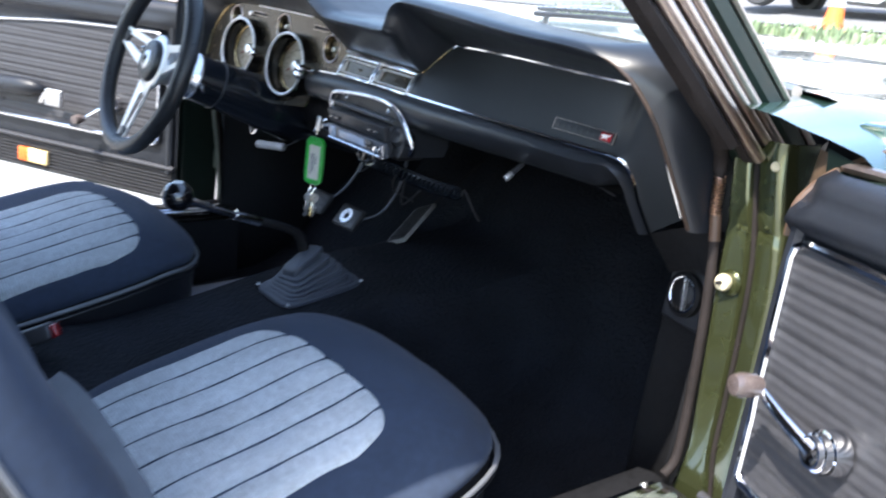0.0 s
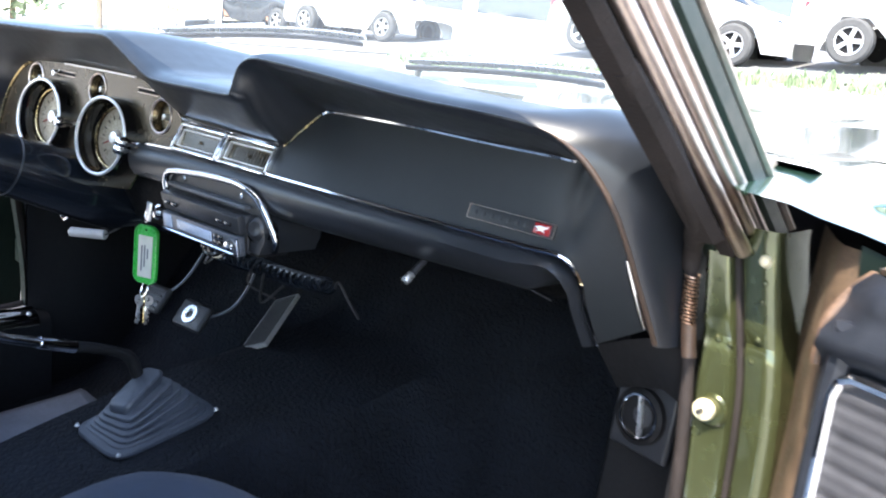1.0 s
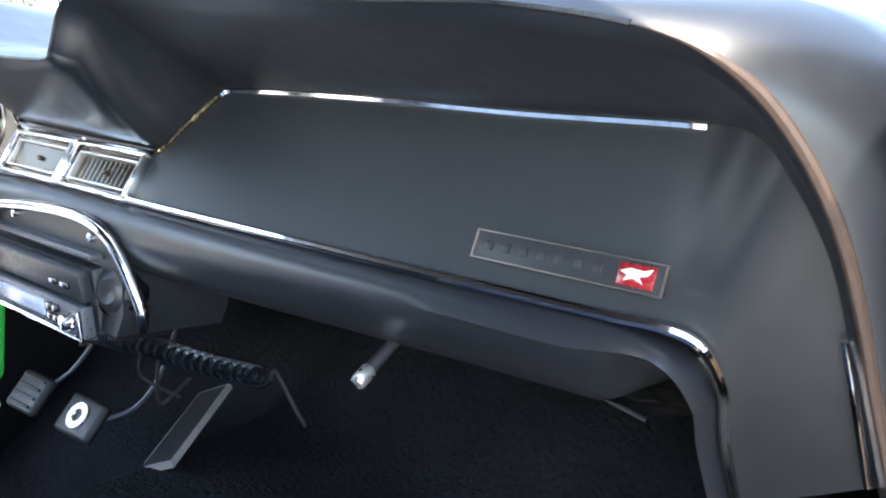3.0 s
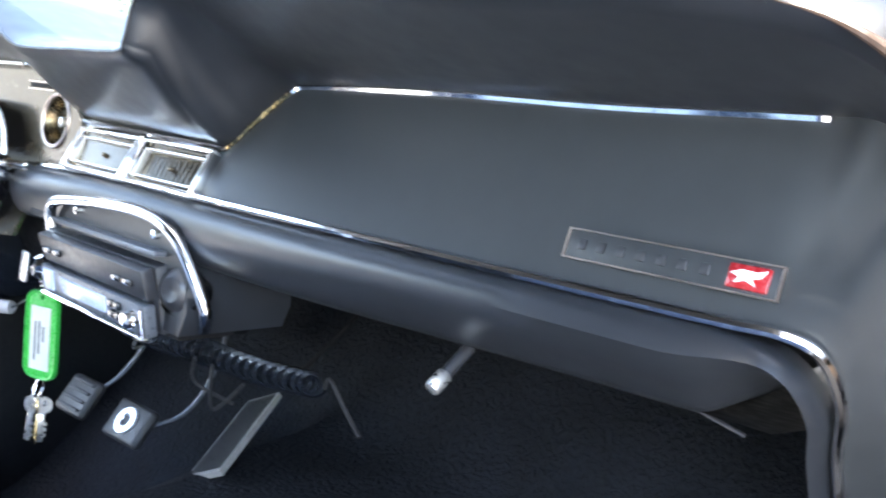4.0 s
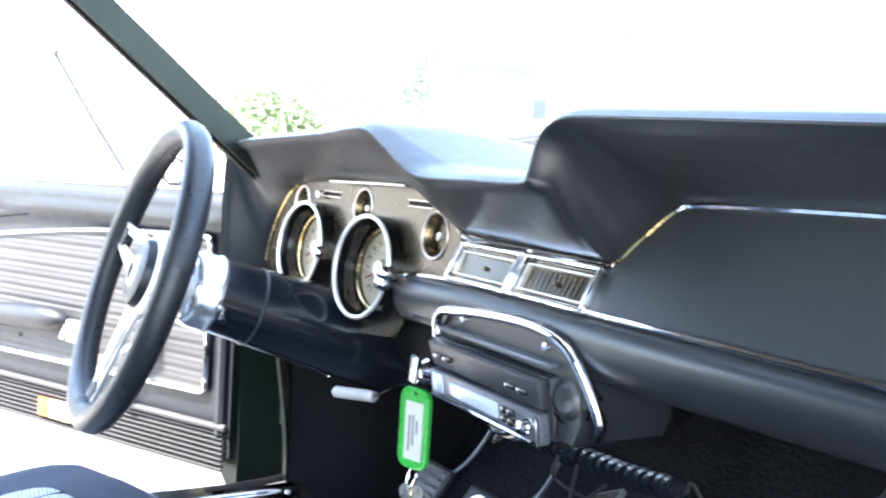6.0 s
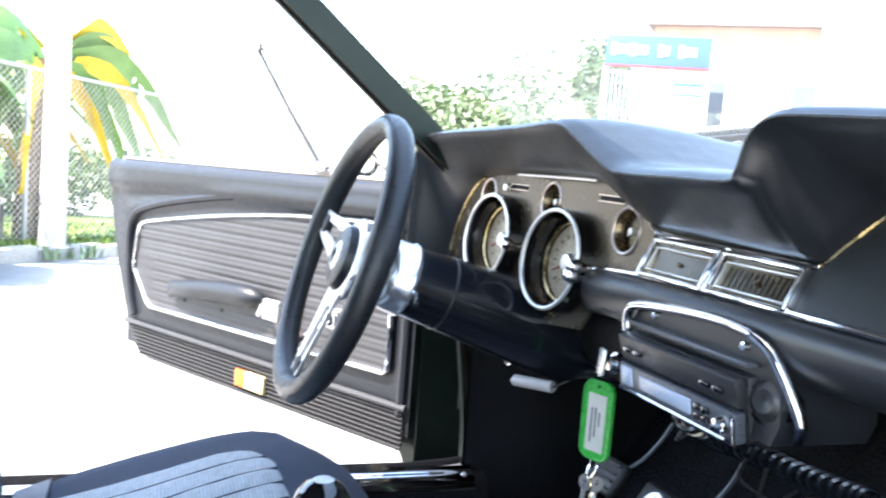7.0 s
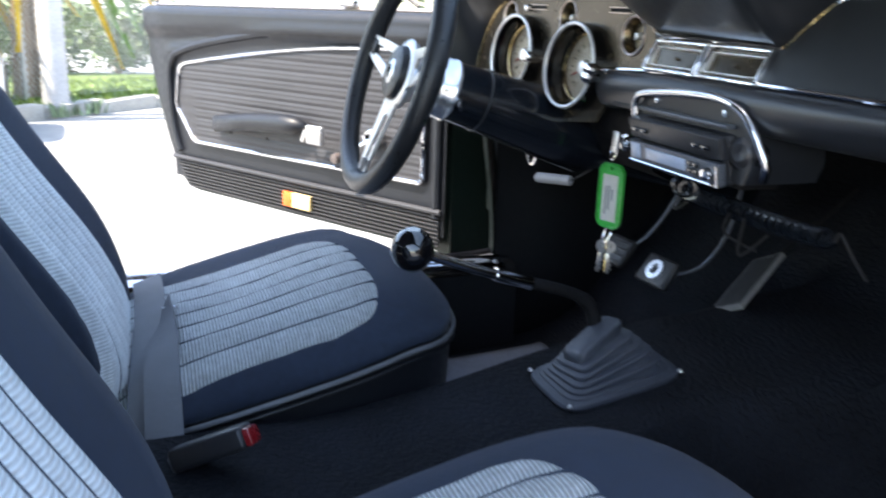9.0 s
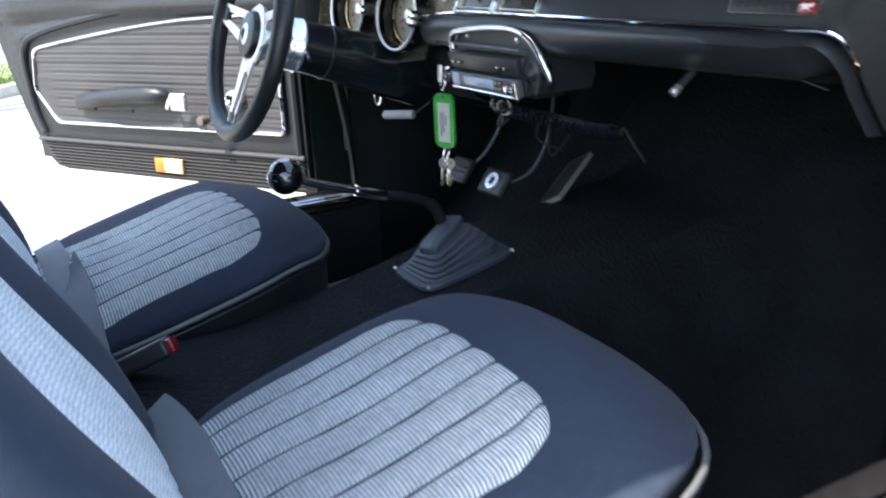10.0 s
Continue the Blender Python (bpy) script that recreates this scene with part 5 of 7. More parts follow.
def coil_cord():
    t = thing("coiled_cord", "black coiled cable hanging below the dashboard", "cable")
    path = spline([(-0.105, 0.055, 0.648), (-0.09, 0.080, 0.634), (-0.06, 0.115, 0.622), (-0.02, 0.15, 0.610), (0.016, 0.187, 0.602)], 40)
    n = 420
    pts = []
    for i in range(n):
        f = i / (n - 1) * 38.999
        p = path[int(f)].lerp(path[int(f) + 1], f - int(f))
        a = i / n * 2 * math.pi * 24
        pts.append(p + Vector((0.0065 * math.cos(a), 0.009 * math.cos(a), 0.0105 * math.sin(a))))
    bm = B()
    tube(bm, pts, 0.0034, 6)
    part("coil", bm, M_column, t)
    bm = B()
    tube(bm, spline([pts[-1], (0.03, 0.195, 0.61), (0.05, 0.20, 0.585), (0.075, 0.20, 0.565)], 14), 0.0022, 6)
    part("lead", bm, M_rubber, t)
    for i, pl in enumerate((((-0.12, 0.09, 0.66), (-0.18, 0.10, 0.60), (-0.22, 0.15, 0.60), (-0.26, 0.20, 0.63)), ((-0.07, 0.05, 0.68), (-0.13, 0.07, 0.655), (-0.19, 0.06, 0.66), (-0.25, 0.07, 0.67)),
                           ((-0.06, 0.10, 0.62), (-0.09, 0.12, 0.585), (-0.05, 0.14, 0.57)), ((-0.03, 0.10, 0.62), (-0.07, 0.13, 0.56), (-0.02, 0.13, 0.60)))):
        w = thing("loose_wire", "thin dark wire hanging under the dashboard", "wire", "loose wires")
        bm = B()
        tube(bm, spline(pl, 18), 0.0018, 6)
        part("strand", bm, M_steel if i == 0 else M_rubber, w)
    w = thing("fuse_holder", "small white plastic tube under the dashboard", "fuse holder")
    bm = B()
    tube(bm, [(-0.512, 0.046, 0.580), (-0.511, 0.046, 0.580), (-0.459, 0.082, 0.583), (-0.458, 0.082, 0.583)], [0.006, 0.0085, 0.0085, 0.006], 12)
    part("tube", bm, M_fuse, w)
    bm = B()
    tube(bm, spline([(-0.458, 0.082, 0.583), (-0.42, 0.10, 0.61), (-0.36, 0.12, 0.66)], 8), 0.0016, 6)
    part("lead", bm, M_rubber, w)
    w = thing("release_handle", "small chrome loop handle under the dashboard", "handle")
    bm = B()
    tube(bm, [(-0.525 + 0.016 * math.cos(a), 0.04, 0.622 + 0.022 * math.sin(a)) for a in [2 * math.pi * i / 20 for i in range(20)]], 0.0028, 6, closed=True)
    part("loop", bm, M_chrome, w)


coil_cord()


def kick_vent():
    t = thing("kick_panel_vent", "round black vent with chrome ring on the kick panel", "air vent")
    m = aim((0.580, 0.139, 0.615), (-0.20, -0.97, 0.08))
    bm = B()
    rbox(bm, (0.078, 0.085, 0.010), m @ pose(0, 0, -0.002), 0.004, 3)
    part("plate", bm, M_plastic, t)
    bm = B()
    lathe(bm, [(0.031, 0.0), (0.031, 0.010), (0.026, 0.013), (0.024, 0.004), (0.001, 0.002)], m, 32)
    part("vent_cup", bm, M_black, t)
    bm = B()
    tube(bm, [m @ Vector((0.0235 * math.cos(a), 0.0235 * math.sin(a), 0.011)) for a in [2 * math.pi * i / 32 for i in range(32)]], 0.0014, 6, closed=True)
    part("ring", bm, M_chrome, t)
    bm = B()
    rbox(bm, (0.004, 0.044, 0.006), m @ pose(0, 0, 0.007, 0, 0, 10), 0.001)
    part("flap", bm, M_steel, t)


kick_vent()


# ---- seats ----
def sup(a, n):
    return (abs(math.cos(a)) ** n + abs(math.sin(a)) ** n) ** (-1 / n)


def cushion_top(x, y, rim=0.0):
    """Height of the cushion at x, y (y 0 at the front edge)."""
    r = min(1.0, ((abs(x) / 0.252) ** 3.0 + (abs(y + 0.26) / 0.26) ** 3.0) ** (1 / 3.0))
    return 0.497 + 0.245 * (y + 0.10) * (1 if y < -0.10 else 0.2) - 0.055 * r ** 5 + rim * (ease(-0.15, -0.20, x) + 0.4 * ease(0.20, 0.235, x)) * ease(-0.03, -0.12, y) - 0.012 * math.exp(-(((y + 0.33) / 0.12) ** 2)) * (1 - r)


def car_seat(cx, yf, label, lean, back, hb, px, fy, dz, bx, bw, bp, rim):
    """bx, bw: the backrest's shift and half width; bp: its panel's shift; rim: how far the outer bolster rises."""
    t = thing("bucket_chair", label, "car seat", "front seats", (cx, yf, dz))
    # base in vinyl
    bm = B()
    rows = []
    for z, k in ((0.235, 0.90), (0.25, 0.95), (0.30, 0.985), (0.36, 0.995), (0.40, 1.0), (0.433, 0.995)):
        ring = []
        for j in range(64):
            a = 2 * math.pi * j / 64
            q = sup(a, 3.4)
            x, y = 0.252 * k * q * math.cos(a), -0.26 + 0.26 * k * q * math.sin(a)
            zz = z + (cushion_top(x, y, rim) - 0.445) * ease(0.3, 0.433, z)
            ring.append((x, y, zz))
        rows.append(ring)
    grid(bm, rows, close_v=True, cap=True)
    part("seat_base", bm, M_vinyl, t, "smooth black vinyl side", sharp=60)
    # cushion in cloth
    bm = B()
    rows = []
    for k in [1.0, 1.004, 1.0, 0.985, 0.965, 0.93, 0.88, 0.8, 0.7, 0.55, 0.4, 0.2, 0.02]:
        ring = []
        i = len(rows)
        for j in range(64):
            a = 2 * math.pi * j / 64
            q = sup(a, 3.4)
            x, y = 0.252 * k * q * math.cos(a), -0.26 + 0.26 * k * q * math.sin(a)
            z = cushion_top(x, y, rim) + (-0.011, -0.005, 0.001, 0.004)[min(i, 3)] + 0.0012 * noise.noise(Vector((x * 14 + cx, y * 14, 1)))
            ring.append((x, y, z))
        rows.append(ring)
    grid(bm, rows, close_v=True, cap=True)
    cu = part("cushion", bm, M_cloth, t, "navy cloth cushion border", sharp=70)
    bm = B()
    ring = []
    for j in range(72):
        a = 2 * math.pi * j / 72
        q = sup(a, 3.4)
        x, y = 0.2665 * q * math.cos(a), -0.26 + 0.2615 * q * math.sin(a)
        ring.append((x, y, cushion_top(x, y, rim) - 0.012))
    tube(bm, ring, 0.0035, 7, closed=True)
    part("piping", bm, M_welt, cu, "grey edge piping")
    bm = B()
    tube(bm, [(x * 1.0015, -0.26 + (y + 0.26) * 1.0015, z - 0.011) for x, y, z in ring], 0.0018, 6, closed=True)
    part("seam", bm, M_vinyl, cu)
    # pleated panel
    NP = 7
    bm = B()
    rows = []
    for i in range(NP * 10 + 1):
        u = -1 + 2 * i / (NP * 10)
        row = []
        for j in range(41):
            f = j / 40
            hw = 0.174 + 0.004 * ease(0.0, 1.0, f)
            yy = -0.098 + fy - 0.040 * abs(u) ** 5 - f * (0.43 + fy - 0.040 * abs(u) ** 5)
            cut = hw * (1 - 0.08 * (1 - ease(0, 0.14, f)))
            x = u * cut + px
            g = abs(math.sin(math.pi * (u + 1) / 2 * NP))
            edge = min(1.0, 12 * (1 - abs(u))) * min(1.0, f * 30)
            z = cushion_top(x, yy, rim) + 0.0055 + 0.0042 * (g ** 0.5) * edge - 0.006 * (1 - edge) + 0.0015 * noise.noise(Vector((x * 25 + cx * 9, yy * 25, 3)))
            row.append((x, yy, z))
        rows.append(row)
    grid(bm, rows)
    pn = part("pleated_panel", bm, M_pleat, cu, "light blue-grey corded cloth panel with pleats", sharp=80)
    for i in range(1, NP):
        u = -1 + 2 * i / NP
        bm = B()
        pts = []
        for j in range(24):
            f = 0.02 + j / 24
            hw = (0.174 + 0.004 * ease(0.0, 1.0, f)) * (1 - 0.08 * (1 - ease(0, 0.14, f)))
            yy = -0.098 + fy - 0.040 * abs(u) ** 5 - f * (0.43 + fy - 0.040 * abs(u) ** 5)
            pts.append((u * hw + px, yy, cushion_top(u * hw + px, yy, rim) + 0.0058))
        tube(bm, pts, 0.0017, 5)
        part("stitch_line", bm, M_seam, pn)
    # backrest, built upright and leaned back
    mb = pose(bx, back, 0.350, lean, 0, 0) @ Matrix.Diagonal((1, 1, 0.9, 1))

    def back_front(x, h):
        r = min(1.0, ((abs(x) / bw) ** 3.2 + (abs(h - 0.33) / 0.33) ** 3.2) ** (1 / 3.2))
        return 0.042 - 0.040 * r ** 11 + 0.010 * math.exp(-(((h - 0.18) / 0.12) ** 2)) + 0.016 * (abs(x) / bw) ** 2.5 + 0.017 * ease(hb * 0.94, hb * 1.22, abs(x - bp))

    bm = B()
    rows = []
    for k in [1.0, 1.003, 0.995, 0.975, 0.94, 0.88, 0.8, 0.68, 0.5, 0.3, 0.02]:
        ring = []
        i = len(rows)
        for j in range(64):
            a = 2 * math.pi * j / 64
            q = sup(a, 3.2)
            h = 0.33 + 0.33 * k * q * math.sin(a)
            x = (bw - 0.03 * ease(0.3, 0.66, h)) * k * q * math.cos(a)
            ring.append(mb @ Vector((x, back_front(x, h) + (-0.030, -0.014, -0.004, 0)[min(i, 3)], h)))
        rows.append(ring)
    grid(bm, rows, close_v=True, cap=True)
    bk = part("backrest", bm, M_cloth, t, "navy cloth backrest border", sharp=70)
    bm = B()
    rows = []
    for d, k in ((0.0, 0.995), (-0.02, 1.0), (-0.06, 0.985), (-0.085, 0.93), (-0.095, 0.7), (-0.095, 0.02)):
        ring = []
        for j in range(64):
            a = 2 * math.pi * j / 64
            q = sup(a, 3.2)
            h = 0.33 + 0.33 * k * q * math.sin(a)
            x = (bw - 0.03 * ease(0.3, 0.66, h)) * k * q * math.cos(a)
            ring.append(mb @ Vector((x, d + (0.012 if d == 0 else 0), h)))
        rows.append(ring)
    grid(bm, rows, close_v=True, cap=True)
    part("back_shell", bm, M_vinyl, t, "smooth black vinyl back", sharp=60)
    bm = B()
    pts = []
    for j in range(72):
        a = 2 * math.pi * j / 72
        q = sup(a, 3.2)
        h = 0.33 + 0.332 * q * math.sin(a)
        pts.append(mb @ Vector(((bw + 0.0015 - 0.03 * ease(0.3, 0.66, h)) * q * math.cos(a), 0.010, h)))
    tube(bm, pts, 0.0035, 7, closed=True)
    part("back_piping", bm, M_welt, bk, "grey edge piping")
    bm = B()
    rows = []
    for i in range(NP * 10 + 1):
        u = -1 + 2 * i / (NP * 10)
        row = []
        for j in range(41):
            f = j / 40
            hw = hb - 0.012 * f
            h = 0.035 + f * (0.49 - 0.04 * abs(u) ** 5)
            x = u * hw + bp
            g = abs(math.sin(math.pi * (u + 1) / 2 * NP))
            edge = min(1.0, 12 * min(1 - abs(u), 1 - f))
            row.append(mb @ Vector((x, back_front(x, h) + 0.004 + 0.0075 * g ** 0.5 * edge - 0.006 * (1 - edge), h)))
        rows.append(row)
    grid(bm, rows)
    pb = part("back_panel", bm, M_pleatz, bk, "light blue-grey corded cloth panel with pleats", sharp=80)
    for i in range(1, NP):
        u = -1 + 2 * i / NP
        bm = B()
        pts = [mb @ Vector((u * (hb - 0.012 * f) + bp, back_front(u * (hb - 0.012 * f) + bp, 0.035 + f * (0.49 - 0.04 * abs(u) ** 5)) + 0.0060, 0.035 + f * (0.49 - 0.04 * abs(u) ** 5))) for f in [0.98 * j / 23 for j in range(24)]]
        tube(bm, pts, 0.0023, 5)
        part("stitch_line", bm, M_seam, pb)
    for sx in (-1, 1):
        bm = B()
        rbox(bm, (0.03, 0.46, 0.035), pose(sx * 0.20, -0.27, 0.228), 0.006)
        part("seat_rail", bm, M_black, t)
    return t


car_seat(-0.398, -0.187, "driver's bucket seat, navy cloth with pale blue pleated panels", 29.5, -0.460, 0.166, 0.056, -0.014, 0.002, 0.020, 0.262, 0.048, 0.014)
car_seat(0.335, -0.095, "passenger bucket seat, navy cloth with pale blue pleated panels", 26, -0.504, 0.126, 0.012, -0.055, -0.008, 0.050, 0.250, 0.011, 0.0)


def ribbon(bm, pts, width, across, thick=0.0016):
    rows = []
    for i, p in enumerate(pts):
        p = Vector(p)
        t = (Vector(pts[min(i + 1, len(pts) - 1)]) - Vector(pts[max(i - 1, 0)])).normalized()
        a = Vector(across[i] if isinstance(across, list) else across)
        a = (a - t * a.dot(t)).normalized()
        nn = t.cross(a) * thick
        rows.append([p - a * width / 2 - nn, p + a * width / 2 - nn, p + a * width / 2 + nn, p - a * width / 2 + nn])
    return grid(bm, rows, close_v=True, cap=True)


def seat_belt(strap, tail, ring, across):
    """Webbing lying in the fold between cushion and backrest, with a loose second layer."""
    t = thing("seat_belt", "folded grey webbing seat belt lying on the seat", "seat belt", "seat belts")
    bm = B()
    ribbon(bm, spline(strap, 30), 0.046, across)
    part("strap", bm, M_belt, t)
    if tail:
        bm = B()
        ribbon(bm, spline(tail, 24), 0.044, [(0.0, 0.35 + 0.65 * ease(0, 12, i), 0.9 - 0.65 * ease(0, 12, i)) for i in range(24)])
        part("strap", bm, M_belt, t)
    bm = B()
    tube(bm, [Vector(ring) + Vector((0.008 * math.cos(q), 0.010 * math.sin(q), 0.004 * math.cos(q))) for q in [2 * math.pi * i / 16 for i in range(16)]], 0.0017, 6, closed=True)
    part("anchor_ring", bm, M_chrome, t, "small chrome anchor ring")


def on_cushion(cx, yf, dz, lift, pts):
    return [(x, y, cushion_top(x - cx, y - yf, 0.014 if cx < 0 else 0.0) + dz + lift) for x, y in pts]


seat_belt(on_cushion(-0.398, -0.187, 0.002, 0.010, ((-0.60, -0.600), (-0.56, -0.599), (-0.48, -0.598), (-0.40, -0.598), (-0.32, -0.601), (-0.24, -0.605), (-0.17, -0.610))) + [(-0.118, -0.612, 0.33)],
          on_cushion(-0.398, -0.187, 0.002, 0.016, ((-0.385, -0.580), (-0.34, -0.582), (-0.28, -0.586), (-0.22, -0.589), (-0.16, -0.591))) + [(-0.112, -0.592, 0.355), (-0.108, -0.594, 0.31)],
          on_cushion(-0.398, -0.187, 0.002, 0.018, ((-0.375, -0.572),))[0], (0.0, 1.0, 0.35))
seat_belt(((0.185, -0.572, 0.435), (0.215, -0.566, 0.437), (0.26, -0.560, 0.436), (0.32, -0.558, 0.433), (0.40, -0.560, 0.432), (0.50, -0.566, 0.436)), (), (0.178, -0.560, 0.430), (0.1, 0.80, 0.45))


def buckle():
    t = thing("belt_buckle", "black seat belt buckle with red release button on the tunnel", "belt buckle")
    m = pose(-0.036, -0.545, 0.398, 24, -14, -28)
    bm = B()
    rbox(bm, (0.036, 0.088, 0.026), m, 0.006, 3)
    part("housing", bm, M_plastic, t)
    bm = B()
    rbox(bm, (0.028, 0.012, 0.020), m @ pose(0, 0.045, -0.001), 0.003)
    part("release_button", bm, M_red, t, "red release button")
    bm = B()
    ribbon(bm, spline([m @ Vector((0, -0.04, 0)), m @ Vector((0, -0.09, -0.02)), (-0.05, -0.67, 0.37)], 10), 0.03, (1, 0.2, 0))
    part("stalk", bm, M_belt, t)


buckle()


# ---- doors ----
def car_door(s, hinge, ang, label, zoff, drop):
    """Local axes: x from the hinge to the rear, y into the cabin, z up; s mirrors the far door."""
    t = thing("door_1" if s < 0 else "door_2", label, "car door", "doors", kind="structure")
    a = radians(ang)
    ux, uy = s * math.sin(a), -math.cos(a)
    inn = Vector((-s * math.cos(a), -math.sin(a), 0))
    uvec = Vector((ux, uy, 0))
    h = Vector((hinge[0], hinge[1], zoff))

    def W(u, d, z):
        return h + uvec * u + inn * d + Vector((0, 0, z - drop * u))

    ue = -0.035 if s < 0 else -0.008
    # shell: outline of the door in (u, z)
    outl = [(ue, 0.31), (ue, 0.60), (ue, 0.79), (ue + 0.005, 0.825)] + [(u, 0.838 + 0.004 * math.sin(u * 3)) for u in (0.1, 0.3, 0.5, 0.7, 0.85, 0.96)] + [(1.052, 0.836), (1.070, 0.82), (1.062, 0.72), (1.025, 0.60), (0.985, 0.50), (0.955, 0.44), (0.925, 0.395), (0.895, 0.372), (0.85, 0.366), (0.5, 0.366), (0.0, 0.366)]
    bm = B()
    vs1 = [bm.verts.new(W(u, -0.012, z)) for u, z in outl]
    vs2 = [bm.verts.new(W(u + (0.012 if u < 0.5 else -0.01), -0.11, z + ((-0.01 if s < 0 else 0.038) if z > 0.7 else 0))) for u, z in outl]
    n = len(outl)
    for i in range(n):
        bm.faces.new((vs1[i], vs1[(i + 1) % n], vs2[(i + 1) % n], vs2[i]))
    bm.faces.new(vs1), bm.faces.new(vs2)
    part("door_shell", bm, M_dgreen, t, "dark green painted door shell", sharp=35)

    # inner panel surface: upper roll, recess and belt
    def depth(u, z):
        """Relief of the trim panel."""
        e = 0.0
        e += 0.016 * ease(0.775, 0.80, z + 0.05 * ((u - 0.35) ** 2) * 0.6)
        e += 0.010 * math.exp(-(((z - (0.792 - 0.18 * max(0, u - 0.45) ** 1.4)) / 0.010) ** 2)) * ease(0.97, 0.92, u) * ease(-0.02, 0.02, u)
        e -= 0.020 * ease(0.832, 0.845, z)
        if s > 0:
            e -= 0.03 * ease(0.05, -0.01, u) * ease(0.78, 0.83, z)
        e -= 0.014 * ease(0.94, 1.06, u)
        return e

    bm = B()
    rows = []
    for i in range(61):
        f = i / 60
        row = []
        for j in range(41):
            g = j / 40
            z = 0.40 + 0.443 * g
            u0 = ue + 0.005
            u1 = 0.935 + 0.122 * ease(0.42, 0.74, z)
            u = u0 + (u1 - u0) * f
            row.append(W(u, depth(u, z) + 0.002, z))
        rows.append(row)
    grid(bm, rows)
    sk = part("trim_panel", bm, M_dblack, t, "blue-black vinyl upper door trim", sharp=70)
    # ribbed insert
    def top_z(u):
        return 0.772 - 0.028 * u - 0.10 * max(0.0, u - 0.25) ** 1.5

    def low_z(u):
        return 0.506 - 0.005 * u if u < 0.818 else 0.502 + 1.09 * (u - 0.818)

    bm = B()
    rows = []
    for i in range(81):
        u = 0.022 + 0.868 * i / 80
        z1, z0 = top_z(u), low_z(u)
        row = []
        for j in range(121):
            z = z0 + (z1 - z0) * j / 120
            k = (0.772 - z) / 0.0235 + 0.15 * math.sin(u * 2)
            rib = 0.65 * abs(math.sin(math.pi * k)) ** 0.6 + 0.35 * abs(math.sin(2 * math.pi * k + 0.6))
            row.append(W(u, 0.0074 + 0.0030 * rib + 0.0015 * noise.noise(Vector((u * 6, z * 30, 2))), z))
        rows.append(row)
    grid(bm, rows)
    part("ribbed_insert", bm, M_dgrey, sk, "grey-brown pleated vinyl insert", sharp=80)
    loop = [(0.022, 0.60), (0.020, 0.755), (0.024, 0.767), (0.036, 0.772)] + [(u, top_z(u) + 0.002) for u in (0.1, 0.2, 0.3, 0.4, 0.5, 0.6, 0.7, 0.8, 0.855)]
    loop += [(0.872, 0.697), (0.882, 0.688), (0.898, 0.605), (0.898, 0.592), (0.893, 0.581), (0.832, 0.509), (0.818, 0.502)] + [(u, low_z(u)) for u in (0.7, 0.5, 0.3, 0.1)] + [(0.032, 0.506), (0.022, 0.514)]
    pts = []
    m2 = len(loop)
    for i in range(m2):
        p, q = loop[i], loop[(i + 1) % m2]
        for k in range(4):
            f = k / 4
            pts.append(W(p[0] + (q[0] - p[0]) * f, 0.011, p[1] + (q[1] - p[1]) * f))
    bm = B()
    tube(bm, pts, 0.0050, 8, closed=True)
    part("chrome_outline", bm, M_chrome, sk, "bright chrome outline moulding")
    # outer raised border
    bm = B()
    pl = [(ue + 0.023, 0.44), (ue + 0.023, 0.60), (ue + 0.025, 0.785), (ue + 0.055, 0.80), (0.3, 0.800), (0.52, 0.788), (0.75, 0.758), (0.87, 0.733), (0.915, 0.713), (0.935, 0.67), (0.932, 0.58), (0.92, 0.52), (0.90, 0.47)]
    tube(bm, [W(p.x, 0.006, p.y) for p in spline([(a_, b_, 0) for a_, b_ in pl], 60)], 0.010, 8)
    part("raised_border", bm, M_dblack, sk)
    # lower ribbed kick strip with a slanted rear end
    def strip_end(z):
        return 0.86 + 0.055 * (z - 0.378) / 0.07

    bm = B()
    rows = []
    for i in range(41):
        row = []
        for j in range(81):
            z = 0.378 + 0.070 * j / 80
            k = (j % 10) / 10
            rib = 1.0 if 0.15 <= k < 0.65 else -0.6
            row.append(W(-0.022 + (strip_end(z) + 0.022) * i / 40, 0.006 + 0.0045 * rib, z))
        rows.append(row)
    grid(bm, rows)
    part("kick_strip", bm, M_rubber, t, "black ribbed kick strip", sharp=30)
    bm = B()
    tube(bm, [W(u, 0.012, 0.454) for u in (-0.03, 0.1, 0.3, 0.5, 0.7, 0.85, 0.925)], 0.006, 8)
    part("strip_moulding", bm, M_dgrey, t, "dull grey moulding over the kick strip")
    # Paler lines on the ridge tops paint the strip's thin highlights.
    for k in range(8):
        bm = B()
        z = 0.3815 + 0.00875 * k
        tube(bm, [W(u, 0.0108, z) for u in (-0.022, 0.3, 0.6, strip_end(z))], 0.0013, 5)
        part("strip_highlight", bm, M_dgrey, t)
    # courtesy lamp
    rz = Matrix.Rotation(math.atan2(uvec.y, uvec.x), 4, "Z")
    bm = B()
    rbox(bm, (0.034, 0.009, 0.036), Matrix.Translation(W(0.445, 0.014, 0.409)) @ rz, 0.003)
    rf = part("door_lamp", bm, M_orange, t, "orange and pale amber door lamp")
    bm = B()
    rbox(bm, (0.064, 0.010, 0.036), Matrix.Translation(W(0.396, 0.014, 0.409)) @ rz, 0.003)
    part("lamp_lens", bm, M_amber, rf)
    # arm rest and pull
    bm = B()
    rows = []
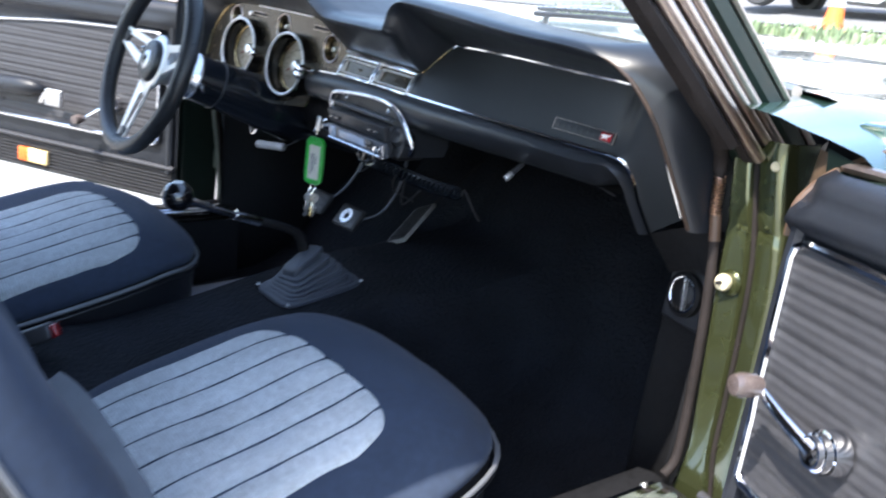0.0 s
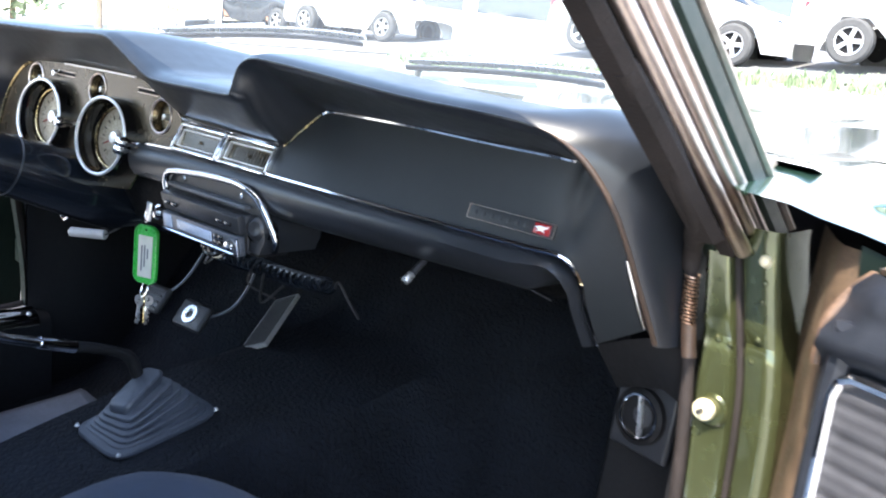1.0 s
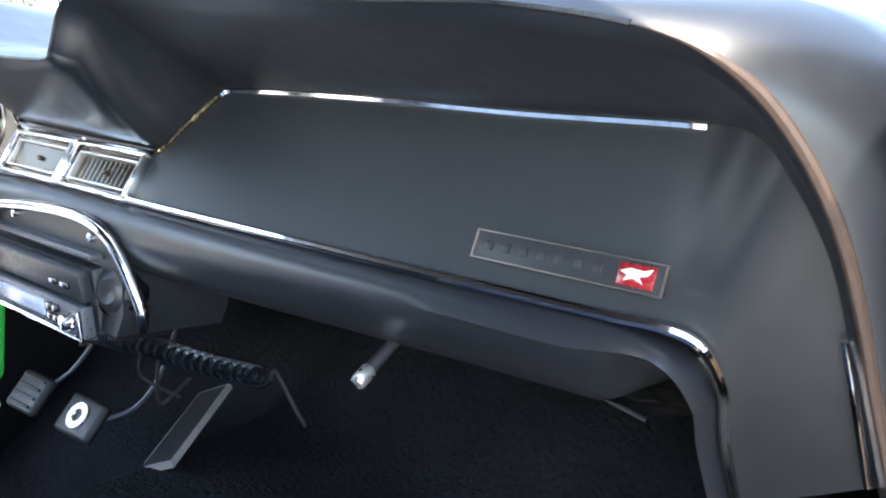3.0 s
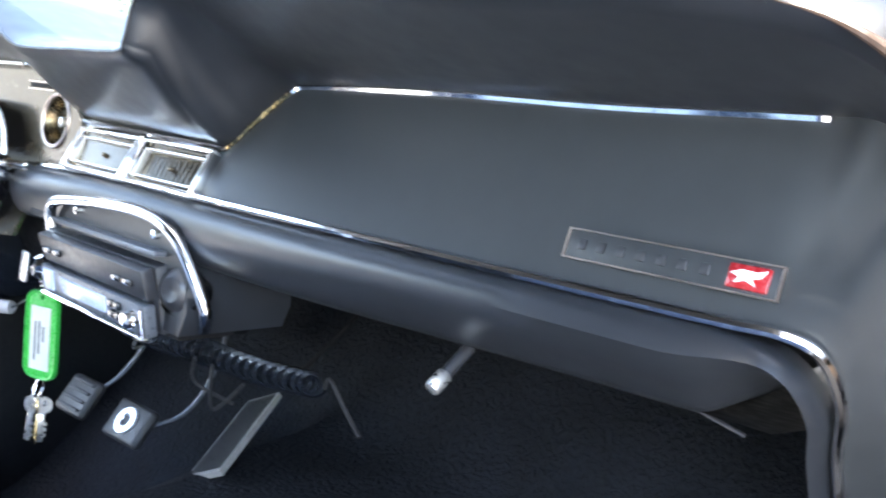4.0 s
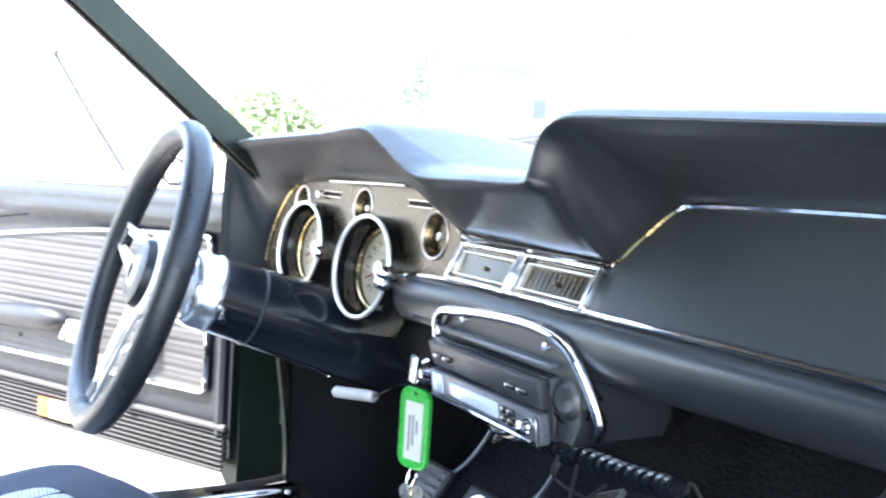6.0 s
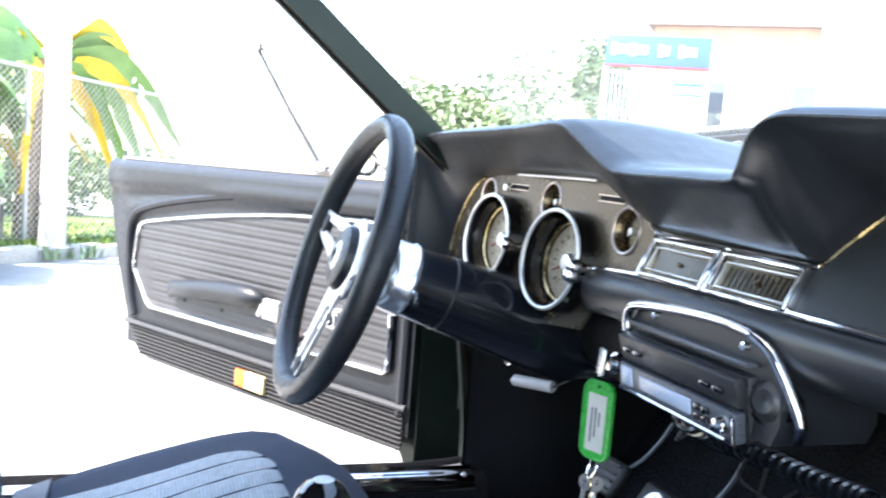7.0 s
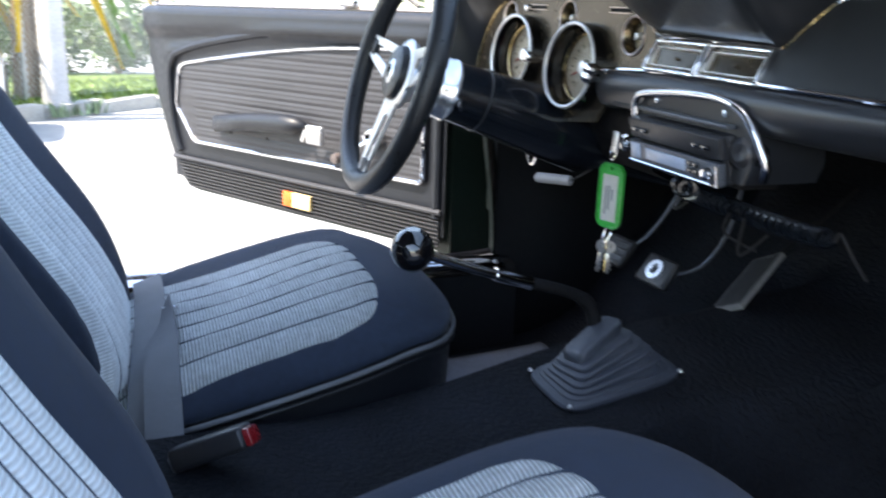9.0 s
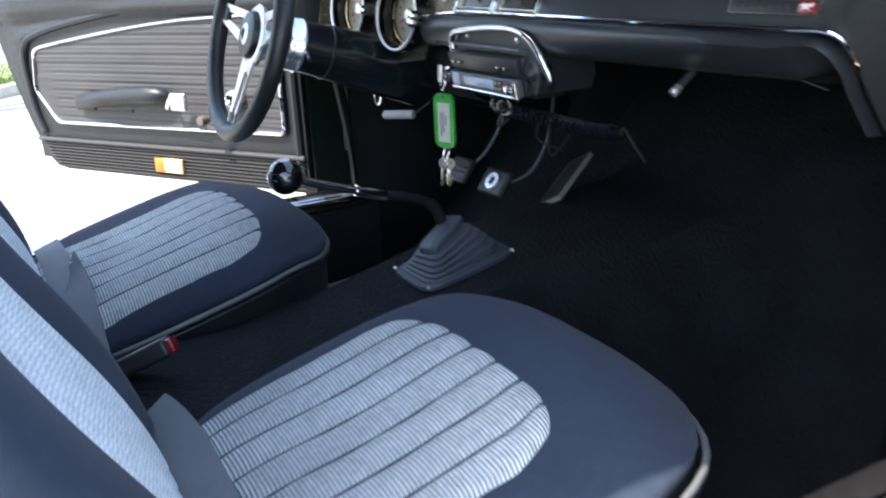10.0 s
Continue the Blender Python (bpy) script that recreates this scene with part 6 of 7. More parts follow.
    for i in range(15):
        f = i / 14
        u = 0.72 - 0.36 * f
        z = 0.560 + 0.030 * f + 0.008 * math.sin(math.pi * f)
        hh = 0.020 + 0.004 * f
        nose = math.sqrt(max(0.02, 1 - ((f - 0.82) / 0.18) ** 2)) if f > 0.82 else 1.0
        hh *= nose
        dd = 0.042 * min(1, 0.35 + 2.2 * f) * (0.4 + 0.6 * nose)
        ring = []
        for j in range(16):
            b_ = 2 * math.pi * j / 16
            ring.append(W(u, 0.014 + dd * (0.5 + 0.5 * math.cos(b_)), z + hh * math.sin(b_)))
        rows.append(ring)
    grid(bm, rows, close_v=True, cap=True)
    ar = part("arm_rest", bm, M_dblack, t, "padded dark arm rest", sharp=60)
    for u in (0.48, 0.62):
        bm = B()
        lathe(bm, [(0, 0.004), (0.004, 0.003), (0.005, 0)], aim(W(u, 0.045, 0.551), inn), 10)
        part("screw", bm, M_black, ar)
    bm = B()
    rbox(bm, (0.05, 0.012, 0.042), Matrix.Translation(W(0.308, 0.050, 0.578)) @ Matrix.Rotation(math.atan2(uvec.y, uvec.x), 4, "Z"), 0.004, 3)
    dh = part("door_handle", bm, M_steel, t, "bright metal paddle door handle")
    bm = B()
    tube(bm, [W(0.333, 0.052, 0.586), W(0.348, 0.05, 0.564), W(0.363, 0.035, 0.571), W(0.363, 0.01, 0.576)], 0.006, 8)
    part("handle_stem", bm, M_chrome, dh)
    # window crank
    pz = 0.608 if s > 0 else 0.585
    pu = 0.152
    bm = B()
    mc = aim(W(pu, 0.012, pz), inn)
    lathe(bm, [(0.0115, 0.023), (0.0125, 0.029), (0.0145, 0.029), (0.0152, 0.024), (0.0175, 0.0235), (0.0182, 0.017), (0.0205, 0.016), (0.022, 0.006), (0.0215, 0.0)], mc, 32)
    cr = part("window_crank", bm, M_chrome, t, "chrome window crank")
    part("hub_dish", lathe(B(), [(0.0, 0.0245), (0.003, 0.024), (0.005, 0.021), (0.0117, 0.0235)], mc, 24), M_gloss, cr, "dark dished hub centre")
    e = (0.070, 0.058, pz + 0.028) if s > 0 else (0.22, 0.058, pz - 0.045)
    bm = B()
    tube(bm, spline([W(pu, 0.036, pz), W((pu + e[0]) / 2, 0.044, (pz + e[2]) / 2), W(e[0], e[1] - 0.01, e[2])], 10), [0.0095, 0.0088, 0.0082, 0.0076, 0.007, 0.0066, 0.0062, 0.0058, 0.0055, 0.0052], 10, squash=0.6)
    part("crank_arm", bm, M_chrome, cr)
    bm = B()
    lathe(bm, [(0.0, 0.030), (0.010, 0.029), (0.0125, 0.022), (0.012, 0.010), (0.009, 0.0)], aim(W(e[0], e[1] - 0.012, e[2]), inn), 20)
    part("crank_knob", bm, M_smoke, cr, "small smoky translucent crank knob")
    # top rail, vent window
    bm = B()
    tube(bm, [W(u, -0.035, 0.846) for u in (-0.02, 0.3, 0.7, 1.05)], 0.006, 8)
    part("belt_moulding", bm, M_oldchrome, t, "dull chrome belt moulding")
    bm = B()
    tube(bm, [W(1.035, -0.03, 0.84), W(1.035, -0.03, 0.862)], 0.004, 8)
    part("lock_button", bm, M_chrome, t)
    bm = B()
    tube(bm, [W(0.300, -0.045, 0.855), W(0.42, -0.052, 0.968), W(0.555, -0.062, 1.100), W(0.54, -0.062, 1.110)], 0.0065, 8, squash=1.6)
    vw = part("vent_window_post", bm, M_rubber, t, "slim metal vent window post")
    bm = B()
    tube(bm, [W(0.10, -0.05, 0.855), W(0.26, -0.054, 0.936), W(0.415, -0.058, 1.033), W(0.54, -0.062, 1.110)], 0.004, 6)
    part("vent_window_edge", bm, M_rubber, vw)
    bm = B()
    vv = [bm.verts.new(p) for p in (W(0.10, -0.05, 0.855), W(0.300, -0.047, 0.855), W(0.55, -0.062, 1.098), W(0.54, -0.062, 1.105), W(0.26, -0.054, 0.936))]
    bm.faces.new(vv)
    ob = part("vent_window_glass", bm, M_glass, vw)
    ob.visible_shadow = False
    bm = B()
    rbox(bm, (0.05, 0.02, 0.022), Matrix.Translation(W(0.285, -0.03, 0.862)) @ Matrix.Rotation(math.atan2(uvec.y, uvec.x), 4, "Z"), 0.005)
    part("vent_window_latch", bm, M_chrome, vw)
    # forward corner mirror housing / sail
    bm = B()
    if s > 0:
        mm = aim(W(0.115, -0.04, 0.905), inn * 0.6 + Vector((0, -0.3, 0.35)))
        lathe(bm, [(0.001, 0.012), (0.030, 0.012), (0.042, 0.018), (0.050, 0.010), (0.048, -0.02), (0.025, -0.045), (0.001, -0.05)], mm, 32)
        mi = part("door_mirror", bm, M_oldchrome, t, "round chrome door mirror")
        bm = B()
        tube(bm, [W(0.06, -0.05, 0.84), W(0.085, -0.05, 0.87), W(0.11, -0.05, 0.89)], [0.014, 0.010, 0.009], 10)
        part("mirror_stalk", bm, M_oldchrome, mi)
    else:
        mm = aim(W(0.192, -0.06, 0.876), inn)
        tube(bm, [mm @ Vector((0.032 * math.cos(q), 0.022 * math.sin(q), 0)) for q in [2 * math.pi * i / 24 for i in range(24)]], 0.005, 8, closed=True)
        part("door_mirror", bm, M_black, t, "small black framed door mirror")
    # front edge
    if s > 0:
        bm = B()
        tube(bm, spline([W(ue - 0.001, 0.002, 0.77), W(ue - 0.001, 0.002, 0.785), W(ue, 0.0, 0.806), W(ue + 0.004, -0.02, 0.832), W(ue + 0.01, -0.05, 0.852), W(ue + 0.02, -0.10, 0.874), W(ue + 0.05, -0.108, 0.880)], 24), 0.0042, 8)
        part("edge_bead", bm, M_sleeve, t, "worn brown rubber bead on the door's front edge")
    bm = B()
    grid(bm, [[W(ue - (0.006 if s > 0 else 0.012) * k, -0.015 - 0.03 * k, z) for k in range(4)] for z in (0.32, 0.45, 0.6, 0.8)])
    part("front_flange", bm, M_dgreen, t)
    return t


car_door(-1, (-0.82, -0.036), 60.0, "open driver's door, dark vinyl with grey pleated insert", 0.0, 0.012)
car_door(1, (0.79, -0.02), 64.0, "open passenger door, dark vinyl with grey pleated insert", 0.003, -0.05)


# ---- outdoors ----
def wheel(parent, x, y, z, r, w, s):
    m = Matrix.Translation((x, y, z)) @ pose(0, 0, 0, 0, 90 * s, 0)
    bm = B()
    lathe(bm, [(r * 0.62, -w / 2), (r * 0.9, -w / 2), (r, -w * 0.35), (r, w * 0.35), (r * 0.9, w / 2), (r * 0.64, w / 2), (r * 0.62, w * 0.3)], m, 36)
    ty = part("tyre", bm, M_tyre, parent)
    bm = B()
    lathe(bm, [(r * 0.63, w * 0.42), (r * 0.60, w * 0.46), (r * 0.56, w * 0.30), (0.001, w * 0.22)], m, 36)
    part("rim_dish", bm, M_black, ty)
    bm = B()
    for i in range(5):
        a = 2 * math.pi * i / 5
        rbox(bm, (r * 0.62, r * 0.2, 0.03), m @ Matrix.Rotation(a, 4, "Z") @ pose(r * 0.30, 0, w * 0.36), 0.01, 1)
    lathe(bm, [(r * 0.62, w * 0.36), (r * 0.62, w * 0.47), (r * 0.56, w * 0.44)], m, 36)
    lathe(bm, [(0.001, w * 0.46), (r * 0.15, w * 0.44), (r * 0.17, w * 0.3)], m, 20)
    part("rim", bm, M_alloy, ty, "silver five-spoke alloy rim")


for wy in (1.15, -1.60):
    ax = thing("car_axle", "black steel axle with alloy wheels carrying the green car", "axle", "car axles")
    bm = B()
    tube(bm, spline([(-0.70, wy, 0.30), (-0.60, wy, 0.24), (-0.45, wy, 0.15), (0.0, wy, 0.14), (0.45, wy, 0.15), (0.60, wy, 0.24), (0.70, wy, 0.30)], 24), 0.025, 10)
    part("axle_beam", bm, M_black, ax)
    for wx in (-0.74, 0.74):
        wheel(ax, wx, wy, ground_z(wx, wy) + 0.315, 0.315, 0.20, 1 if wx > 0 else -1)


def parked_car(x, y, rz, material, label, L=4.3, H=1.45, hatch=False):
    z = ground_z(x, y)
    t = thing("parked_car", label, "car", "parked cars")
    Wd = 1.72
    if hatch:
        prof = [(-0.50, 0.45, 0.75), (-0.49, 0.62, 0.95), (-0.44, 0.90, 1.0), (-0.36, 0.96, 1.0), (0.20, 0.97, 1.0), (0.30, 0.93, 1.0), (0.46, 0.72, 0.96), (0.50, 0.55, 0.80)]
    else:
        prof = [(-0.50, 0.50, 0.66), (-0.488, 0.64, 0.82), (-0.455, 0.82, 0.94), (-0.40, 0.92, 1.0), (-0.30, 0.95, 1.0), (0.20, 0.95, 1.0), (0.30, 0.91, 1.0), (0.40, 0.84, 0.97), (0.455, 0.75, 0.89), (0.486, 0.64, 0.77), (0.50, 0.50, 0.58)]
    pr = spline([(a, b, c) for a, b, c in prof], 40)
    bm = B()
    rows = []
    for p in pr:
        top, w = p.y, Wd / 2 * p.z
        xx = p.x * L
        low = 0.22
        for wx in (-0.30 * L, 0.31 * L):
            d = abs(xx - wx)
            if d < 0.37:
                low = max(low, 0.32 + math.sqrt(max(0, 0.37 ** 2 - d * d)) * 0.98)
        low = min(low, top - 0.08)
        half = [(w * 0.90, low), (w * 0.98, low + (top - low) * 0.25), (w, low + (top - low) * 0.55), (w * 0.97, low + (top - low) * 0.85), (w * 0.88, top - 0.01), (w * 0.5, top + 0.02)]
        rows.append([(xx, -a, b) for a, b in half] + [(xx, a, b) for a, b in half[::-1]])
    grid(bm, rows)
    m = pose(x, y, z, 0, 0, rz)
    bmesh.ops.transform(bm, matrix=m, verts=bm.verts)
    part("body", bm, material, t, sharp=50)
    cab = [(-0.46, 0.0), (-0.37, 0.75), (-0.26, 0.98), (-0.05, 1.0), (0.08, 0.97), (0.26, 0.0)] if hatch else [(-0.36, 0.0), (-0.26, 0.80), (-0.18, 0.97), (0.0, 1.0), (0.10, 0.95), (0.29, 0.0)]
    base = 0.93
    bm = B()
    rows = []
    for p in spline([(a, b, 0) for a, b in cab], 30):
        h = base + (H - base) * p.y
        wb, wt = Wd / 2 * 0.90, Wd / 2 * (0.90 - 0.20 * p.y)
        rows.append([(p.x * L, -wb, base - 0.03), (p.x * L, -wt, h - 0.03), (p.x * L, -wt * 0.85, h), (p.x * L, wt * 0.85, h), (p.x * L, wt, h - 0.03), (p.x * L, wb, base - 0.03)])
    grid(bm, rows)
    bmesh.ops.transform(bm, matrix=m, verts=bm.verts)
    part("cabin", bm, material, t, sharp=50)
    for sy in (-1, 1):
        for a0, a1 in ((-0.27, -0.07), (-0.055, 0.16)):
            bm = B()
            pts = []
            for k, (fx, fz) in enumerate(((a0, 0.98), (a1, 0.98), (a1 - (0.10 if a1 > 0 else 0), H - 0.12), (a0 + (0.04 if a0 < -0.2 else 0), H - 0.12))):
                q = (fz - base) / (H - base)
                pts.append(m @ Vector((fx * L, sy * (Wd / 2 * (0.905 - 0.20 * q) + 0.008), fz)))
            bm.faces.new([bm.verts.new(p) for p in pts])
            ob = part("side_window", bm, M_autoglass, t)
            sm = ob.modifiers.new("thick", "SOLIDIFY")
            sm.thickness = 0.012
        for wx in (-0.30 * L, 0.31 * L):
            c = m @ Vector((wx, sy * (Wd / 2 - 0.09), 0.315))
            bm = B()
            mm = Matrix.Translation(c) @ Matrix.Rotation(radians(rz), 4, "Z") @ pose(0, 0, 0, -90 * sy, 0, 0)
            r, w = 0.315, 0.20
            lathe(bm, [(r * 0.62, -w / 2), (r * 0.9, -w / 2), (r, -w * 0.35), (r, w * 0.35), (r * 0.9, w / 2), (r * 0.64, w / 2), (r * 0.62, w * 0.3)], mm, 32)
            ty = part("wheel", bm, M_tyre, t, "black tyre with alloy rim")
            bm = B()
            lathe(bm, [(r * 0.62, w * 0.36), (r * 0.62, w * 0.49), (r * 0.56, w * 0.44)], mm, 32)
            for i in range(5):
                rbox(bm, (r * 0.58, r * 0.2, 0.03), mm @ Matrix.Rotation(2 * math.pi * i / 5, 4, "Z") @ pose(r * 0.30, 0, w * 0.36), 0.01, 1)
            lathe(bm, [(0.001, w * 0.50), (r * 0.15, w * 0.48), (r * 0.17, w * 0.3)], mm, 20)
            part("rim", bm, M_alloy, ty, "silver five-spoke rim")
            bm = B()
            lathe(bm, [(r * 0.62, w * 0.28), (0.001, w * 0.24)], mm, 24)
            part("brake_dish", bm, M_black, ty)
        bm = B()
        rbox(bm, (0.16, 0.30, 0.10), m @ pose(0.435 * L, sy * 0.60, 0.69, 0, 12, sy * -24), 0.03)
        part("headlamp", bm, M_autoglass, t)
        bm = B()
        rbox(bm, (0.07, 0.24, 0.14), m @ pose(-0.468 * L, sy * 0.60, 0.76, 0, 0, sy * 16), 0.02)
        part("tail_lamp", bm, M_red, t)
        for fx in (-0.06, 0.14):
            bm = B()
            rbox(bm, (0.16, 0.02, 0.03), m @ pose(fx * L - 0.12, sy * (Wd / 2 * 0.985), 0.80), 0.008)
            part("door_handle", bm, material, t)
    bm = B()
    q = [(-0.80, 0.97), (0.80, 0.97), (0.60, H - 0.10), (-0.60, H - 0.10)]
    bm.faces.new([bm.verts.new(m @ Vector(((0.285 - 0.17 * (zz - 0.93) / (H - 0.93)) * L + 0.03, yy * 0.85, zz))) for yy, zz in q])
    ob = part("windscreen", bm, M_autoglass, t)
    sm = ob.modifiers.new("thick", "SOLIDIFY")
    sm.thickness = 0.012
    return t


parked_car(-6.55, -3.72, 95, M_carwhite, "white sedan parked beside the driveway kerb", 4.4, 1.45)
parked_car(-6.20, 13.2, 2, M_carwhite, "white sedan parked along the street", 4.3, 1.45)
parked_car(-1.95, 13.2, 2, M_carwhite, "white hatchback parked along the street", 4.0, 1.5, True)
parked_car(-14.6, 14.1, 3, M_carwhite, "white hatchback parked farther along the street", 4.1, 1.5, True)
parked_car(-19.6, 15.0, 4, M_cardark, "dark grey sedan parked along the street", 4.3, 1.42)


def blade_patch(name, label, x0, x1, y0, y1, n, hmin, hmax, material, seed, along=None):
    rnd = random.Random(seed)
    vs, fs = [], []
    for i in range(n):
        x, y = rnd.uniform(x0, x1), rnd.uniform(y0, y1)
        if along:
            x, y = along(x, y)
        z = ground_z(x, y) + 0.02
        a, hh = rnd.uniform(0, 2 * math.pi), rnd.uniform(hmin, hmax)
        w = hh * rnd.uniform(0.10, 0.22)
        lx, ly = rnd.uniform(-0.5, 0.5) * hh, rnd.uniform(-0.5, 0.5) * hh
        k = len(vs)
        dx, dy = w * math.cos(a), w * math.sin(a)
        vs += [(x - dx, y - dy, z), (x + dx, y + dy, z), (x + lx * 0.4 + dx * 0.8, y + ly * 0.4 + dy * 0.8, z + hh * 0.6), (x + lx, y + ly, z + hh), (x + lx * 0.4 - dx * 0.8, y + ly * 0.4 - dy * 0.8, z + hh * 0.6)]
        fs += [(k, k + 1, k + 2, k + 4), (k + 4, k + 2, k + 3)]
    me = bpy.data.meshes.new(name)
    me.from_pydata(vs, [], fs)
    me.materials.append(material)
    return tagged(new(name, me), label, "plants", "", "stuff")


def verge(name, label, pts_in, pts_out, material, lift):
    bm = B()
    rows = []
    n = 24
    for i in range(n):
        f = i / (n - 1)
        p = Vector(pts_in[0]).lerp(Vector(pts_in[1]), f)
        q = Vector(pts_out[0]).lerp(Vector(pts_out[1]), f)
        rows.append([(p.lerp(q, k / 8).x, p.lerp(q, k / 8).y, ground_z(p.lerp(q, k / 8).x, p.lerp(q, k / 8).y) + lift) for k in range(9)])
    grid(bm, rows)
    return tagged(part(name, bm, material, None, label), category=name, kind="structure")


# kerb line left of the car runs from K0 to K1
K0, K1 = Vector((-5.2, -3.45)), Vector((-13.5, 2.6))
kdir = (K1 - K0).normalized()
kout = Vector((kdir.y, -kdir.x))
if kout.x > 0:
    kout = -kout


def kerb():
    t = thing("kerb", "weathered concrete kerb stones along the driveway", "kerb", kind="structure")
    n = 12
    for i in range(n):
        a, b = K0.lerp(K1, i / n), K0.lerp(K1, (i + 1) / n)
        c = (a + b) / 2
        bm = B()
        rbox(bm, ((b - a).length - 0.012, 0.16, 0.22), pose(c.x, c.y, ground_z(c.x, c.y) + 0.02, 0, 0, math.degrees(math.atan2(kdir.y, kdir.x))), 0.02)
        part("kerb_stone", bm, M_kerb, t)


kerb()
verge("lawn", "mown grass strip behind the kerb", (K0 + kout * 0.08, K1 + kout * 0.08), (K0 + kout * 7, K1 + kout * 7), M_grass, 0.09)


def on_lawn(u, v):
    p = K0 + kdir * u + kout * v
    return p.x, p.y


blade_patch("grass", "short green grass blades behind the kerb", 0.3, 10.0, 0.15, 3.0, 9000, 0.05, 0.14, M_grass, 3, on_lawn)
blade_patch("kerb_weeds", "weeds growing at the foot of the pole", 3.45, 4.15, -0.22, 0.2, 110, 0.05, 0.16, M_weed, 4, on_lawn)
blade_patch("verge_weeds", "rough weeds in patches on the verge before the street", -10, 3, 0.0, 1.0, 2600, 0.05, 0.20, M_weed, 5,
            lambda x, v: (x, 9.9 + 1.1 * v + 0.35 * math.sin(1.7 * x) - 2.2 * v * max(0.0, math.sin(0.9 * x + 1.0)) ** 3))
verge("road", "worn asphalt street beyond the verge", (Vector((-45, 11.2)), Vector((30, 11.2))), (Vector((-45, 18.5)), Vector((30, 18.5))), M_road, 0.03)


def pole_and_post():
    p = K0 + kdir * 3.78 + kout * 0.10
    z = ground_z(p.x, p.y)
    bm = B()
    lathe(bm, [(0.125, 0), (0.118, 0.5), (0.108, 2.0), (0.09, 6.0), (0.085, 8.0), (0.001, 8.01)], pose(p.x, p.y, z - 0.05), 28)
    tagged(part("utility_pole", bm, M_pole, None, "pale weathered round concrete utility pole"), category="pole")


pole_and_post()


def chain_fence(name, a, b, hh, cell, label, posts, z_of):
    """Chain-link fence with diamonds of wire, posts and a top rail."""
    t = thing(name, label, "fence")
    a, b = Vector(a), Vector(b)
    L = (b - a).length
    d = (b - a) / L
    for f in posts:
        q = a + d * L * f
        bm = B()
        tube(bm, [(q.x, q.y, z_of(q)), (q.x, q.y, z_of(q) + hh + 0.02)], 0.03, 10)
        part("post", bm, M_galv, t)
    bm = B()
    tube(bm, [(a.x, a.y, z_of(a) + hh), (b.x, b.y, z_of(b) + hh)], 0.022, 8)
    part("top_rail", bm, M_galv, t)
    vs, fs = [], []
    r = 0.0036
    n = int((L + hh) / cell)
    for sgn in (1, -1):
        for i in range(-int(hh / cell) - 1, int(L / cell) + int(hh / cell) + 2):
            u0 = i * cell
            u1 = u0 + sgn * hh
            lo, hi = 0.0, 1.0
            for lim, side in ((0, 1), (L, -1)):
                if u1 != u0:
                    tt = (lim - u0) / (u1 - u0)
                    if (u1 - u0) * side > 0:
                        lo = max(lo, tt)
                    else:
                        hi = min(hi, tt)
            if hi - lo < 0.02:
                continue
            p = [a + d * (u0 + (u1 - u0) * k) for k in (lo, hi)]
            k = len(vs)
            for q, f in zip(p, (lo, hi)):
                z = z_of(q) + 0.03 + (hh - 0.05) * f
                nn = Vector((-d.y, d.x))
                vs += [(q.x - d.x * r, q.y - d.y * r, z), (q.x + d.x * r, q.y + d.y * r, z), (q.x + nn.x * r * 2, q.y + nn.y * r * 2, z)]
            fs += [(k, k + 1, k + 4, k + 3), (k + 1, k + 2, k + 5, k + 4), (k + 2, k, k + 3, k + 5)]
    me = bpy.data.meshes.new("wire_mesh")
    me.from_pydata(vs, [], fs)
    me.materials.append(M_galv)
    ob = new("wire_mesh", me)
    ob.parent = t
    tagged(ob, "thin diamond wire mesh", kind="stuff")


gz = lambda q: ground_z(q.x, q.y) + 0.08
fa = K0 + kout * 0.85 - kdir * 1.0
chain_fence("chain_link_fence", fa, fa + kdir * 12.5, 1.75, 0.075, "galvanised chain-link fence behind the kerb", (0.0, 0.20, 0.418, 0.64, 0.82, 1.0), gz)


def leaf_blade(bm, p, out, length, width, droop, rnd):
    """A long banana leaf: folded blade along a drooping midrib, with torn edges."""
    p, out = Vector(p), Vector(out).normalized()
    side = out.cross(Vector((0, 0, 1))).normalized()
    L, R, C = [], [], []
    n = 12
    for i in range(n + 1):
        f = i / n
        c = p + out * length * f * (1 - 0.25 * f) + Vector((0, 0, length * (0.55 * f - droop * f * f)))
        w = width * (math.sin(math.pi * (0.06 + 0.94 * f) ** 0.75) + 0.02) * rnd.uniform(0.82, 1.08)
        C.append(bm.verts.new(c))
        L.append(bm.verts.new(c + side * w + Vector((0, 0, 0.35 * w - rnd.uniform(0, 0.05)))))
        R.append(bm.verts.new(c - side * w + Vector((0, 0, 0.35 * w - rnd.uniform(0, 0.05)))))
    for i in range(n):
        if rnd.random() > 0.06:
            bm.faces.new((L[i], L[i + 1], C[i + 1], C[i]))
        if rnd.random() > 0.06:
            bm.faces.new((C[i], C[i + 1], R[i + 1], R[i]))


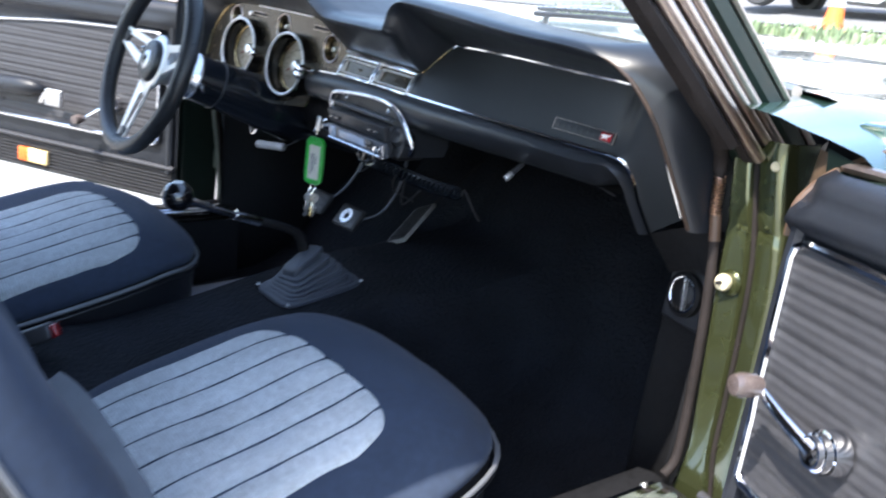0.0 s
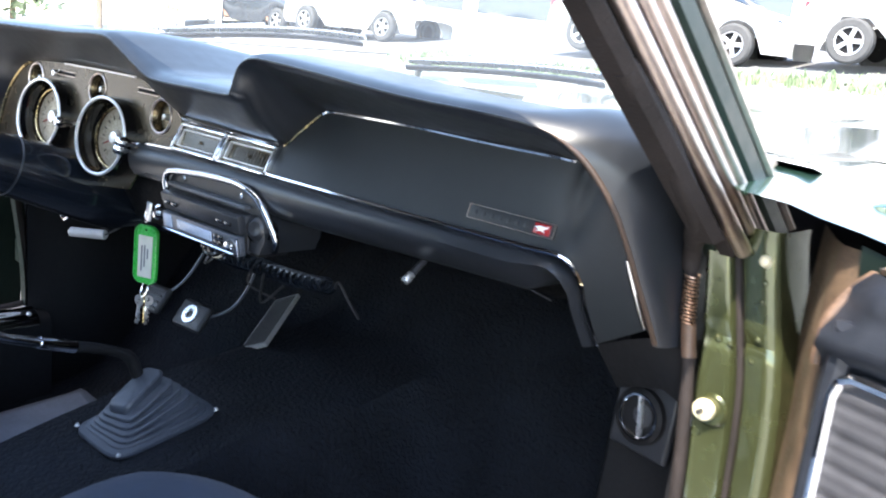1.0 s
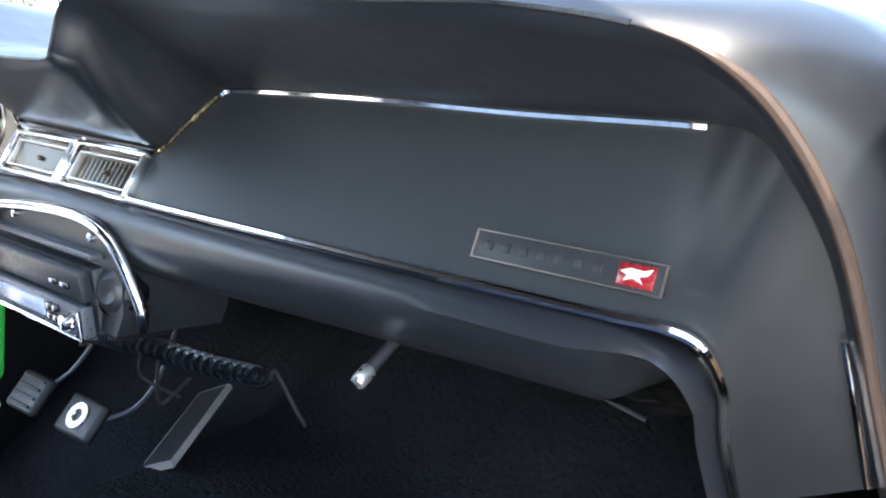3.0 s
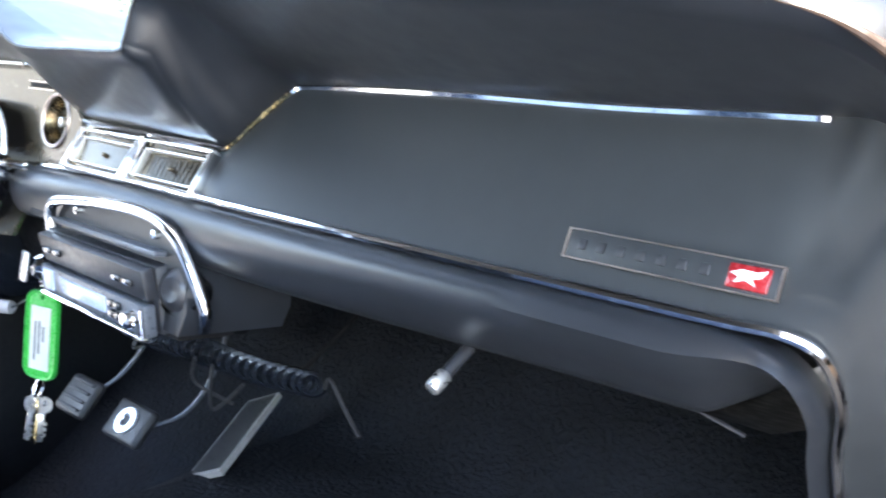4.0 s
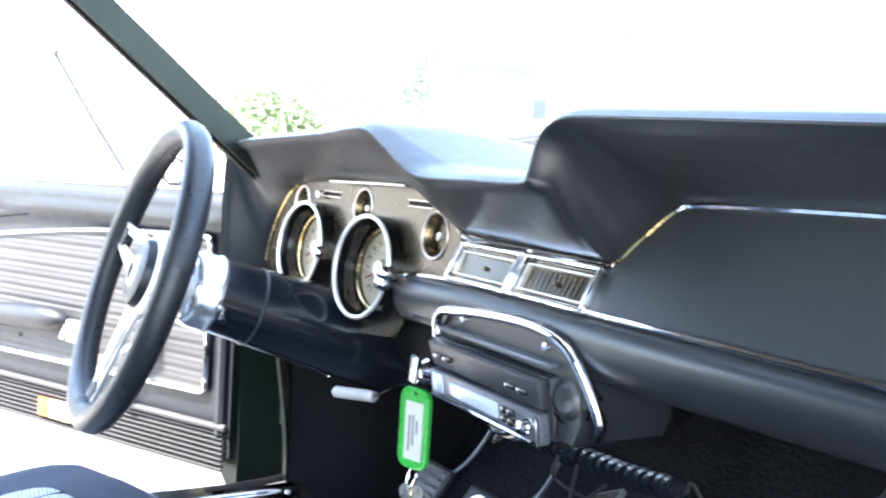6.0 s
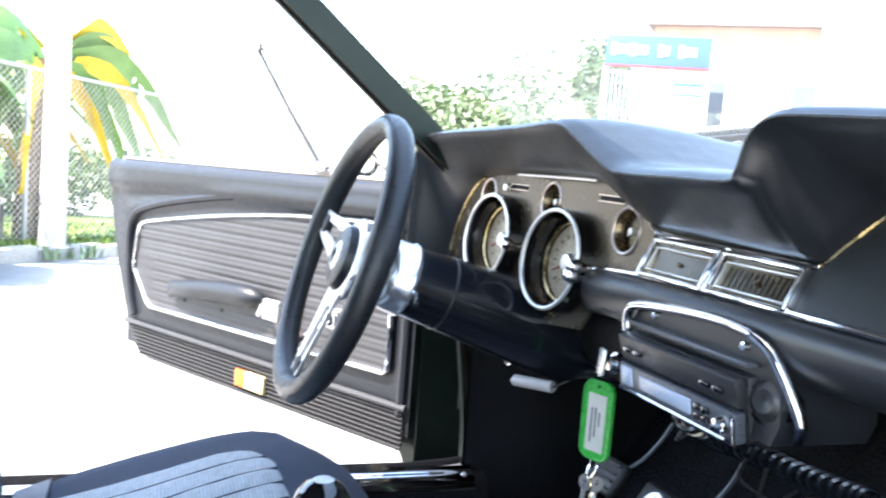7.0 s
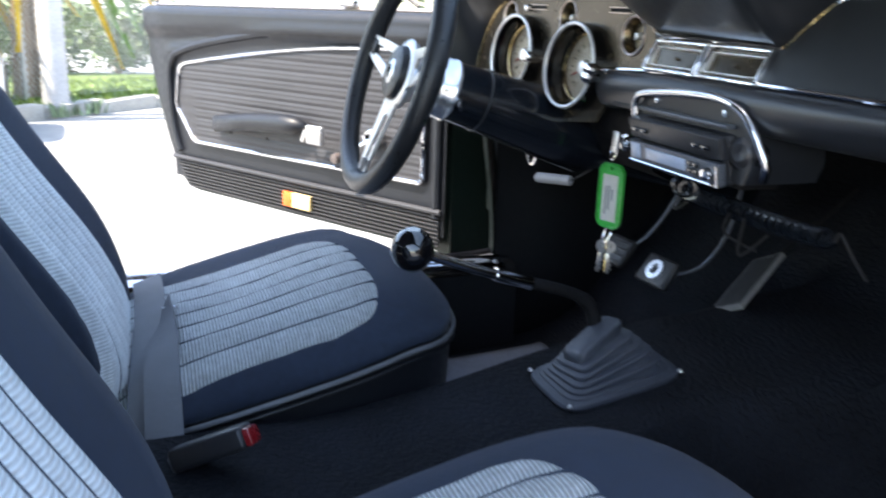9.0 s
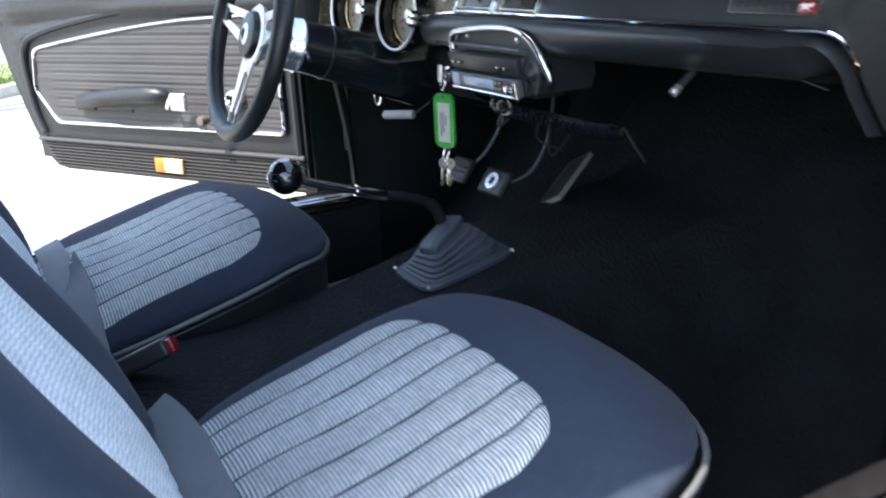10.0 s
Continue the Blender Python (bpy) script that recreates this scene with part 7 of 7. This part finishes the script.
def banana_plant(x, y, h, seed, spread=1.0):
    rnd = random.Random(seed)
    z = ground_z(x, y) + 0.08
    t = thing("banana_plant", "banana plant with green and yellowing drooping leaves", "plant", "banana plants")
    bm = B()
    tube(bm, [(x, y, z - 0.05), (x + 0.03, y, z + h * 0.4), (x + 0.05, y + 0.03, z + h)], [0.12, 0.10, 0.06], 12)
    part("stem", bm, M_bark, t)
    for i in range(5):
        bm = B()
        a = rnd.uniform(0, 6.28)
        tube(bm, spline([(x + 0.1 * math.cos(a), y + 0.1 * math.sin(a), z + h * rnd.uniform(0.5, 0.9)), (x + 0.22 * math.cos(a), y + 0.22 * math.sin(a), z + h * 0.4), (x + 0.26 * math.cos(a), y + 0.26 * math.sin(a), z + 0.05)], 8), [0.03, 0.035, 0.04, 0.03, 0.04, 0.03, 0.02, 0.01], 6)
        part("dry_sheath", bm, M_bark, t)
    for i in range(15):
        a = 2 * math.pi * i / 15 * 2.4 + rnd.uniform(-0.3, 0.3)
        f = rnd.random()
        bm = B()
        yel = i % 3 == 0
        leaf_blade(bm, (x + 0.04, y, z + h * (0.62 + 0.38 * f)), (math.cos(a), math.sin(a), 0), spread * rnd.uniform(1.0, 1.7), rnd.uniform(0.14, 0.22) * (0.7 if yel else 1), (0.95 if yel else 0.55) + rnd.uniform(0, 0.35), rnd)
        part("leaf", bm, M_yleaf if yel else M_leaf, t, "yellowed torn leaf" if yel else "green torn leaf", sharp=180)


for (u, v, h, sd) in ((3.5, 2.0, 1.9, 11), (6.6, 4.6, 1.5, 13)):
    q = K0 + kdir * u + kout * v
    banana_plant(q.x, q.y, h, sd, 1.25)


def arching_banana(u0, v0, h, seed):
    """A banana plant whose long leaves arch along the fence: (reach along it, across it, height of the tip, yellow)."""
    rnd = random.Random(seed)
    o = K0 + kdir * u0 + kout * v0
    gz0 = ground_z(o.x, o.y)
    t = thing("banana_plant", "banana plant with long arching green and yellow leaves", "plant", "banana plants")
    root = Vector((o.x, o.y, gz0 + h))
    for k in range(4):
        bm = B()
        d = Vector((kdir.x, kdir.y, 0)) * (0.16 * k - 0.3) + Vector((kout.x, kout.y, 0)) * (0.1 * (k % 2))
        tube(bm, [Vector((o.x, o.y, gz0 - 0.05)) + d, Vector((o.x, o.y, gz0 + h * 0.5)) + d * 0.8, root + d * 0.2], [0.10, 0.085, 0.05], 12)
        part("stem", bm, M_bark, t)
    for du, dv, zt, yel in ((2.5, 0.0, 0.75, 0), (1.9, -0.2, 0.55, 1), (1.2, -0.3, 0.10, 0), (0.85, -0.4, 0.0, 1), (-0.7, -0.4, 0.25, 1), (-0.5, 0.2, 0.7, 0), (2.1, 0.3, 1.25, 0), (1.6, 0.1, 1.75, 1), (-1.3, 0.0, 1.0, 0),
                            (0.4, 0.3, 0.5, 0), (1.55, 0.2, 0.45, 0), (2.3, 0.4, 0.35, 0), (0.8, 0.4, 1.9, 0), (-0.9, 0.3, 1.7, 0)):
        tip = Vector((o.x + kdir.x * du + kout.x * dv, o.y + kdir.y * du + kout.y * dv, zt))
        mid = (root + tip) / 2 + Vector((0, 0, 0.22 + 0.12 * abs(du)))
        axis = spline([root, mid, tip], 15)
        side0 = (tip - root).cross(Vector((0, 0, 1))).normalized()
        w0 = rnd.uniform(0.15, 0.20) * (0.75 if yel else 1)
        bm = B()
        L, C, R = [], [], []
        for i, c in enumerate(axis):
            f = i / 14
            w = w0 * (math.sin(math.pi * (0.04 + 0.95 * f) ** 0.8) + 0.03)
            side = (side0 * 0.5 + Vector((0, 0, 0.85))).normalized()
            C.append(bm.verts.new(c))
            L.append(bm.verts.new(c + side * w * rnd.uniform(0.8, 1.1) + side0 * 0.02))
            R.append(bm.verts.new(c - side * w * rnd.uniform(0.8, 1.1) + side0 * 0.06))
        for i in range(14):
            if rnd.random() > 0.08:
                bm.faces.new((L[i], L[i + 1], C[i + 1], C[i]))
            if rnd.random() > 0.08:
                bm.faces.new((C[i], C[i + 1], R[i + 1], R[i]))
        part("leaf", bm, M_yleaf if yel else M_leaf, t, "yellowed torn leaf" if yel else "green torn leaf", sharp=180)


arching_banana(4.75, 1.1, 2.0, 41), arching_banana(4.0, 1.7, 1.7, 47)


def bush(x, y, r, h, n, seed, label, material=None, name="shrub", trunk=0.0):
    rnd = random.Random(seed)
    z = ground_z(x, y)
    t = thing(name, label, "tree" if trunk else "shrub", name + "s")
    lobes = [(rnd.uniform(-0.6, 0.6) * r, rnd.uniform(-0.6, 0.6) * r, trunk + h * rnd.uniform(0.25, 0.8), r * rnd.uniform(0.35, 0.6)) for _ in range(9)]
    bm = B()
    tube(bm, [(x, y, z - 0.1), (x, y, z + trunk * 0.6), (x + 0.1, y, z + trunk + h * 0.4)], [0.06 + 0.04 * trunk, 0.05 + 0.03 * trunk, 0.03], 8)
    for lx, ly, lz, lr in lobes[:5]:
        tube(bm, [(x, y, z + trunk * 0.7), (x + lx * 0.5, y + ly * 0.5, z + lz * 0.8), (x + lx, y + ly, z + lz)], [0.04 + 0.02 * trunk, 0.03, 0.012], 6)
    part("trunk", bm, M_bark, t)
    vs, fs = [], []
    for i in range(n):
        lx, ly, lz, lr = rnd.choice(lobes)
        d = Vector((rnd.gauss(0, 1), rnd.gauss(0, 1), rnd.gauss(0, 1))).normalized() * lr * rnd.uniform(0.45, 1.1)
        c = Vector((x + lx, y + ly, z + lz)) + d
        s = rnd.uniform(0.06, 0.14) * (1 + 0.3 * trunk)
        u = Vector((rnd.gauss(0, 1), rnd.gauss(0, 1), rnd.gauss(0, 0.6))).normalized()
        w = u.orthogonal().normalized()
        k = len(vs)
        vs += [c - u * s, c + w * s * 0.45, c + u * s, c - w * s * 0.45]
        fs.append((k, k + 1, k + 2, k + 3))
    me = bpy.data.meshes.new("crown")
    me.from_pydata(vs, [], fs)
    me.materials.append(material or M_tree)
    ob = new("crown", me)
    ob.parent = t


# shrubs behind the fence, trees left of the sign
for u, v, r, h, sd in ((7.6, 5.2, 1.0, 1.3, 21), (9.6, 5.4, 1.1, 1.2, 22), (11.8, 5.4, 1.2, 1.3, 23)):
    q = K0 + kdir * u + kout * v
    bush(q.x, q.y, r, h, 1500, sd, "green shrub behind the chain-link fence", M_weed)
for x, y, r, h, tr, sd in ((-24.5, 8.6, 2.2, 2.6, 1.0, 31), (-26.0, 10.8, 2.2, 2.8, 1.2, 32), (-22.5, 11.6, 1.2, 3.2, 1.4, 33)):
    bush(x, y, r, h, 2600, sd, "grey-green street tree beyond the yard", M_tree, "tree", tr)


def sign_and_gate():
    side = Vector((0.522, 0.853, 0))
    c = Vector((-18.14, 10.98, 0))
    rz = math.degrees(math.atan2(side.y, side.x))
    zg = ground_z(c.x, c.y)
    t = thing("business_sign", "blue and white shop sign board above a gate", "sign")
    bm = B()
    rbox(bm, (2.46, 0.10, 0.72), pose(c.x, c.y, 3.95, 0, 0, rz), 0.02)
    bd = part("board", bm, M_blue, t, "blue sign board with pale letter bars")
    bm = B()
    rbox(bm, (2.48, 0.12, 0.06), pose(c.x, c.y, 3.57, 0, 0, rz), 0.01)
    part("red_edge", bm, M_red, bd)
    for x0, w in ((-0.62, 0.98), (0.20, 0.42), (0.76, 0.58)):
        for k in range(int(w / 0.15)):
            p = c + side * (x0 - w / 2 + 0.15 * k + 0.07)
            bm = B()
            rbox(bm, (0.11, 0.03, 0.30 if k % 3 == 0 else 0.22), pose(p.x, p.y, 3.96, 0, 0, rz) @ pose(0, -0.06, 0), 0.02)
            part("letter_bar", bm, M_signwhite, bd)
    for f in (-1.2, 0.36, 1.2):
        p = c + side * f
        bm = B()
        rbox(bm, (0.12, 0.12, 3.15), pose(p.x, p.y, zg + 1.5, 0, 0, rz), 0.01)
        part("post", bm, M_signwhite, t)
    p = c + side * 0.80
    bm = B()
    rbox(bm, (0.80, 0.06, 2.2), pose(p.x, p.y, zg + 1.75, 0, 0, rz), 0.01)
    lb = part("lower_board", bm, M_signwhite, t, "white lower board with blue bars")
    for zz, hh in ((3.20, 0.09), (2.95, 0.06)):
        bm = B()
        rbox(bm, (0.74, 0.03, hh), pose(p.x, p.y, zz, 0, 0, rz) @ pose(0, -0.035, 0), 0.005)
        part("writing_bar", bm, M_blue, lb)
    g = thing("bar_gate", "white steel gate of upright bars below the sign", "gate")
    for i in range(15):
        p = c + side * (-1.12 + 1.42 * i / 14)
        bm = B()
        tube(bm, [(p.x, p.y, zg + 0.15), (p.x, p.y, 3.48)], 0.022, 6)
        part("bar", bm, M_galv, g)
    for zz in (zg + 0.2, 3.42):
        a, b = c + side * -1.2, c + side * 0.36
        bm = B()
        tube(bm, [(a.x, a.y, zz), (b.x, b.y, zz)], 0.03, 8)
        part("rail", bm, M_galv, g)


sign_and_gate()


def building(name, x, y, w, dep, h, rz, material, label, wins, roof=None, base=0.0):
    t = thing(name, label, "building", "street buildings")
    z = ground_z(x, y) + base
    m = pose(x, y, z, 0, 0, rz)
    bm = B()
    rbox(bm, (w, dep, h), m @ pose(0, 0, h / 2), 0.02, 1)
    part("wall", bm, material, t)
    bm = B()
    rbox(bm, (w + 0.5, dep + 0.5, 0.22), m @ pose(0, 0, h + 0.1), 0.02, 1)
    part("roof", bm, roof or M_greywall, t)
    for wx, wz, ww, wh in wins:
        bm = B()
        rbox(bm, (ww + 0.16, 0.10, wh + 0.16), m @ pose(wx, -dep / 2 - 0.02, wz), 0.01, 1)
        f = part("window", bm, M_signwhite, t)
        bm = B()
        rbox(bm, (ww, 0.06, wh), m @ pose(wx, -dep / 2 - 0.06, wz), 0.005, 1)
        part("pane", bm, M_autoglass, f)


building("office_building", -9.5, 24.5, 16, 6, 5.2, 0, M_render, "off-white rendered street building with dark windows", [(-6, 1.7, 2.2, 1.4), (-2.5, 1.7, 2.2, 1.4), (1.5, 1.2, 1.1, 2.3), (4.5, 1.7, 2.4, 1.4)])
building("warehouse", 8.5, 25.5, 17, 6, 4.6, 0, M_greywall, "pale grey panelled warehouse with roller doors", [(-5, 1.6, 3.0, 2.8), (0.5, 1.6, 3.0, 2.8), (5.5, 2.0, 2.0, 1.2)])
building("brick_building", -23.6, 18.6, 7, 5, 4.4, 50, M_brick, "orange brick building beyond the street", [(-2, 2, 1.6, 1.4), (1.5, 2, 1.6, 1.4)], M_roof)
building("glass_office", -17.2, 20.2, 8, 5, 6.5, 50, M_greywall, "pale grey and glass office front", [(-1.3, 1.7, 2.2, 2.2), (1.3, 1.7, 2.2, 2.2), (-1.3, 4.4, 2.2, 1.6), (1.3, 4.4, 2.2, 1.6)])


def boundary_wall():
    t = thing("boundary_wall", "pale rendered boundary wall with vertical joints behind the car", "wall", kind="structure")
    a, d = Vector((-7.70, -2.02)), Vector((-0.06, -1.0)).normalized()
    for i in range(4):
        ln = 0.40 if i == 0 else 1.335
        c = a + d * (0.2 if i == 0 else 0.42 + 1.35 * (i - 0.5))
        z = ground_z(c.x, c.y)
        bm = B()
        rbox(bm, (0.20, ln, 3.2), pose(c.x, c.y, z + 1.5, 0, 0, math.degrees(math.atan2(d.y, d.x)) + 90), 0.01)
        part("wall_panel", bm, M_render, t)


boundary_wall()


def cone(x, y):
    z = ground_z(x, y) + 0.03
    t = thing("traffic_cone", "orange traffic cone with white band on the verge", "traffic cone")
    bm = B()
    lathe(bm, [(0.16, 0.03), (0.15, 0.05), (0.12, 0.2), (0.055, 0.6), (0.035, 0.70), (0.02, 0.70), (0.001, 0.69)], pose(x, y, z), 24)
    part("cone_body", bm, M_cone, t)
    bm = B()
    lathe(bm, [(0.107, 0.32), (0.109, 0.325), (0.082, 0.47), (0.078, 0.475)], pose(x, y, z), 24)
    part("band", bm, M_signwhite, t)
    bm = B()
    rbox(bm, (0.40, 0.40, 0.035), pose(x, y, z + 0.017), 0.015)
    part("base", bm, M_cone, t)


cone(-5.24, 10.83)
